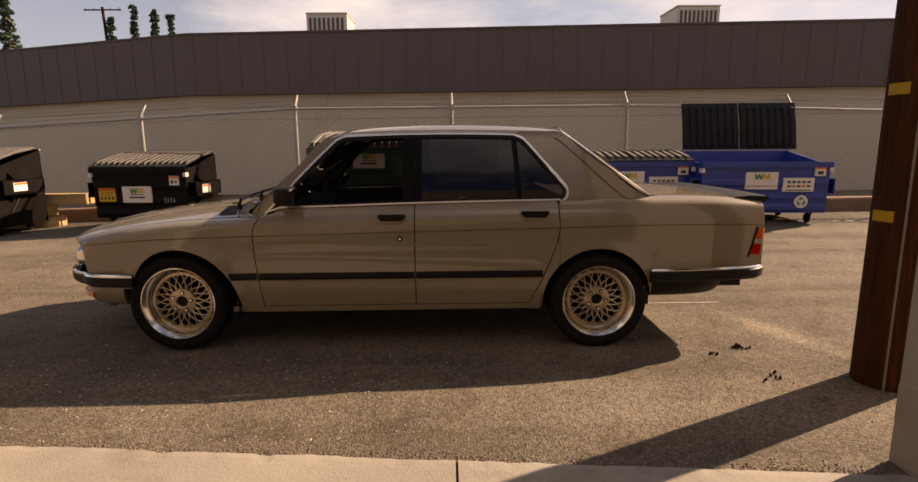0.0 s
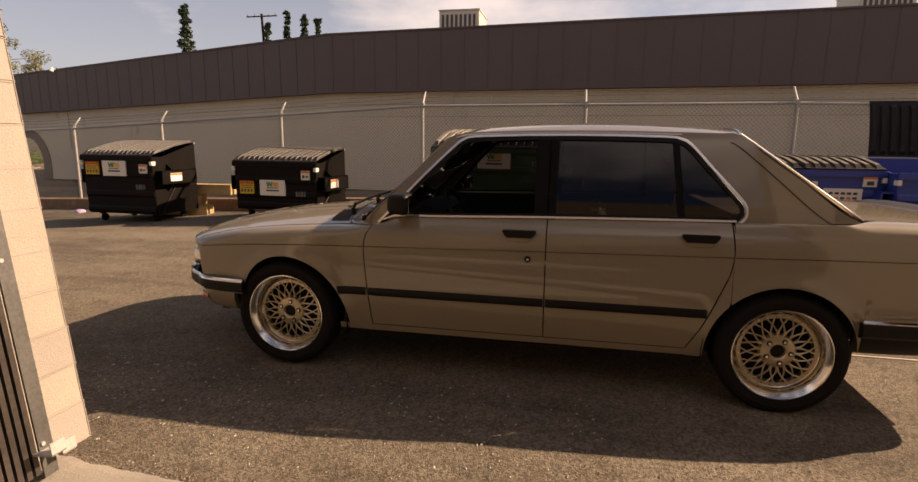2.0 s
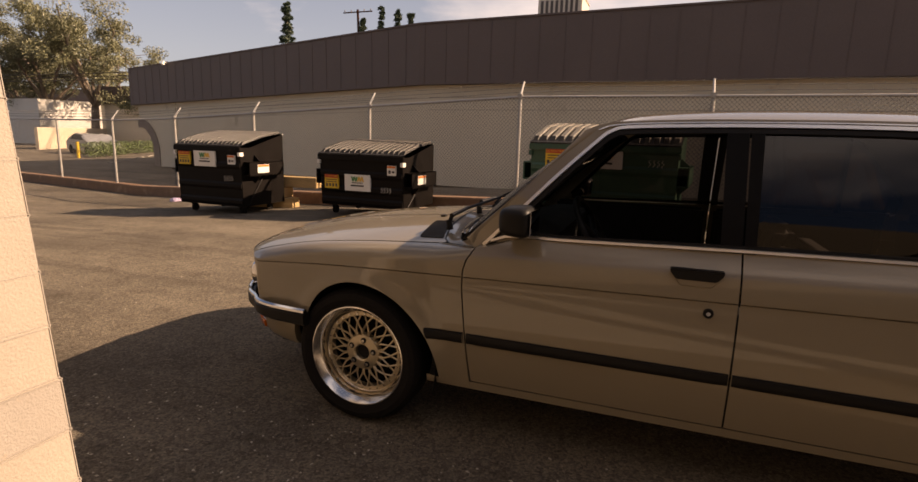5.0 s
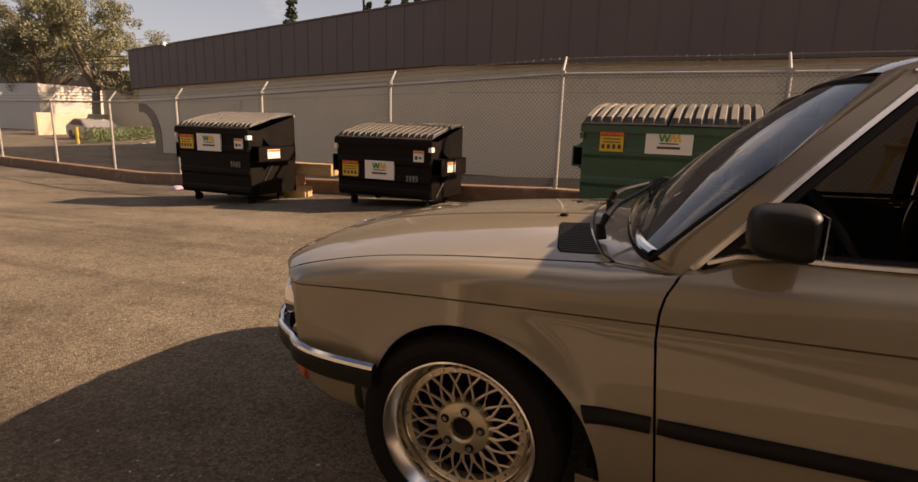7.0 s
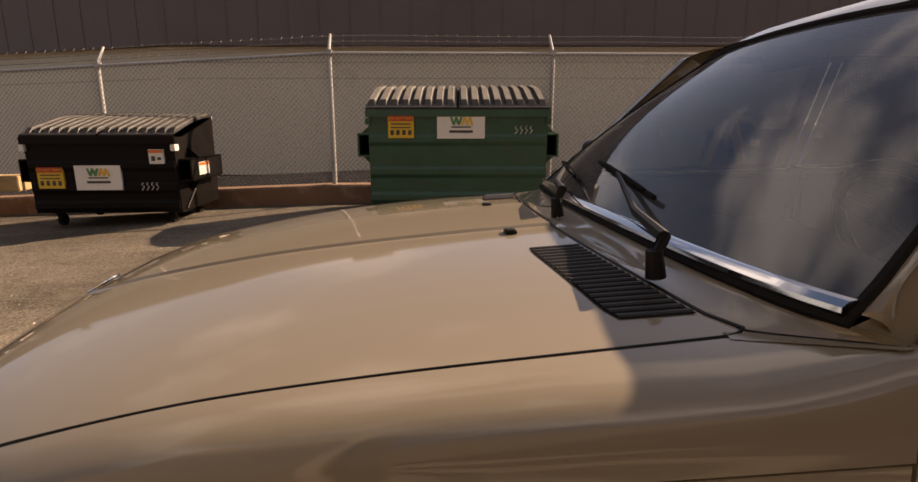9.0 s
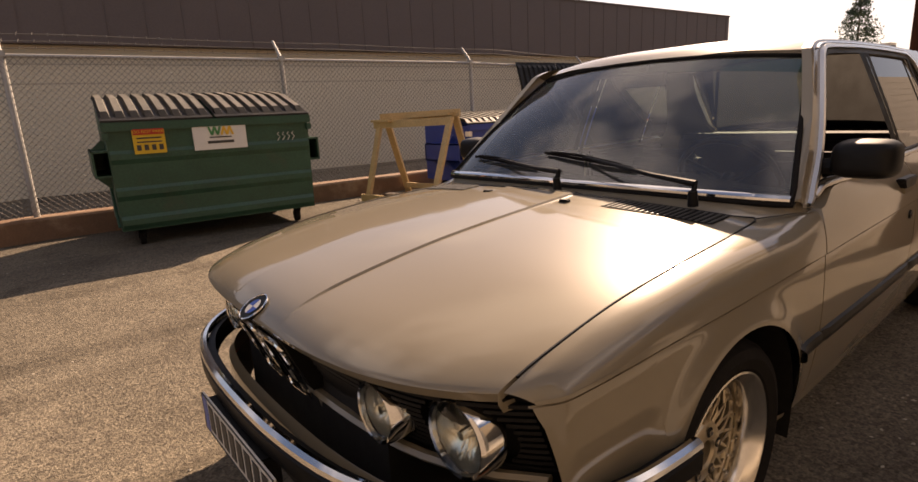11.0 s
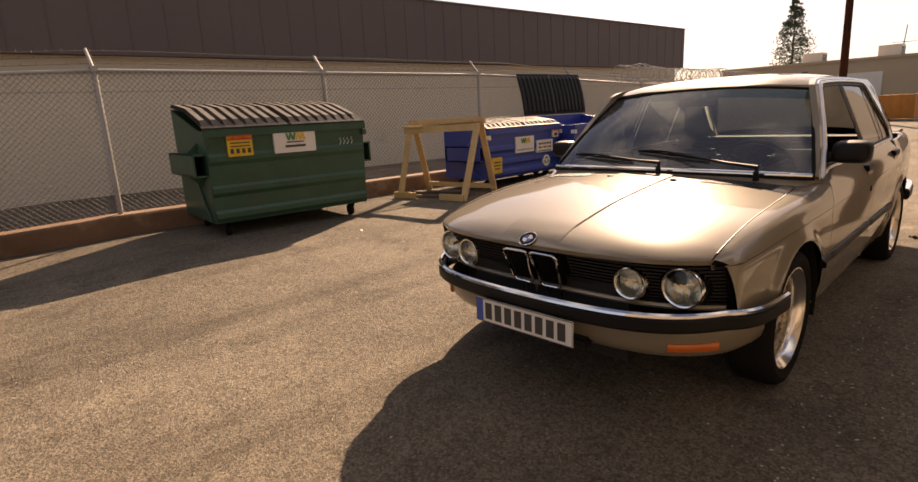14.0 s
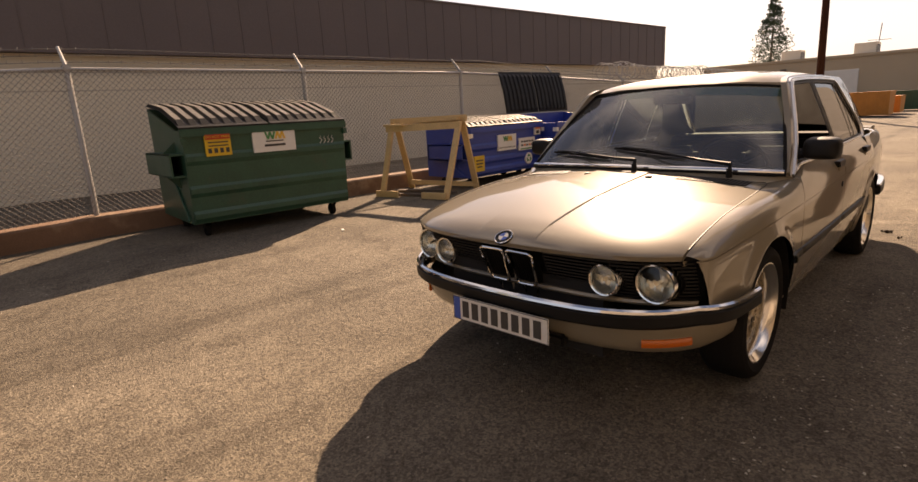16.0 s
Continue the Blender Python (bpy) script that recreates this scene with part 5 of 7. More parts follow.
for s in (-1, 1):
    bm = bmesh.new()
    rows = []
    for (xi, zi), (xo, zo) in zip(inn, outl):
        row = []
        for k in range(8):
            u = k / 7
            x_, z_ = xi + (xo - xi) * u, zi + (zo - zi) * u
            row.append((x_, s * gy(x_, z_), z_))
        row.append((row[-1][0] + 0.004, row[-1][1] - s * 0.03, row[-1][2] + 0.002))
        rows.append(row)
    grid(bm, rows)
    part("window_surround", bm, M_PAINT, car, smooth=True)
    # A pillar face towards the windscreen
    bm = bmesh.new()
    rows = []
    for j in range(26):
        xo, zo = outl[j]
        v = min(1.0, max(0.0, (zo - 0.875) / (1.29 - 0.875)))
        p = ws_p(s, v)
        yo = s * gy(xo, zo)
        rows.append([(p.x + (xo - p.x) * u, p.y + (yo - p.y) * u + s * 0.012 * math.sin(math.pi * u), p.z + (zo - p.z) * u + 0.008 * math.sin(math.pi * u)) for u in (0, 0.2, 0.4, 0.6, 0.8, 1.0)])
    grid(bm, rows)
    part("windscreen_pillar", bm, M_PAINT, car, smooth=True)
    # bright frame round the door glass
    def ribbon(pts, wid, o0, o1, mat_, name, label, parent=car):
        bm = bmesh.new()
        rows = []
        n = len(pts)
        for i, (x_, z_) in enumerate(pts):
            xa, za = pts[max(i - 1, 0)]
            xb, zb = pts[min(i + 1, n - 1)]
            dx, dz = xb - xa, zb - za
            l = math.hypot(dx, dz) or 1
            nx, nz = -dz / l, dx / l
            r_ = []
            for q, o in ((0, o0), (0.15, o1), (0.85, o1), (1, o0)):
                xx, zz = x_ + nx * wid * (q - 0.0), z_ + nz * wid * (q - 0.0)
                r_.append((xx, s * (gy(xx, zz) + o), zz))
            rows.append(r_)
        grid(bm, rows)
        return part(name, bm, mat_, parent, label, smooth=False)
    ribbon(inn, 0.016, 0.0, 0.011, M_TRIMBRIGHT, "window_trim", "bright metal window trim")
    ribbon([(x_, z_) for x_, z_ in inn], -0.022, -0.004, 0.002, M_TRIMBLACK, "window_rubber", "black window rubber")
    belt = [(0.615 + (2.395 - 0.615) * i / 30, curve1(0.615 + (2.395 - 0.615) * i / 30, BELT) + 0.002) for i in range(31)]
    ribbon(belt, 0.012, 0.0, 0.013, M_TRIMBRIGHT, "belt_trim", "bright metal belt trim")
    ribbon([(x_, z_ + 0.010) for x_, z_ in belt], 0.012, -0.004, 0.004, M_TRIMBLACK, "belt_rubber", "black belt rubber")
    ribbon([(xo + (xi - xo) * 0.45, zo + (zi - zo) * 0.45) for (xo, zo), (xi, zi) in zip(outl[25:51], inn[25:51])], 0.006, 0.0, 0.008, M_LIP, "drip_rail", "bright roof drip rail")
    # B pillar and divider
    for xa, xb, xc, xd, mt, nm in ((1.425, 1.497, 1.43, 1.497, M_TRIMBLACK, "door_pillar"), (1.503, 1.545, 1.503, 1.54, M_TRIMBLACK, "door_pillar"), (2.105, 2.135, 2.135, 2.165, M_TRIMBLACK, "window_divider")):
        bm = bmesh.new()
        grid(bm, [[(xa_ + (xb_ - xa_) * u, s * (gy(1.5, z_) + 0.002), z_) for u in (0, 0.5, 1)] for z_, xa_, xb_ in [(1.33 - (1.33 - 0.91) * k / 10, xa + (xc - xa) * k / 10, xb + (xd - xb) * k / 10) for k in range(11)]])
        bmesh.ops.solidify(bm, geom=bm.faces[:], thickness=0.02)
        part(nm, bm, mt, car)
    # glass in the rear door
    for pts in ([(0.64, 0.905), (1.43, 0.915), (1.43, 1.326), (1.09, 1.316), (1.03, 1.30)], [(1.54, 0.92), (2.15, 0.925), (2.115, 1.322), (1.54, 1.328)], [(2.16, 0.925), (2.405, 0.93), (2.43, 0.975), (2.42, 1.02), (2.19, 1.285), (2.13, 1.318)]):
        if s < 0 and pts[0][0] < 1:
            continue  # the driver's window is wound down
        bm = bmesh.new()
        # rows across the height keep the pane curved like the flank
        zl = sorted({round(p[1], 4) for p in pts} | {0.93 + 0.39 * k / 8 for k in range(9)})
        rows = []
        for z_ in zl:
            xs_ = []
            for (xa, za), (xb, zb) in zip(pts, pts[1:] + pts[:1]):
                if min(za, zb) <= z_ <= max(za, zb) and abs(za - zb) > 1e-6:
                    xs_.append(xa + (xb - xa) * (z_ - za) / (zb - za))
            if len(xs_) >= 2:
                rows.append([(min(xs_) + (max(xs_) - min(xs_)) * k / 4, s * (gy(1.5 if 1.5 < min(xs_) < 2.1 else 2.3 if min(xs_) > 2 else min(xs_) + 0.1, z_) - 0.008), z_) for k in range(5)])
        if len(rows) > 1:
            grid(bm, rows)
        g = part("door_glass", bm, M_GLASSREAR, car, "dark glass pane", smooth=True)
    # vent seam on the rear pillar
    seam = smooth_poly([(2.375, 1.305), (2.395, 1.298), (2.45, 1.255), (2.57, 1.145), (2.71, 1.015), (2.80, 0.945), (2.84, 0.930), (2.92, 0.930)], 4)
    bm = bmesh.new()
    tube(bm, [(x_, s * (gy(x_, z_) + 0.004), z_) for x_, z_ in seam], 0.002, 6)
    part("pillar_seam", bm, M_TRIMBLACK, car)

# rear window and boot
def bl_top(t):
    return Vector((2.462 - 0.035 * abs(t) ** 2.5, 0.565 * t, 1.376 - 0.038 * abs(t) ** 2.5))


def bl_base(t):
    return Vector((3.055 - 0.08 * abs(t) ** 2.5, 0.665 * t, 0.948 - 0.015 * abs(t) ** 2))


bm = bmesh.new()
grid(bm, [[bl_top(t).lerp(bl_base(t), v) + Vector((0.012, 0, 0.02)) * math.sin(math.pi * v) for v in [k / 10 for k in range(11)]] for t in [-1 + 2 * i / 24 for i in range(25)]])
bw = part("rear_window", bm, M_GLASSREAR, car, "dark rear window", smooth=True)
bw.visible_shadow = False
bm = bmesh.new()
loop = [bl_top(-1 + 2 * i / 24) for i in range(25)] + [bl_top(1).lerp(bl_base(1), k / 8) for k in range(1, 8)] + [bl_base(1 - 2 * i / 24) for i in range(25)] + [bl_base(-1).lerp(bl_top(-1), k / 8) for k in range(1, 8)]
tube(bm, [p + Vector((0.006, 0, 0.006)) for p in loop], 0.010, 8, closed=True)
part("rear_window_trim", bm, M_LIP, car, "bright rear window trim", smooth=True)
bm = bmesh.new()
rows = []
for i in range(33):
    t = -1 + 2 * i / 32
    row = []
    for k in range(16):
        xa = bl_base(t).x - 0.02 if k == 0 else bl_base(t).x
        x_ = bl_base(t).x + (3.735 - 0.035 * abs(t) ** 3 - bl_base(t).x) * k / 15
        w = min(1, (x_ - 2.97) / 0.12) if x_ < 3.09 else 1
        yb = 0.653 - 0.02 * max(0, x_ - 3.3)
        ze = curve1(x_, BELT) + 0.014
        row.append((x_, t * yb, ze + 0.012 * (1 - abs(t) ** 2.5)))
    row.append((row[-1][0] + 0.004, row[-1][1], row[-1][2] - 0.02))
    row.append((row[-1][0] + 0.012, row[-1][1], 0.74))
    rows.append(row)
grid(bm, rows)
boot = part("boot_lid", bm, M_PAINT, car, smooth=True)
bm = bmesh.new()
rows = []
for i in range(33):
    t = -1 + 2 * i / 32
    x1 = 3.75 - 0.05 * abs(t) ** 3
    yb, zb = t * 0.67, curve1(3.6, BELT) + 0.012
    rows.append([(x1 - 0.17, yb, zb + 0.012), (x1 - 0.08, yb, zb + 0.022), (x1 + 0.04, yb, zb + 0.018), (x1 + 0.055, yb, zb + 0.006), (x1 + 0.03, yb, zb - 0.02), (x1 - 0.05, yb, zb - 0.018), (x1 - 0.17, yb, zb + 0.0)])
vs = grid(bm, rows)
bm.faces.new(vs[0]), bm.faces.new(vs[-1][::-1])
part("boot_spoiler", bm, M_TRIMBLACK, boot, "black rubber boot spoiler", smooth=True)
bm = bmesh.new()
rows = []
for i in range(25):
    t = -1 + 2 * i / 24
    rows.append([(3.70 + 0.035 * (1 - t * t), t * flank(3.69, z) * 0.985, z) for z in (0.44, 0.5, 0.6, 0.7, 0.76, 0.84)])
grid(bm, rows)
part("rear_panel", bm, M_PAINT, car, smooth=True)
for s in (-1, 1):
    for z0, z1, m_, nm in ((0.672, 0.738, M_AMBER, "amber"), (0.640, 0.670, M_LENS, "white"), (0.572, 0.638, M_RED, "red")):
        bm = bmesh.new()
        rows = []
        for x_, o in ((3.625 + 0.06 * (z0 - 0.57), -0.01), (3.63 + 0.06 * (z0 - 0.57), 0.008), (3.68, 0.010), (3.705, 0.0), (3.722, -0.03)):
            rows.append([(x_ + 0.25 * (z - 0.655) * (1 if x_ < 3.66 else 0.3), s * (flank(3.66, z) + o - (0.0 if x_ < 3.69 else 0.02)), z) for z in (z0, z0 + (z1 - z0) * 0.5, z1)])
        rows.append([(3.738, s * 0.45, z) for z in (z0, z0 + (z1 - z0) * 0.5, z1)])
        grid(bm, rows)
        part("tail_light", bm, m_, car, nm + " tail lamp lens", smooth=False)
    bm = bmesh.new()
    rows = [[(3.618 + 0.25 * (z - 0.655), s * (flank(3.64, z) + o), z) for o in (-0.004, 0.007)] + [(3.634 + 0.25 * (z - 0.655), s * (flank(3.64, z) + 0.007), z)] for z in (0.555, 0.6, 0.65, 0.7, 0.748)]
    grid(bm, rows)
    part("tail_light_bezel", bm, M_CHROME, car, "chrome lamp bezel")

# front end: grille, lamps
def front_x(z):
    return -0.553 - 0.072 * (z - 0.50) / 0.17


bm = bmesh.new()
grid(bm, [[(front_x(z) + 0.045 + 0.03 * (abs(y) / 0.72) ** 2.5, y, z) for z in (0.40, 0.5, 0.6, 0.69)] for y in [-0.745 + 1.49 * i / 24 for i in range(25)]])
grille = part("grille", bm, M_TRIMBLACK, car, "black slatted front grille")
for k in range(11):
    z = 0.508 + 0.0155 * k
    c1, c2 = (math.sqrt(max(0.0, r_ * r_ - (z - 0.583) ** 2)) for r_ in (0.068, 0.081))
    spans = [(0.165, 0.437 - c1), (0.437 + c1, 0.618 - c2), (0.618 + c2, 0.735)]
    for ya, yb in [(-b_, -a_) for a_, b_ in spans] + spans:
        if yb - ya < 0.006:
            continue
        bm = bmesh.new()
        rows = []
        for i in range(9):
            y = ya + (yb - ya) * i / 8
            xo = front_x(z) + 0.035 * (abs(y) / 0.72) ** 2.5 + 0.022
            rows.append([(xo + 0.02, y, z - 0.004), (xo, y, z - 0.004), (xo, y, z + 0.003), (xo + 0.02, y, z + 0.003)])
        grid(bm, rows)
        part("slat", bm, M_TRIMBLACK, grille)
bm = bmesh.new()
tube(bm, [(front_x(0.5) + 0.035 * (abs(y) / 0.72) ** 2.5, y, 0.496) for y in [-0.735 + 1.47 * i / 20 for i in range(21)]], 0.011, 6)
part("grille_bar", bm, M_PAINT, grille, "painted bar below the lamps", smooth=True)
for s in (-1, 1):
    pts = [(0.009, 0.652), (0.018, 0.662), (0.128, 0.660), (0.143, 0.646), (0.139, 0.60), (0.127, 0.514), (0.115, 0.502), (0.034, 0.500), (0.022, 0.510), (0.012, 0.60)]
    def kp(p, o=0.0):
        return (front_x(p[1]) - 0.022 + o + 0.10 * (p[0] - 0.02) ** 2, s * p[0], p[1])
    bm = bmesh.new()
    # straight sides with small round corners
    path_ = []
    for i, p in enumerate(pts):
        a_, b_, c_ = Vector(pts[i - 1]), Vector(p), Vector(pts[(i + 1) % len(pts)])
        ra, rb = (min(0.35 * (q_ - b_).length, 0.012) for q_ in (a_, c_))
        p0, p1 = b_ + (a_ - b_).normalized() * ra, b_ + (c_ - b_).normalized() * rb
        path_ += [p0 * (1 - u) ** 2 + b_ * (2 * u * (1 - u)) + p1 * u * u for u in (0, 0.5, 1)]
    tube(bm, [kp(p) for p in path_], 0.0064, 8, closed=True)
    part("kidney_frame", bm, M_CHROME, grille, "chrome kidney surround", smooth=True)
    for k in range(8):
        y = 0.027 + 0.0142 * k
        bm = bmesh.new()
        prism(bm, [(front_x(0.512) - 0.008, 0.512), (front_x(0.512) + 0.03, 0.512), (front_x(0.664) + 0.03, 0.664), (front_x(0.664) - 0.008, 0.664)], 1, s * y - 0.002, s * y + 0.002)
        part("kidney_slat", bm, M_TRIMBLACK, grille)
    bm = bmesh.new()
    tube(bm, [(front_x(0.46) - 0.012, s * 0.032, 0.49), (front_x(0.44) - 0.006, s * 0.04, 0.425), (front_x(0.44) - 0.006, s * 0.095, 0.425), (front_x(0.46) - 0.012, s * 0.11, 0.49)], 0.0075, 6)
    part("lower_kidney", bm, M_CHROME, grille, "chrome lower kidney strip", smooth=True)
    for yc, r in ((0.618, 0.080), (0.437, 0.067)):
        x_ = front_x(0.58) + 0.035 * (yc / 0.72) ** 2.5 + 0.002
        hl = bmesh.new()
        n = 36
        rings = []
        for rr, dx in ((r, 0.05), (r, 0.0), (r - 0.004, -0.008), (r - 0.010, -0.006), (r - 0.011, 0.004)):
            rings.append([hl.verts.new((x_ + dx, s * yc + rr * math.cos(2 * math.pi * i / n), 0.583 + rr * math.sin(2 * math.pi * i / n))) for i in range(n)])
        for a, b in zip(rings, rings[1:]):
            for i in range(n):
                hl.faces.new((a[i], a[(i + 1) % n], b[(i + 1) % n], b[i]))
        head = part("headlight", hl, M_CHROME, car, "round headlight in a chrome ring", smooth=True)
        bm = bmesh.new()
        rings = []
        for q in range(7):
            f_ = q / 6
            rings.append([bm.verts.new((x_ + 0.002 - 0.016 * (1 - f_ * f_), s * yc + (r - 0.011) * max(f_, 0.02) * math.cos(2 * math.pi * i / n), 0.583 + (r - 0.011) * max(f_, 0.02) * math.sin(2 * math.pi * i / n))) for i in range(n)])
        for a, b in zip(rings, rings[1:]):
            for i in range(n):
                bm.faces.new((a[i], a[(i + 1) % n], b[(i + 1) % n], b[i]))
        bm.faces.new(rings[0])
        part("lens", bm, M_HEADGLASS, head, "clear glass lens", smooth=True).visible_shadow = False
        bm = bmesh.new()
        rings = []
        nf = 96
        for q in range(13):
            f_ = max(q / 12, 0.01)
            ring = []
            for i in range(nf):
                yy_, zz_ = (r - 0.012) * f_ * math.cos(2 * math.pi * i / nf), (r - 0.012) * f_ * math.sin(2 * math.pi * i / nf)
                ring.append(bm.verts.new((x_ + 0.040 - 0.034 * f_ * f_ + 0.0016 * math.sin(yy_ * 2 * math.pi / 0.0085), s * yc + yy_, 0.583 + zz_)))
            rings.append(ring)
        for a, b in zip(rings, rings[1:]):
            for i in range(nf):
                bm.faces.new((a[i], a[(i + 1) % nf], b[(i + 1) % nf], b[i]))
        bm.faces.new(rings[0])
        part("reflector", bm, M_LENS, head, "fluted bright reflector", smooth=True)
        bm = bmesh.new()
        cyl(bm, (x_ + 0.036, s * yc, 0.583), (x_ + 0.008, s * yc, 0.583), 0.012, 0.009, n=14)
        part("bulb_shield", bm, M_CHROME, head, "bright bulb shield")
# bonnet badge, in plain shapes
bm = bmesh.new()
bx, bz = -0.638, 0.716
nrm = Vector((-0.52, 0, 0.85)).normalized()
cyl(bm, Vector((bx, 0, bz)) - nrm * 0.006, Vector((bx, 0, bz)) + nrm * 0.004, 0.041, 0.039, n=32)
part("badge", bm, M_TRIMBLACK, hood, "round dark badge with a chrome rim")
bm = bmesh.new()
q_ = nrm.to_track_quat("Z", "Y")
tube(bm, [Vector((bx, 0, bz)) + nrm * 0.004 + q_ @ Vector((0.040 * math.cos(2 * math.pi * i / 32), 0.040 * math.sin(2 * math.pi * i / 32), 0)) for i in range(32)], 0.0022, 5, closed=True)
part("badge_rim", bm, M_CHROME, hood)
for k in range(4):
    bm = bmesh.new()
    c = Vector((bx, 0, bz)) + nrm * 0.0052
    vs = [bm.verts.new(c)] + [bm.verts.new(c + q_ @ Vector((0.023 * math.cos(radians(90 * k + 11.25 * j)), 0.023 * math.sin(radians(90 * k + 11.25 * j)), 0))) for j in range(9)]
    bm.faces.new(vs)
    part("badge_quarter", bm, M_BLUEINK if k % 2 else M_WHITE, hood)


# bumpers: a profile swept round the plan
def sweep(path, prof):
    bm = bmesh.new()
    rows = []
    n = len(path)
    for i, (x_, y_) in enumerate(path):
        xa, ya = path[max(i - 1, 0)]
        xb, yb = path[min(i + 1, n - 1)]
        dx, dy = xb - xa, yb - ya
        l = math.hypot(dx, dy)
        rows.append([(x_ + dy / l * o, y_ - dx / l * o, z) for o, z in prof])
    vs = grid(bm, rows)
    bm.faces.new(vs[0]), bm.faces.new(vs[-1][::-1])
    return bm


half = [(-0.215, 0.826), (-0.30, 0.822), (-0.40, 0.812), (-0.48, 0.792), (-0.54, 0.757), (-0.582, 0.70), (-0.614, 0.61), (-0.645, 0.45), (-0.665, 0.26), (-0.674, 0.1)]
fb_path = smooth_poly([(x_, y_) for x_, y_ in half] + [(x_, -y_) for x_, y_ in half[::-1]], 4)
bump = part("front_bumper", sweep(fb_path[::-1], [(0, 0.424), (-0.034, 0.427), (-0.046, 0.438), (-0.047, 0.478), (-0.040, 0.484), (0, 0.484)]), M_TRIMBLACK, car, "black rubber bumper with a chrome top", smooth=True)
part("bumper_chrome", sweep(fb_path[::-1], [(-0.020, 0.484), (-0.044, 0.485), (-0.047, 0.490), (-0.044, 0.499), (-0.034, 0.505), (-0.024, 0.503), (-0.020, 0.496)]), M_CHROME, bump, "chrome upper half", smooth=True)
halfr = [(2.955, 0.815), (3.15, 0.808), (3.40, 0.785), (3.58, 0.752), (3.66, 0.715), (3.705, 0.65), (3.725, 0.5), (3.745, 0.25), (3.75, 0.1)]
rb_path = smooth_poly(halfr + [(x_, -y_) for x_, y_ in halfr[::-1]], 4)
bump = part("rear_bumper", sweep(rb_path, [(0, 0.415), (-0.034, 0.419), (-0.046, 0.432), (-0.047, 0.482), (-0.038, 0.489), (0, 0.489)]), M_TRIMBLACK, car, "black rubber bumper with a chrome top", smooth=True)
part("bumper_chrome", sweep(rb_path, [(0, 0.489), (-0.041, 0.490), (-0.043, 0.496), (-0.036, 0.504), (-0.016, 0.508), (0, 0.509)]), M_CHROME, bump, "chrome upper half", smooth=True)
# valances
fv = [(-0.315, 0.808), (-0.38, 0.80), (-0.46, 0.775), (-0.52, 0.735), (-0.56, 0.672), (-0.595, 0.55), (-0.62, 0.33), (-0.63, 0.1)]
fv_path = smooth_poly(fv + [(x_, -y_) for x_, y_ in fv[::-1]], 4)
part("front_valance", sweep(fv_path[::-1], [(0.02, 0.44), (0.0, 0.42), (-0.004, 0.37), (0.008, 0.33), (0.03, 0.302), (0.05, 0.294)]), M_PAINT, car, smooth=True)
bm = bmesh.new()
box(bm, -0.645, -0.60, -0.30, 0.30, 0.285, 0.335, 0.012)
part("air_intake", bm, M_TRIMBLACK, car, "dark lower air intake")
rv = [(2.96, 0.77), (3.2, 0.76), (3.38, 0.72), (3.5, 0.64), (3.55, 0.5), (3.57, 0.1)]
rv_path = smooth_poly(rv + [(x_, -y_) for x_, y_ in rv[::-1]], 4)
part("rear_valance", sweep(rv_path, [(0.0, 0.43), (-0.002, 0.38), (0.03, 0.32), (0.06, 0.30)]), M_TRIMBLACK, car, "dark rear valance", smooth=True)
for s in (-1, 1):
    ip = [p for p in fv_path[::-1] if 0.560 < p[1] * s < 0.725]
    bmi = sweep(ip, [(0.004, 0.332), (-0.012, 0.335), (-0.015, 0.350), (-0.012, 0.365), (0.004, 0.368)])
    part("indicator", bmi, M_AMBER, car, "amber indicator lens under the bumper", smooth=True)
# number plate with plain bars
PY, PZ = -0.035, 0.385
bm = bmesh.new()
box(bm, -0.742, -0.736, PY - 0.26, PY + 0.26, PZ - 0.055, PZ + 0.055, 0.002)
plate_ = part("number_plate", bm, M_WHITE, car, "white number plate with a blue edge band")
bm = bmesh.new()
box(bm, -0.7435, -0.7425, PY + 0.218, PY + 0.256, PZ - 0.051, PZ + 0.051)
part("plate_band", bm, M_BLUEINK, plate_)
for k in range(8):
    bm = bmesh.new()
    y = PY + 0.185 - 0.056 * k
    box(bm, -0.7435, -0.7425, y - 0.019, y + 0.019, PZ - 0.038, PZ + 0.038)
    part("plate_bar", bm, M_INK, plate_)
bm = bmesh.new()
tube(bm, [(-0.743, PY + y, PZ + z) for y, z in ((-0.258, -0.053), (0.258, -0.053), (0.258, 0.053), (-0.258, 0.053))], 0.002, 4, closed=True)
part("plate_border", bm, M_INK, plate_)
bm = bmesh.new()
box(bm, -0.738, -0.69, -0.2, 0.2, 0.35, 0.43, 0.004)
part("plate_bracket", bm, M_TRIMBLACK, car)

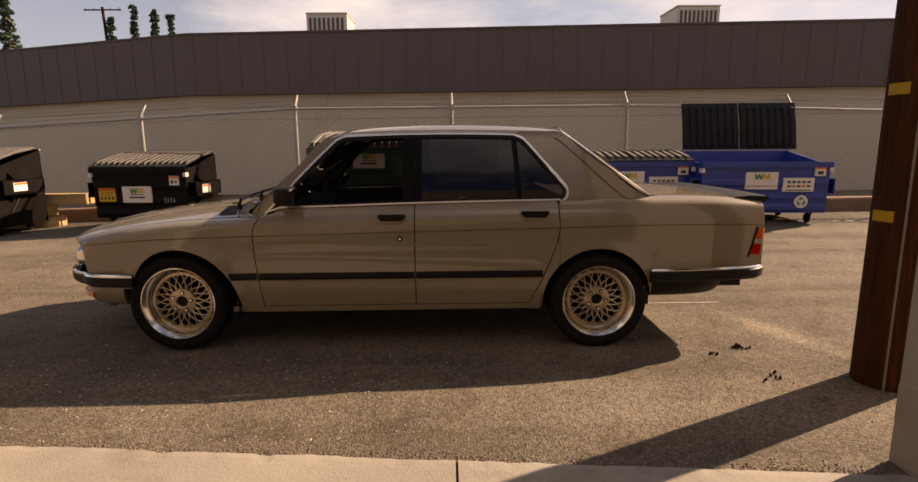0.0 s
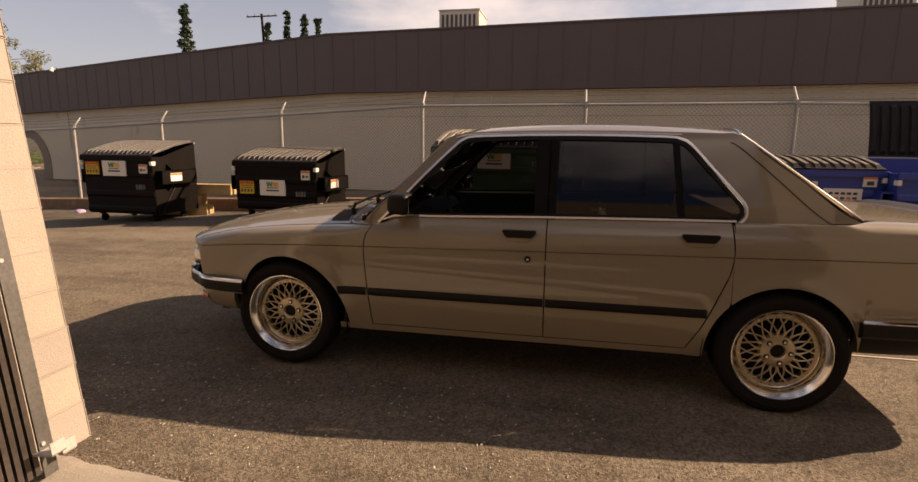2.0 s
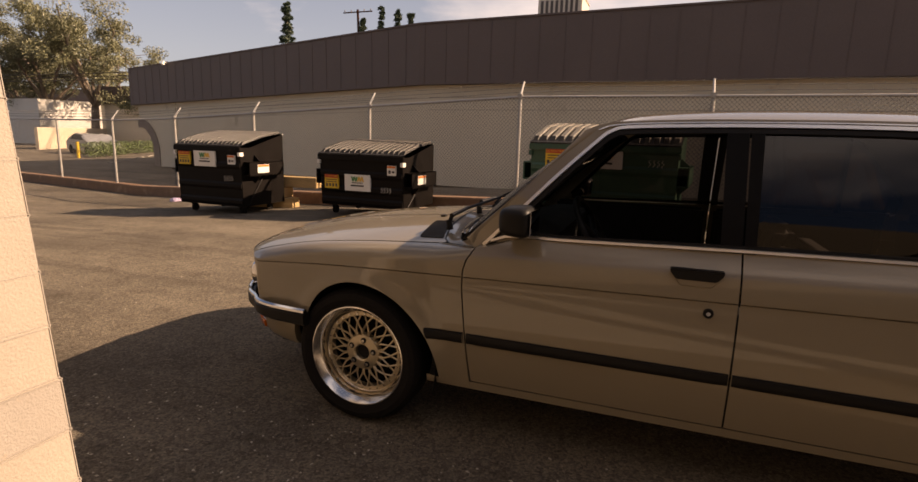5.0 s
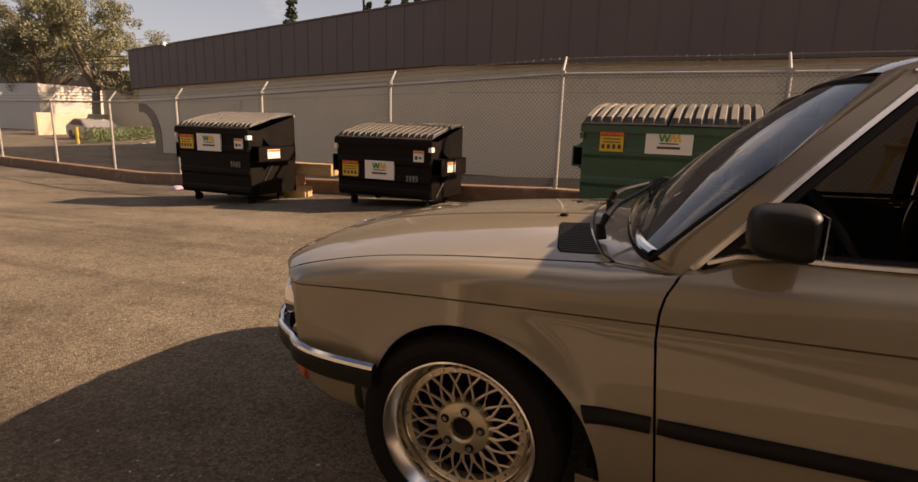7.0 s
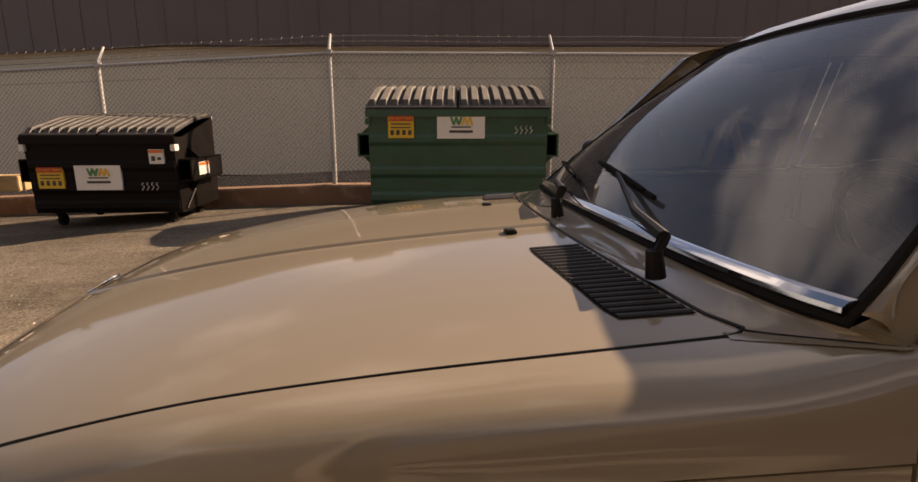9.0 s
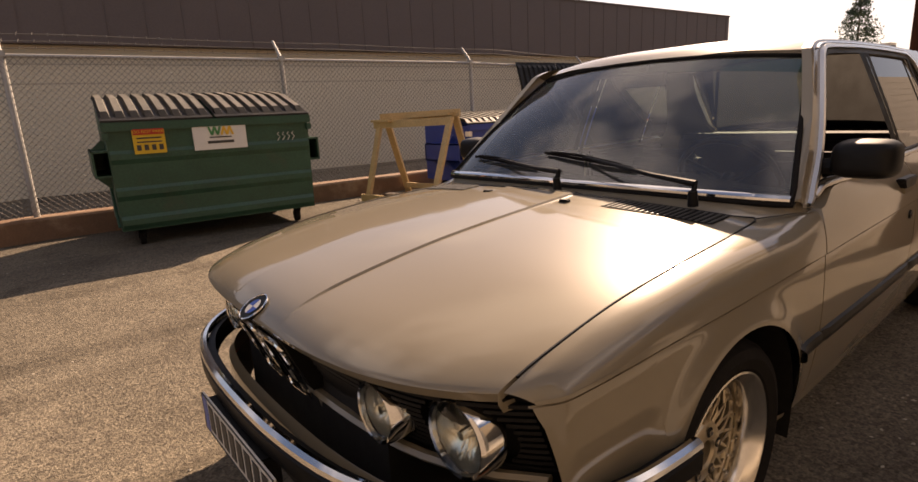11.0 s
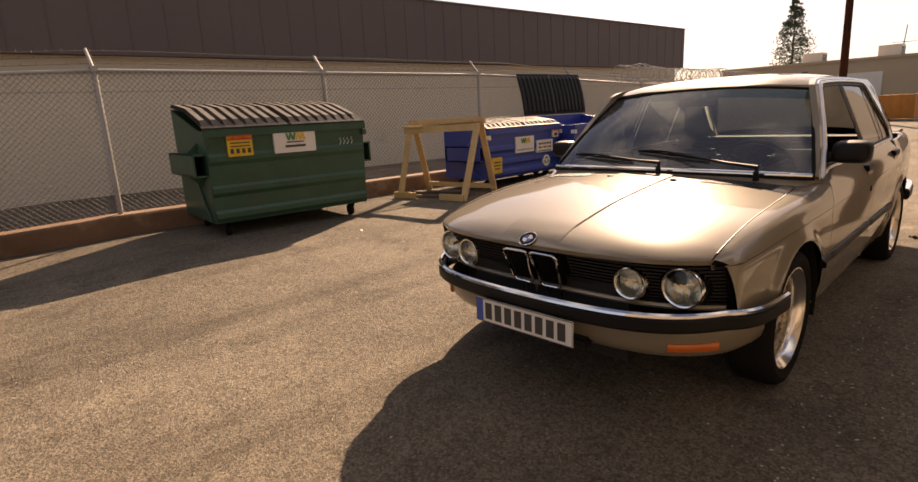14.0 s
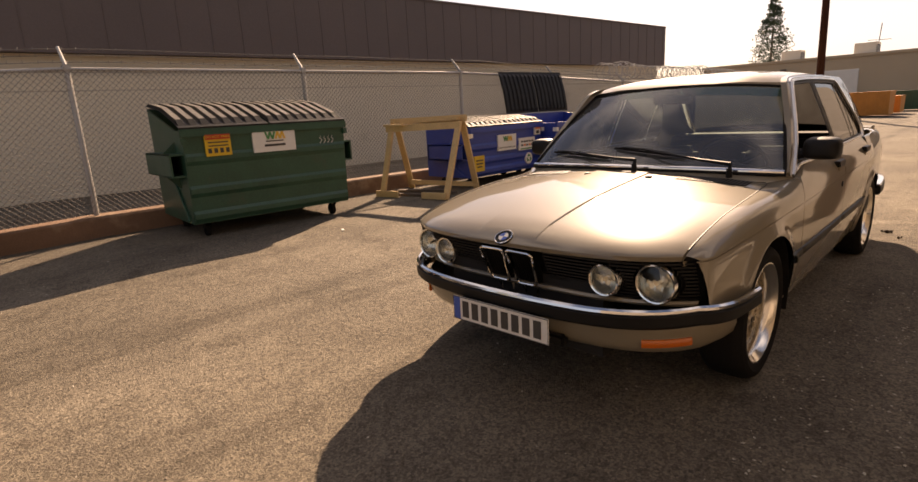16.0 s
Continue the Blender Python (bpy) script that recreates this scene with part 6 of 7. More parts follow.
# door mirrors
for s in (-1, 1):
    bm = bmesh.new()
    se = lambda c, e: math.copysign(abs(c) ** e, c)
    rows = []
    for i in range(15):
        a = -math.pi / 2 + math.pi * i / 14
        row = []
        for k in range(29):
            b = 2 * math.pi * k / 28
            ux, uy, uz = se(math.sin(a), 0.5), se(math.cos(a), 0.5) * se(math.cos(b), 0.5), se(math.cos(a), 0.5) * se(math.sin(b), 0.5)
            f_ = 0.86 + 0.14 * (ux + 1) / 2
            row.append((0.738 + 0.062 * ux, s * (0.848 + 0.088 * uy * f_), 0.974 + 0.060 * uz * f_))
        rows.append(row)
    grid(bm, rows)
    bmesh.ops.remove_doubles(bm, verts=bm.verts[:], dist=0.0005)
    cyl(bm, (0.73, s * 0.74, 0.945), (0.738, s * 0.80, 0.955), 0.026, 0.03, n=10)
    mir = part("door_mirror", bm, M_TRIMBLACK, car, "black door mirror", smooth=True)
    bm = bmesh.new()
    box(bm, 0.8, 0.803, min(s * 0.775, s * 0.918), max(s * 0.775, s * 0.918), 0.932, 1.018, 0.001)
    part("mirror_glass", bm, M_MIRROR, mir, "mirror glass")

# wipers
def wiper(pivot, t0, v0, t1, v1):
    p = Vector(pivot)
    mid = ws_p((t0 + t1) / 2, (v0 + v1) / 2, 0.03)
    bm = bmesh.new()
    tube(bm, [p, p + Vector((0.012, 0, 0.03)), p.lerp(mid, 0.3) + Vector((-0.01, 0, 0.02)), mid], [0.010, 0.011, 0.008, 0.005], 8)
    cyl(bm, p + Vector((0.004, 0, -0.034)), p + Vector((-0.002, 0, 0.010)), 0.016, 0.013, n=12)
    arm = part("wiper_arm", bm, M_TRIMBLACK, car, "black wiper arm")
    bm = bmesh.new()
    tube(bm, [ws_p(t0 + (t1 - t0) * k / 10, v0 + (v1 - v0) * k / 10, 0.014) for k in range(11)], 0.0065, 5)
    tube(bm, [ws_p(t0 + (t1 - t0) * (0.1 + 0.8 * k / 6), v0 + (v1 - v0) * (0.1 + 0.8 * k / 6), 0.022 + 0.012 * math.sin(math.pi * k / 6)) for k in range(7)], 0.005, 5)
    part("wiper_blade", bm, M_RUBBER, arm)


wiper((0.345, -0.54, 0.897), 0.22, 0.185, -0.36, 0.105)
wiper((0.322, -0.05, 0.910), 0.84, 0.15, 0.24, 0.075)

# cabin
bm = bmesh.new()
box(bm, 0.38, 3.0, -0.70, 0.70, 0.24, 0.30)
box(bm, -0.55, 0.40, -0.42, 0.42, 0.24, 0.55)
box(bm, 2.95, 3.65, -0.6, 0.6, 0.33, 0.85)
part("floor_pan", bm, M_INTERIOR, car)
bm = bmesh.new()
box(bm, -0.44, -0.40, -0.72, 0.72, 0.28, 0.655)
part("radiator", bm, M_INTERIOR, car)
bm = bmesh.new()
rows = []
for i in range(21):
    t = -1 + 2 * i / 20
    w = ws_base(t)
    rows.append([(w.x + 0.03, 0.66 * t, 0.60), (w.x + 0.03, 0.66 * t, w.z - 0.045), (w.x + 0.13, 0.66 * t, 0.875), (0.72, 0.66 * t, 0.875 + 0.035 * math.exp(-((t + 0.5) / 0.25) ** 2)), (0.80, 0.66 * t, 0.85), (0.78, 0.66 * t, 0.60)])
grid(bm, rows)
part("dashboard", bm, M_INTERIOR, car, "dark dashboard", smooth=True)
bm = bmesh.new()
c = Vector((0.97, -0.36, 0.85))
ax = Vector((0.88, 0, 0.48))
q_ = ax.to_track_quat("Z", "Y")
tube(bm, [c + q_ @ Vector((0.19 * math.cos(2 * math.pi * i / 28), 0.19 * math.sin(2 * math.pi * i / 28), 0)) for i in range(28)], 0.014, 8, closed=True)
for a in (0, 120, 240):
    cyl(bm, c, c + q_ @ Vector((0.19 * math.cos(radians(a + 30)), 0.19 * math.sin(radians(a + 30)), 0)), 0.014, n=6)
cyl(bm, c - ax * 0.3, c + ax * 0.02, 0.035, n=10)
part("steering_wheel", bm, M_TRIMBLACK, car, "black steering wheel", smooth=True)
for s in (-1, 1):
    bm = bmesh.new()
    box(bm, 1.18, 1.68, s * 0.36 - 0.25, s * 0.36 + 0.25, 0.38, 0.56, 0.05)
    seat = part("front_seat", bm, M_INTERIOR, car, "dark cloth front seat", smooth=True)
    bm = bmesh.new()
    vs = box(bm, 1.60, 1.74, s * 0.36 - 0.24, s * 0.36 + 0.24, 0.5, 0.90)
    for v in vs:
        if v.co.z > 0.7:
            v.co.x += 0.12
            v.co.y = s * 0.36 + (v.co.y - s * 0.36) * 0.8
    bmesh.ops.bevel(bm, geom=bm.edges[:], offset=0.045, segments=3, affect="EDGES")
    part("seat_back", bm, M_INTERIOR, seat, smooth=True)
    bm = bmesh.new()
    for xa, xb in ((0.60, 1.47), (1.52, 2.32)):
        box(bm, xa, xb, min(s * 0.70, s * 0.745), max(s * 0.70, s * 0.745), 0.32, 0.90, 0.015)
    part("door_card", bm, M_INTERIOR, car, "dark door lining")
bm = bmesh.new()
box(bm, 1.95, 2.50, -0.64, 0.64, 0.36, 0.56, 0.05)
part("rear_bench", bm, M_INTERIOR, car, "dark cloth rear bench", smooth=True)
bm = bmesh.new()
vs = box(bm, 2.38, 2.52, -0.64, 0.64, 0.5, 0.95, 0.04)
part("rear_backrest", bm, M_INTERIOR, car, smooth=True)
bm = bmesh.new()
box(bm, 2.45, 3.02, -0.64, 0.64, 0.88, 0.93)
part("parcel_shelf", bm, M_INTERIOR, car)
bm = bmesh.new()
box(bm, 0.905, 0.925, -0.12, 0.12, 1.225, 1.285, 0.008)
cyl(bm, (0.93, 0, 1.275), (0.975, 0, 1.315), 0.008, n=6)
part("inner_mirror", bm, M_TRIMBLACK, car, "black inside mirror")


# the nose reaches a little further forward; the lamps move without bending
def nose(x, y):
    far_ = min(1.0, abs(y) / 0.76)
    return (0.125 - 0.155 * far_ ** 5) * min(1.0, max(0.0, (0.05 - x) / 0.62)) ** 1.5


for ob_ in car.children_recursive:
    if ob_.type == "MESH":
        lamp_ = ob_ if ob_.name.startswith("headlight") else ob_.parent
        if lamp_.name.startswith("headlight"):
            ys_ = [v.co.y for v in ob_.data.vertices]
            step_ = nose(-0.6, (min(ys_) + max(ys_)) / 2)
            for v in ob_.data.vertices:
                v.co.x -= step_
        else:
            for v in ob_.data.vertices:
                v.co.x -= nose(v.co.x, v.co.y)

# ---- wheels ----
def make_wheel():
    """One mesh alloy wheel about the origin, its face towards -y."""
    w = bpy.data.objects.new("wheel", None)
    scene.collection.objects.link(w)
    w.parent = car
    bm = bmesh.new()
    lathe(bm, [(0.226, -0.075), (0.235, -0.088), (0.262, -0.097), (0.285, -0.090), (0.299, -0.072), (0.305, -0.05), (0.305, 0.05), (0.298, 0.075), (0.28, 0.095), (0.23, 0.09)], 64)
    part("tyre", bm, M_RUBBER, w, "black low-profile tyre", smooth=True)
    bm = bmesh.new()
    lathe(bm, [(0.2265, -0.070), (0.2285, -0.080), (0.2275, -0.086), (0.222, -0.087), (0.2175, -0.082), (0.212, -0.074), (0.203, -0.062), (0.197, -0.052), (0.195, -0.030), (0.1945, -0.012), (0.186, -0.006)], 72)
    part("rim_lip", bm, M_LIP, w, "polished deep rim lip", smooth=True)
    bm = bmesh.new()
    lathe(bm, [(0.187, -0.008), (0.186, -0.016), (0.168, -0.018), (0.164, -0.010), (0.164, 0.01)], 72)
    part("rim_ring", bm, M_SPOKE, w, smooth=True)
    bm = bmesh.new()
    lathe(bm, [(0.195, 0.012), (0.185, 0.06), (0.17, 0.085), (0.001, 0.088)], 40)
    part("rim_barrel", bm, M_RUBBER, w, smooth=True)
    bm = bmesh.new()
    lathe(bm, [(0.034, 0.02), (0.034, -0.030), (0.040, -0.036), (0.058, -0.036), (0.078, -0.030), (0.086, -0.020), (0.088, -0.006)], 40)
    part("hub_plate", bm, M_SPOKE, w, smooth=True)
    bm = bmesh.new()
    cyl(bm, (0, 0.03, 0), (0, -0.012, 0), 0.034, n=24)
    part("hub_recess", bm, M_TRIMBLACK, w)
    for k in range(5):
        a = radians(90 + 72 * k)
        p = Vector((0.058 * math.cos(a), -0.036, 0.058 * math.sin(a)))
        bm = bmesh.new()
        cyl(bm, p, p + Vector((0, -0.0012, 0)), 0.0135, n=16)
        part("bolt_hole", bm, M_TRIMBLACK, w)
        bm = bmesh.new()
        cyl(bm, p, p + Vector((0, -0.006, 0)), 0.008, n=6)
        part("wheel_bolt", bm, M_LIP, w)
    n = 18
    for k in range(n):
        for sg in (-1, 1):
            a0, a1 = 2 * math.pi * k / n, 2 * math.pi * (k + sg * 0.80) / n
            pts = []
            for r_, f_, dep in ((0.080, 0.0, -0.022), (0.105, 0.16, -0.026), (0.135, 0.55, -0.026), (0.170, 1.0, -0.017)):
                a = a0 + (a1 - a0) * f_
                pts.append(Vector((r_ * math.cos(a), dep - 0.0004 * sg, r_ * math.sin(a))))
            bm = bmesh.new()
            tube(bm, pts, [0.0062, 0.0046, 0.0038, 0.0044], 5)
            part("spoke", bm, M_SPOKE, w, smooth=True)
    for k in range(28):
        a = 2 * math.pi * (k + 0.5) / 28
        p = Vector((0.178 * math.cos(a), -0.017, 0.178 * math.sin(a)))
        bm = bmesh.new()
        cyl(bm, p, p + Vector((0, -0.006, 0)), 0.0042, n=6)
        part("rim_bolt", bm, M_LIP, w)
    return w


wheel = make_wheel()
wheel.matrix_basis = pose(0.028, -0.735, WR_TYRE + 0.004, 0, 9, 0)
for x_, y_, rz, roll_ in ((WB + 0.018, -0.742, 0, 25), (0.025, 0.735, 180, 40), (WB, 0.742, 180, 10)):
    copy_thing(wheel, pose(x_, y_, WR_TYRE - (0.009 if x_ > 1 else 0), 0, 0, rz) @ pose(0, 0, 0, 0, roll_, 0))


# ---- lesser things by the fence ----
def rot_beam(bm, a, b, w, h):
    """A straight timber from a to b, w wide and h high."""
    a, b = Vector(a), Vector(b)
    t = (b - a).normalized()
    s = t.cross(Vector((0, 0, 1)))
    s = s.normalized() if s.length > 0.01 else Vector((1, 0, 0))
    u = s.cross(t)
    vs = []
    for p in (a, b):
        vs.append([bm.verts.new(p + s * x * w / 2 + u * z * h / 2) for x, z in ((-1, -1), (1, -1), (1, 1), (-1, 1))])
    for i in range(4):
        bm.faces.new((vs[0][i], vs[0][(i + 1) % 4], vs[1][(i + 1) % 4], vs[1][i]))
    bm.faces.new(vs[0][::-1]), bm.faces.new(vs[1])


saw = thing("sawhorse", "pale pine sawhorse standing by the blue dumpster", "sawhorse", pose(3.0, 4.55, GZ))
s_at = Vector((3.0, 4.55, GZ))
for name, a_, b_, w_, h_ in (
    ("rail", (2.69, 5.06, 1.055), (3.03, 3.86, 1.075), 0.04, 0.095),
    ("rail", (2.82, 5.10, 1.150), (3.18, 3.88, 1.165), 0.04, 0.09),
    ("top_board", (2.93, 4.60, 1.14), (3.08, 3.93, 1.155), 0.10, 0.03),
    ("cleat", (2.68, 5.08, 1.105), (2.72, 4.72, 1.105), 0.07, 0.028),
    ("leg", (2.735, 4.985, 1.09), (2.43, 4.95, 0.085), 0.085, 0.04),
    ("leg", (3.05, 3.90, 1.12), (2.67, 3.86, 0.085), 0.085, 0.04),
    ("leg", (2.84, 5.01, 1.15), (3.32, 5.29, 0.085), 0.085, 0.04),
    ("leg", (3.15, 3.95, 1.18), (3.60, 4.12, 0.085), 0.085, 0.04),
    ("foot_board", (2.405, 5.05, 0.13), (2.49, 4.66, 0.13), 0.035, 0.09),
    ("foot_board", (2.575, 4.24, 0.13), (2.65, 3.84, 0.13), 0.035, 0.09),
    ("stretcher", (3.24, 5.22, 0.19), (3.57, 4.06, 0.17), 0.035, 0.07),
):
    bm = bmesh.new()
    rot_beam(bm, Vector(a_) - s_at, Vector(b_) - s_at, w_, h_)
    part(name, bm, M_LUMBER, saw)
for a_, b_, z_ in (((2.62, 5.12), (2.84, 3.98), 0.10), ((2.86, 5.2), (3.12, 4.12), 0.10), ((2.70, 5.0), (3.10, 4.2), 0.135)):
    plank_ = thing("old_plank", "dark weathered plank lying under the pine sawhorse", "plank", pose((a_[0] + b_[0]) / 2, (a_[1] + b_[1]) / 2, z_), "planks under the sawhorse")
    h_ = Vector((b_[0] - a_[0], b_[1] - a_[1], 0)) / 2
    bm = bmesh.new()
    rot_beam(bm, -h_, h_, 0.13, 0.034)
    part("board", bm, M_OLDWOOD, plank_)

for k, (x0, x1, y, z) in enumerate(((-6.35, -4.8, 5.85, 0.40), (-6.3, -5.42, 5.8, 0.205), (-6.4, -5.22, 5.65, 0.01))):
    tim = thing("timber_block", "heavy sawn pine timber stacked by the black dumpsters", "timber", pose((x0 + x1) / 2, y, GZ - fall(-5.8) + z, 0, 0, (4, -3, 8)[k]), "stacked timbers")
    bm = bmesh.new()
    box(bm, -(x1 - x0) / 2, (x1 - x0) / 2, -0.13, 0.13, 0, 0.19, 0.008)
    part("beam", bm, M_LUMBER, tim)

# razor wire heaped on the fence
razor = thing("razor_wire", "tangled bright razor wire coils on the fence top", "razor wire", pose(0, 0, 0))
for k in range(2):
    bm = bmesh.new()
    pts = []
    for i in range(520):
        a = i * 0.5
        x = 9.6 + k * 0.3 + i * 0.0185
        r_ = 0.17 + 0.06 * noise.noise((i * 0.07, k, 0))
        pts.append((x + 0.05 * math.sin(a * 0.7), 5.5 + r_ * math.cos(a), 2.02 + 0.12 * noise.noise((x * 0.6, 5, k)) + r_ * math.sin(a)))
    tube(bm, pts, 0.009, 3)
    part("coil", bm, M_GALV, razor)

# pole tags
for z in (0.90, 1.52):
    bm = bmesh.new()
    n = 8
    rows = []
    for i in range(n + 1):
        a = radians(172 + 42 * i / n)
        rows.append([((0.153 - 0.004 * z) * math.cos(a), (0.153 - 0.004 * z) * math.sin(a), z + dz) for dz in (-0.028, 0.028)])
    grid(bm, rows)
    bmesh.ops.solidify(bm, geom=bm.faces[:], thickness=0.003)
    part("tag", bm, M_YELLOW, pole, "yellow metal tag")
bm = bmesh.new()
tube(bm, [(-0.09, -0.12, 0.0), (-0.088, -0.115, 2.0), (-0.08, -0.104, 5.0), (-0.07, -0.09, 8.8)], 0.006, 5)
part("ground_wire", bm, M_WIRE, pole)

# ---- warehouse roof and wall fittings ----
def roof_unit(x, y, z, w, d, h, label):
    u = thing("rooftop_unit", label, "air conditioner", pose(x, y, z))
    bm = bmesh.new()
    box(bm, -w / 2, w / 2, -d / 2, d / 2, 0, h, 0.02)
    part("cabinet", bm, M_UNIT, u)
    n = max(4, int(w / 0.13))
    for k in range(n):
        bm = bmesh.new()
        x0 = -w / 2 + 0.06 + (w - 0.12) * (k + 0.12) / n
        box(bm, x0, x0 + (w - 0.12) / n * 0.55, -d / 2 - 0.012, -d / 2 + 0.01, 0.08, h - 0.1)
        part("louvre", bm, M_GATE, u)
    bm = bmesh.new()
    box(bm, -w / 2 - 0.02, w / 2 + 0.02, -d / 2 - 0.02, d / 2 + 0.02, h, h + 0.04, 0.01)
    part("top_cover", bm, M_UNIT, u)
    return u


roof_unit(-1.72, 12.95, 4.16, 1.15, 1.3, 0.80, "pale metal rooftop air conditioning unit")
roof_unit(8.75, 12.55, 4.16, 1.2, 1.3, 0.88, "pale metal rooftop air conditioning unit")
lamp_ = thing("wall_light", "small white wall light on the dark fascia", "light", pose(-17.6, wall_y(-17.6) - 0.12, 3.86))
bm = bmesh.new()
cyl(bm, (0, 0, 0.0), (0, -0.18, 0.02), 0.02, n=8)
cyl(bm, (0, -0.18, 0.05), (0, -0.22, -0.09), 0.03, 0.075, n=12)
part("lamp_head", bm, M_WHITE, lamp_)
bm = bmesh.new()
box(bm, -0.06, 0.06, -0.03, 0.0, -0.06, 0.06, 0.005)
part("back_plate", bm, M_FASCIA, lamp_)
pipe = thing("conduit", "thin conduit running down the warehouse wall", "pipe", pose(-17.55, wall_y(-17.55) + 0.1, 0))
bm = bmesh.new()
tube(bm, [(0, 0, 0.9), (0, 0, 2.6)], 0.02, 6)
part("pipe_run", bm, M_STUCCO, pipe)

before_far = set(bpy.data.objects)
# ---- the far side on the left: parking, hedge, walls, trees ----
bm = bmesh.new()
box(bm, -47.5, -18, 31, 45, 0, 3.8)
fb_ = thing("grey_building", "grey building with a dark fascia behind the trees", "building", pose(0, 0, 0))
part("wall", bm, M_STUCCO, fb_)
bm = bmesh.new()
box(bm, -47.7, -17.8, 30.8, 45.2, 3.8, 5.3)
part("fascia", bm, M_FASCIA, fb_)
for x0, x1, z0, z1 in ((-36.5, -33.8, 0.0, 2.4), (-32.6, -30.0, 1.0, 2.2), (-29, -26.5, 0, 2.6)):
    bm = bmesh.new()
    box(bm, x0, x1, 30.9, 31.02, z0, z1)
    part("opening", bm, M_INTERIOR, fb_, "dark opening")
bm = bmesh.new()
rot_beam(bm, (-41.6, 21.8, 0.82), (-48.2, 32.0, 0.82), 0.2, 1.64)
tagged(link_mesh("low_wall", bm, M_CREAM), "low sunlit tan wall at the car park", "wall", kind="structure")
bm = bmesh.new()
box(bm, -75, -54.5, 29.6, 35.5, 0, 4.2)
wb = thing("white_building", "pale building behind the trees", "building", pose(0, 0, 0))
part("wall", bm, M_ROLLUP, wb)
bm = bmesh.new()
box(bm, -120, -60, 44, 60, 0, 4.4)
gb_ = thing("grey_building", "long grey building beyond the trees", "building", pose(0, 0, 0))
part("wall", bm, M_STUCCO, gb_)
bm = bmesh.new()
box(bm, -120.2, -59.8, 43.8, 60.2, 4.4, 6.4)
part("fascia", bm, M_FASCIA, gb_)


def leaf_cloud(bm, centre, radius, count, size, squash=0.7, rnd=random):
    for _ in range(count):
        while True:
            v = Vector((rnd.uniform(-1, 1), rnd.uniform(-1, 1), rnd.uniform(-1, 1)))
            if v.length < 1:
                break
        p = Vector(centre) + Vector((v.x * radius, v.y * radius, v.z * radius * squash))
        a = Vector((rnd.gauss(0, 1), rnd.gauss(0, 1), rnd.gauss(0, 0.8) - 0.6)).normalized()
        b = a.cross(Vector((rnd.gauss(0, 1), rnd.gauss(0, 1), rnd.gauss(0, 1)))).normalized()
        l, w = size * rnd.uniform(0.7, 1.4), size * 0.32 * rnd.uniform(0.7, 1.3)
        bm.faces.new([bm.verts.new(p - a * l / 2), bm.verts.new(p + b * w / 2), bm.verts.new(p + a * l / 2), bm.verts.new(p - b * w / 2)])


def eucalyptus(at, height, spread, seed, label):
    rnd = random.Random(seed)
    tr = thing("eucalyptus_tree", label, "tree", at, "trees by the car park")
    bm = bmesh.new()
    leaves = bmesh.new()
    top = Vector((0.3, 0, height * 0.28))
    tube(bm, [(0, 0, -0.1), (0.1, 0, height * 0.14), top], [0.42, 0.34, 0.3], 8)
    for k in range(7):
        a = 2 * math.pi * k / 7 + rnd.uniform(-0.3, 0.3)
        tip = top + Vector((math.cos(a) * spread * rnd.uniform(0.35, 0.8), math.sin(a) * spread * rnd.uniform(0.3, 0.7), height * rnd.uniform(0.25, 0.62)))
        mid = top.lerp(tip, 0.5) + Vector((rnd.uniform(-0.4, 0.4), rnd.uniform(-0.4, 0.4), -0.2))
        tube(bm, [top, mid, tip], [0.2, 0.12, 0.06], 6)
        for j in range(4):
            b = mid.lerp(tip, rnd.uniform(0.2, 1))
            e = b + Vector((rnd.uniform(-1, 1) * spread * 0.35, rnd.uniform(-1, 1) * spread * 0.35, rnd.uniform(-0.1, 0.2) * height))
            tube(bm, [b, b.lerp(e, 0.5) + Vector((0, 0, 0.2)), e], [0.06, 0.04, 0.02], 5)
            for q in range(5):
                leaf_cloud(leaves, e + Vector((rnd.uniform(-1.2, 1.2), rnd.uniform(-1.2, 1.2), rnd.uniform(-1.0, 0.8))), rnd.uniform(0.5, 1.05), 190, 0.24, 0.75, rnd)
        leaf_cloud(leaves, tip, 1.1, 220, 0.24, 0.8, rnd)
    part("trunk", bm, M_BARK, tr, "pale forked trunk and limbs", smooth=True)
    link_mesh("crown", leaves, M_LEAF, tr, "sparse grey-green crown", recalc=False)
    return tr


eucalyptus(pose(-47.5, 30, 0), 12.5, 6.5, 3, "tall grey-green eucalyptus with sparse drooping leaves")
eucalyptus(pose(-55.5, 31, 0), 12.5, 6.5, 8, "tall grey-green eucalyptus beside another at the car park")
eucalyptus(pose(-63, 33, 0), 11.0, 6.0, 12, "grey-green eucalyptus at the car park's far end")


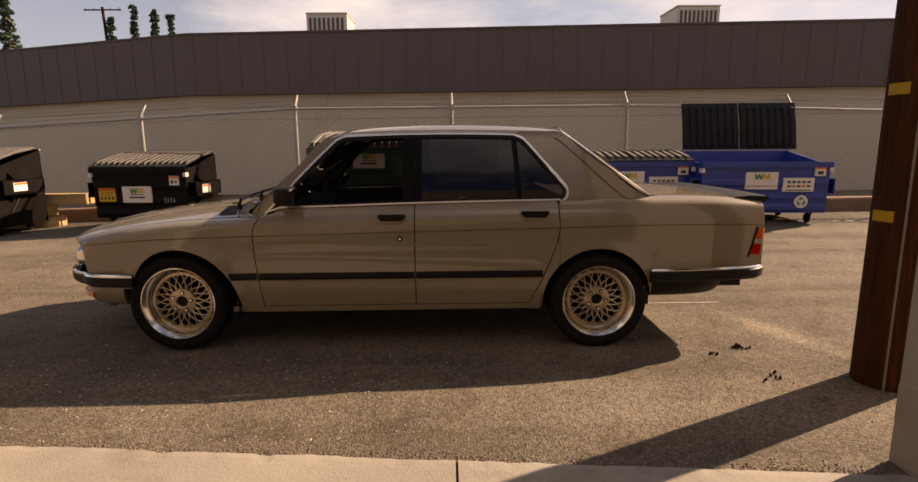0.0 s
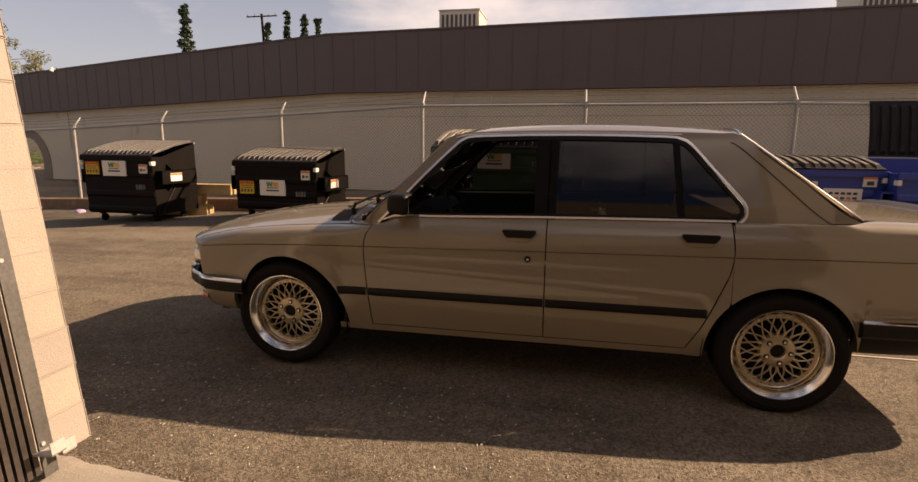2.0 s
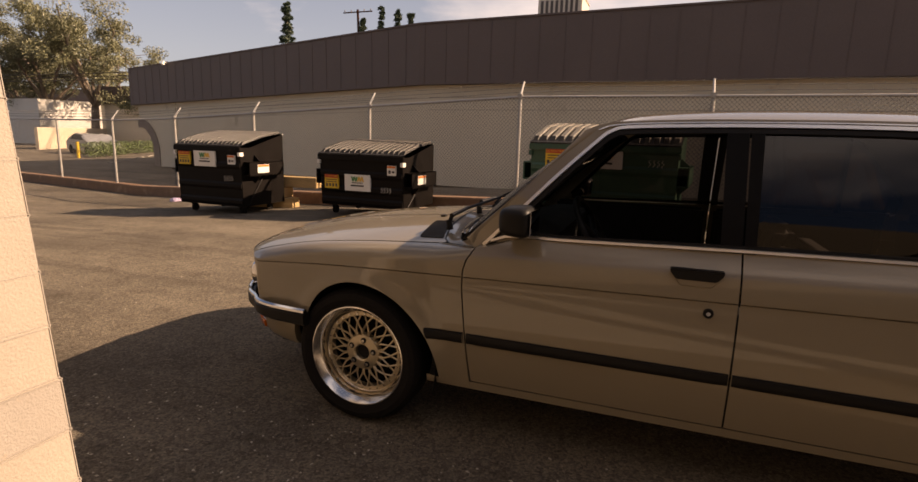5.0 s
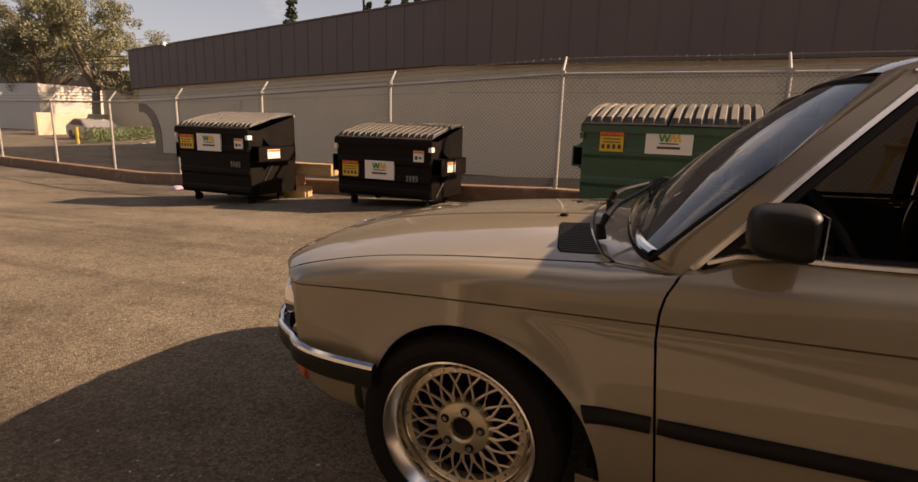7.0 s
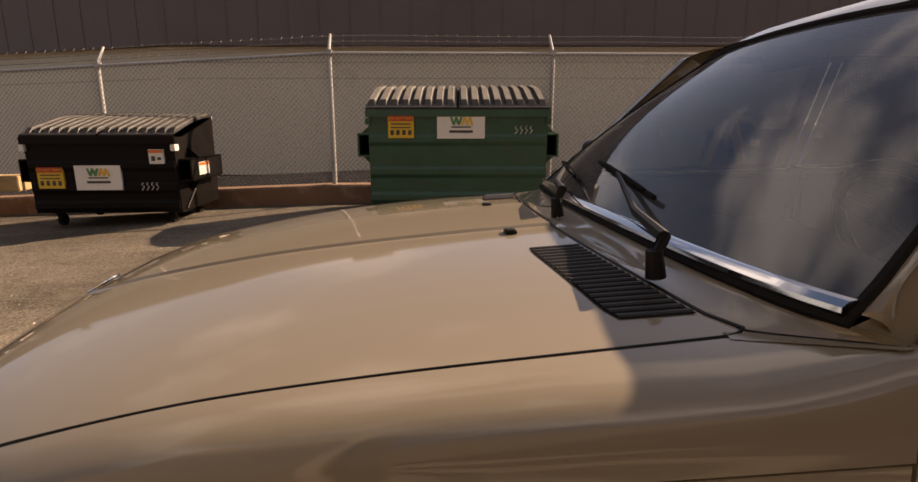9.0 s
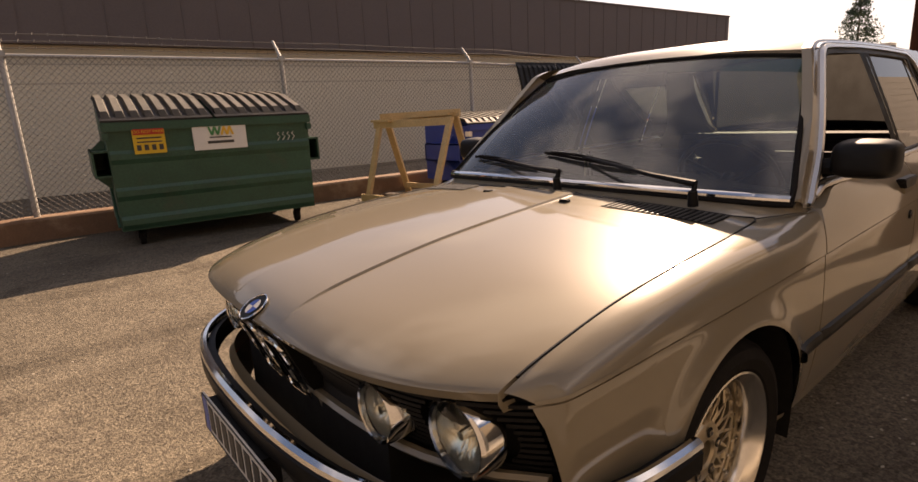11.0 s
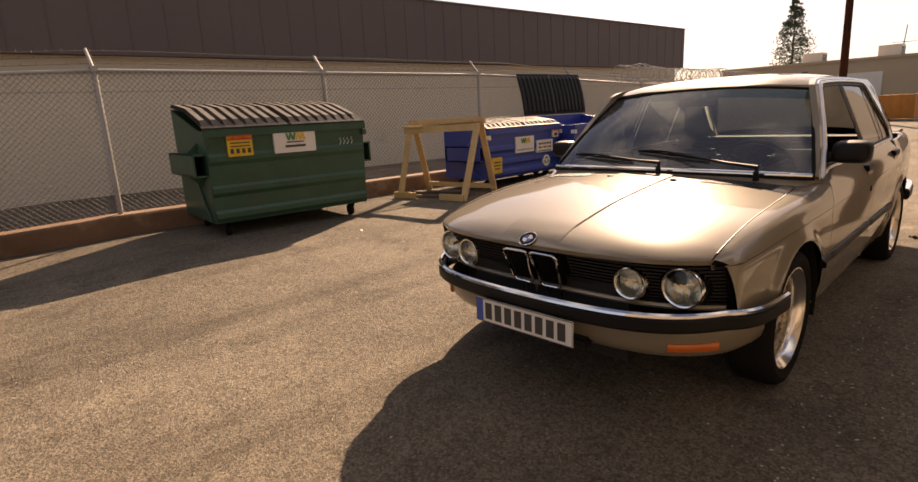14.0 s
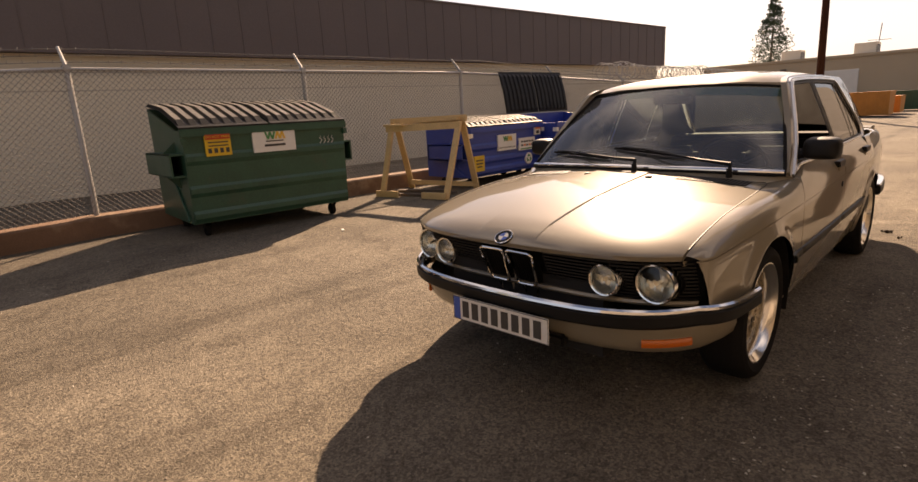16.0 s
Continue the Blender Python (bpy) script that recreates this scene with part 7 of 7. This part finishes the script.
def conifer(at, height, width, seed, label, narrow=True):
    rnd = random.Random(seed)
    tr = thing("conifer_tree", label, "tree", at, "conifers beyond the roofs")
    bm = bmesh.new()
    tube(bm, [(0, 0, 0), (0, 0, height * 0.95)], [0.2, 0.03], 6)
    part("trunk", bm, M_BARK, tr)
    bm = bmesh.new()
    z = height * 0.25
    while z < height:
        f_ = 1 - (z - height * 0.25) / (height * 0.75)
        w = width * (0.35 + 0.65 * f_) * rnd.uniform(0.5, 1.1) if narrow else width * (0.1 + 0.9 * f_) * rnd.uniform(0.8, 1.1)
        for k in range(8):
            a = rnd.uniform(0, 6.28)
            leaf_cloud(bm, (math.cos(a) * w * 0.55, math.sin(a) * w * 0.55, z + rnd.uniform(-0.3, 0.3)), w * 0.46, 70 if narrow else 46, 0.34 if narrow else 0.24, 0.5, rnd)
        z += height * (0.034 if narrow else 0.04)
    link_mesh("crown", bm, M_PINELEAF, tr, "dark layered crown", recalc=False)


conifer(pose(-39.2, 50, 0), 15.0, 1.7, 1, "narrow dark conifer beyond the warehouse roof")
for x, h, sd in ((-29.7, 12.9, 3), (-27.5, 13.9, 2), (-25.6, 13.6, 4), (-24.1, 13.1, 5)):
    conifer(pose(x, 50, 0), h, 0.95, sd, "small narrow conifer beyond the warehouse roof")
conifer(pose(55, 15.5, 0), 9.9, 3.0, 7, "broad dark conifer behind the tan building", narrow=False)


def far_pole(at, height, label, arm=1.2):
    p = thing("power_pole", label, "utility pole", at)
    bm = bmesh.new()
    cyl(bm, (0, 0, 0), (0, 0, height), 0.19, 0.12, n=10)
    part("shaft", bm, M_WOODPOLE, p)
    for z in (height - 0.3, height - 1.0)[:1 if arm > 1.5 else 2]:
        bm = bmesh.new()
        box(bm, -arm, arm, -0.05, 0.05, z, z + 0.11)
        part("crossarm", bm, M_WOODPOLE, p)
        for x in (-0.9, -0.45, 0.45, 0.9):
            bm = bmesh.new()
            cyl(bm, (x * arm, 0, z + 0.1), (x * arm, 0, z + 0.3), 0.05, n=6)
            part("insulator", bm, M_GATE, p)
    return p


far_pole(pose(-29.75, 50, 0, 0, -2, 8), 14.1, "distant wooden power pole with crossarms", 1.6)
far_pole(pose(30.0, 5.8, 0, 3.0, 3.6, 60), 13.0, "leaning wooden power pole beside the tan building", 1.0)
far_pole(pose(176.0, 87.0, 0, 0, 0, 70), 11.0, "distant wooden power pole", 1.2)
for k in range(3):
    cab = thing("overhead_cable", "thin overhead cable crossing behind the trees", "cable", pose(0, 0, 0))
    bm = bmesh.new()
    tube(bm, [(-75 + 60 * i / 20, 27, 5.9 + 0.25 * k - 0.5 * math.sin(math.pi * i / 20)) for i in range(21)], 0.03, 4)
    part("strand", bm, M_GATE, cab)

bm = bmesh.new()
rnd_h = random.Random(5)
x = -29.2
while x > -37.5:
    leaf_cloud(bm, (x, 17.3 - 1.5 * (x + 29.2), 0.52), 0.6, 150, 0.15, 0.75, rnd_h)
    x -= 0.17
tagged(link_mesh("hedge", bm, M_HEDGE, recalc=False), "clipped green hedge along the car park", "hedge", kind="stuff")
for k in range(5):
    ws_ = thing("wheel_stop", "pale concrete wheel stop by the hedge", "wheel stop", pose(-24.6 - 1.6 * k, 15.4 + 1.9 * k, 0, 0, 0, -50), "wheel stops")
    bm = bmesh.new()
    box(bm, -0.8, 0.8, -0.08, 0.08, 0, 0.13, 0.03)
    part("kerb_block", bm, M_CONCRETE, ws_)
boll = thing("bollard", "yellow steel bollard at the hedge end", "bollard", pose(-29.3, 16.75, 0))
bm = bmesh.new()
cyl(bm, (0, 0, 0), (0, 0, 0.95), 0.08, n=12)
part("tube", bm, M_YELLOW, boll)


def far_car(at, material, label):
    c = thing("parked_car", label, "car", at)
    bm = bmesh.new()
    prof = [(-2.2, 0.3), (-2.25, 0.62), (-1.9, 0.78), (-1.1, 0.9), (-0.5, 1.3), (0.7, 1.36), (1.5, 0.98), (2.1, 0.92), (2.2, 0.4), (2.1, 0.28)]
    prism(bm, prof, 1, -0.86, 0.86)
    bmesh.ops.bevel(bm, geom=bm.edges[:], offset=0.08, segments=2, affect="EDGES")
    part("body", bm, material, c, smooth=False)
    bm = bmesh.new()
    prism(bm, [(-0.98, 0.93), (-0.47, 1.24), (0.62, 1.29), (1.3, 0.97)], 1, -0.875, 0.875)
    part("side_windows", bm, M_TRIMBLACK, c)
    for x in (-1.35, 1.3):
        for y in (-0.78, 0.78):
            bm = bmesh.new()
            cyl(bm, (x, y - 0.1, 0.32), (x, y + 0.1, 0.32), 0.32, n=20)
            part("wheel", bm, M_RUBBER, c)


far_car(pose(-33.9, 20.7, 0, 0, 0, 165), M_SILVER, "silver saloon parked behind the hedge")
far_car(pose(-31.5, 27.5, 0, 0, 0, 10), M_BIN_BLACK, "dark car parked before the grey building")

# ---- the far side on the right ----

rb = thing("tan_building", "tan industrial building with a white roller door", "building", pose(0, 0, 0))
bm = bmesh.new()
box(bm, 45, 53, -18, 17.5, 0, 3.5)
part("wall", bm, M_BEIGE, rb)
bm = bmesh.new()
box(bm, 44.9, 53.1, -18.1, 17.6, 3.5, 3.7, 0.02)
part("parapet", bm, M_BEIGE, rb)
for y0, y1 in ((6.9, 9.5), (13.2, 15.0), (1.0, 3.6)):
    bm = bmesh.new()
    box(bm, 44.93, 45.02, y0, y1, 0.2, 2.7)
    dr = part("roller_door", bm, M_ROLLUP, rb, "white roller door")
    for k in range(8):
        bm = bmesh.new()
        box(bm, 44.9, 44.94, y0 + 0.02, y1 - 0.02, 0.22 + 0.31 * k, 0.22 + 0.31 * k + 0.27)
        part("door_slat", bm, M_ROLLUP, dr)
bm = bmesh.new()
box(bm, 44.8, 45.0, 11.4, 11.8, 2.85, 3.05, 0.02)
part("wall_lamp", bm, M_GATE, rb)
roof_unit(47.5, 11.7, 3.7, 1.3, 1.3, 0.7, "grey rooftop unit on the tan building")
roof_unit(47.5, 7.0, 3.7, 1.5, 1.3, 0.75, "grey rooftop unit on the tan building")
ant = thing("antenna", "thin rooftop antenna mast", "antenna", pose(48, 6.5, 3.7))
bm = bmesh.new()
cyl(bm, (0, 0, 0), (0, -0.12, 2.1), 0.03, n=6)
cyl(bm, (0, -0.75, 0.95), (0, 0.6, 1.0), 0.02, n=6)
part("mast", bm, M_GATE, ant)


def skip(at, material, label, w=1.7, h=1.15):
    s_ = thing("skip_bin", label, "dumpster", at)
    bm = bmesh.new()
    prism(bm, [(-0.6, 0.1), (-0.75, h), (0.75, h), (0.6, 0.1)], 1, -w / 2, w / 2)
    part("body", bm, material, s_)
    for k in range(5):
        bm = bmesh.new()
        y = -w / 2 + w * (k + 0.5) / 5
        prism(bm, [(-0.63, 0.1), (-0.78, h), (-0.72, h), (-0.58, 0.1)], 1, y - 0.03, y + 0.03)
        part("rib", bm, material, s_)


skip(pose(29.3, 3.6, 0), M_RUST, "orange steel bin in the far yard")
skip(pose(32.0, 3.2, 0), M_RUST, "orange steel bin behind another in the far yard", 1.0, 0.9)
skip(pose(36.5, 3.2, 0), M_BIN_GREEN, "green steel bin in the far yard", 1.9, 1.1)

# the near car park and the yard beyond turn as a whole about the upright
for ob_ in [o for o in bpy.data.objects if o not in before_far and o.parent is None]:
    x_ = ob_.data.vertices[0].co.x if ob_.type == "MESH" else ob_.location.x
    if x_ > 1 or ob_.name.startswith("tan"):
        ob_.matrix_basis = pose(0, 0, 0, 0, 0, -1.4) @ ob_.matrix_basis
    elif ob_.location.y < 49:
        ob_.matrix_basis = pose(0, 0, -0.45, 0, 0, -2.4) @ ob_.matrix_basis

# ---- litter, leaves and gravel on the asphalt ----
def debris(at, seed, n, size, label):
    r = random.Random(seed)
    d_ = thing("leaf_debris", label, "debris", at)
    bm = bmesh.new()
    for _ in range(n):
        a, rr = r.uniform(0, 6.28), abs(r.gauss(0, size))
        p = Vector((rr * math.cos(a), rr * math.sin(a), 0.004))
        l = r.uniform(0.006, 0.015)
        q = r.uniform(0, 6.28)
        u, v = Vector((math.cos(q) * l, math.sin(q) * l, r.uniform(0, 0.012))), Vector((-math.sin(q) * l * 0.5, math.cos(q) * l * 0.5, r.uniform(0, 0.012)))
        bm.faces.new([bm.verts.new(p - u), bm.verts.new(p + v + Vector((0, 0, 0.012))), bm.verts.new(p + u), bm.verts.new(p - v)])
    link_mesh("leaves", bm, M_DEADLEAF, d_, recalc=False)


debris(pose(3.51, -0.88, 0), 1, 34, 0.028, "small heap of dark dead leaves")
debris(pose(3.32, -1.0, 0), 2, 6, 0.025, "scattered dark dead leaves")
debris(pose(3.48, -1.33, 0), 3, 10, 0.07, "scattered dark dead leaves")
lit = thing("paper_scrap", "small white scrap of paper on the asphalt", "litter", pose(0.73, 3.5, ground_z(3.5), 0, 0, 60))
bm = bmesh.new()
box(bm, -0.05, 0.05, -0.012, 0.012, 0.001, 0.009, 0.002)
part("scrap", bm, M_WHITE, lit)
lit = thing("paper_scrap", "pale scrap of wood by the blue dumpster", "litter", pose(6.9, 4.3, GZ, 0, 0, 20))
bm = bmesh.new()
box(bm, -0.09, 0.09, -0.03, 0.03, 0.001, 0.03, 0.004)
part("scrap", bm, M_LUMBER, lit)
lit = thing("plastic_bag", "crumpled lilac plastic bag at the kerb", "litter", pose(-8.75, 6.2, GZ - fall(-8.75)))
bm = bmesh.new()
bmesh.ops.create_icosphere(bm, subdivisions=2, radius=0.11)
for v in bm.verts:
    v.co *= 1 + 0.4 * noise.noise(v.co * 14)
    v.co.z = abs(v.co.z) * 0.7
part("bag", bm, M_BAG, lit)
rnd_g = random.Random(11)
bm = bmesh.new()
for _ in range(2600):
    x, y = rnd_g.uniform(-2.5, 5.0), rnd_g.uniform(-2.0, -0.9) if rnd_g.random() < 0.5 else rnd_g.uniform(-2.0, 6)
    if rnd_g.random() < 0.5:
        x = rnd_g.uniform(-0.4, 3.5)
        y = apron_edge(x) + abs(rnd_g.gauss(0, 0.035))
    s_ = rnd_g.uniform(0.002, 0.007)
    c = Vector((x, y, ground_z(y, x) + s_ * 0.3))
    t_ = [bm.verts.new(c + Vector((math.cos(a) * s_ * rnd_g.uniform(0.7, 1.3), math.sin(a) * s_ * rnd_g.uniform(0.7, 1.3), 0))) for a in (0, 1.57, 3.14, 4.71)]
    ap = bm.verts.new(c + Vector((0, 0, s_ * 0.8)))
    for i in range(4):
        bm.faces.new((t_[i], t_[(i + 1) % 4], ap))
tagged(link_mesh("gravel", bm, M_GRAVEL, recalc=False), "loose grit scattered over the asphalt", "gravel", kind="stuff")

bm = bmesh.new()
for _ in range(700):
    x, y = rnd_g.uniform(-3.2, 3.4), rnd_g.uniform(-1.9, 4.6)
    if rnd_g.random() < 0.5:
        x, y = rnd_g.uniform(-1.6, 1.8), rnd_g.uniform(-1.9, -0.9)
    s_ = rnd_g.uniform(0.002, 0.006)
    q = rnd_g.uniform(0, 6.28)
    c = Vector((x, y, ground_z(y, x) + 0.002))
    u, v = Vector((math.cos(q), math.sin(q), 0)) * s_ * rnd_g.uniform(1, 2.2), Vector((-math.sin(q), math.cos(q), 0)) * s_
    lo = [bm.verts.new(c + p) for p in (-u, v, u, -v)]
    ap = bm.verts.new(c + Vector((0, 0, s_ * 0.9)))
    for i in range(4):
        bm.faces.new((lo[i], lo[(i + 1) % 4], ap))
tagged(link_mesh("pale_chips", bm, M_CHIP, recalc=False), "pale stone chips and leaf bits on the asphalt", "gravel", kind="stuff")
bm = bmesh.new()
box(bm, 2.75, 3.88, 0.09, 0.108, 0.0015, 0.0045)
tagged(link_mesh("painted_line", bm, M_CHIP), "worn thin white parking line on the asphalt", "road marking", kind="structure")
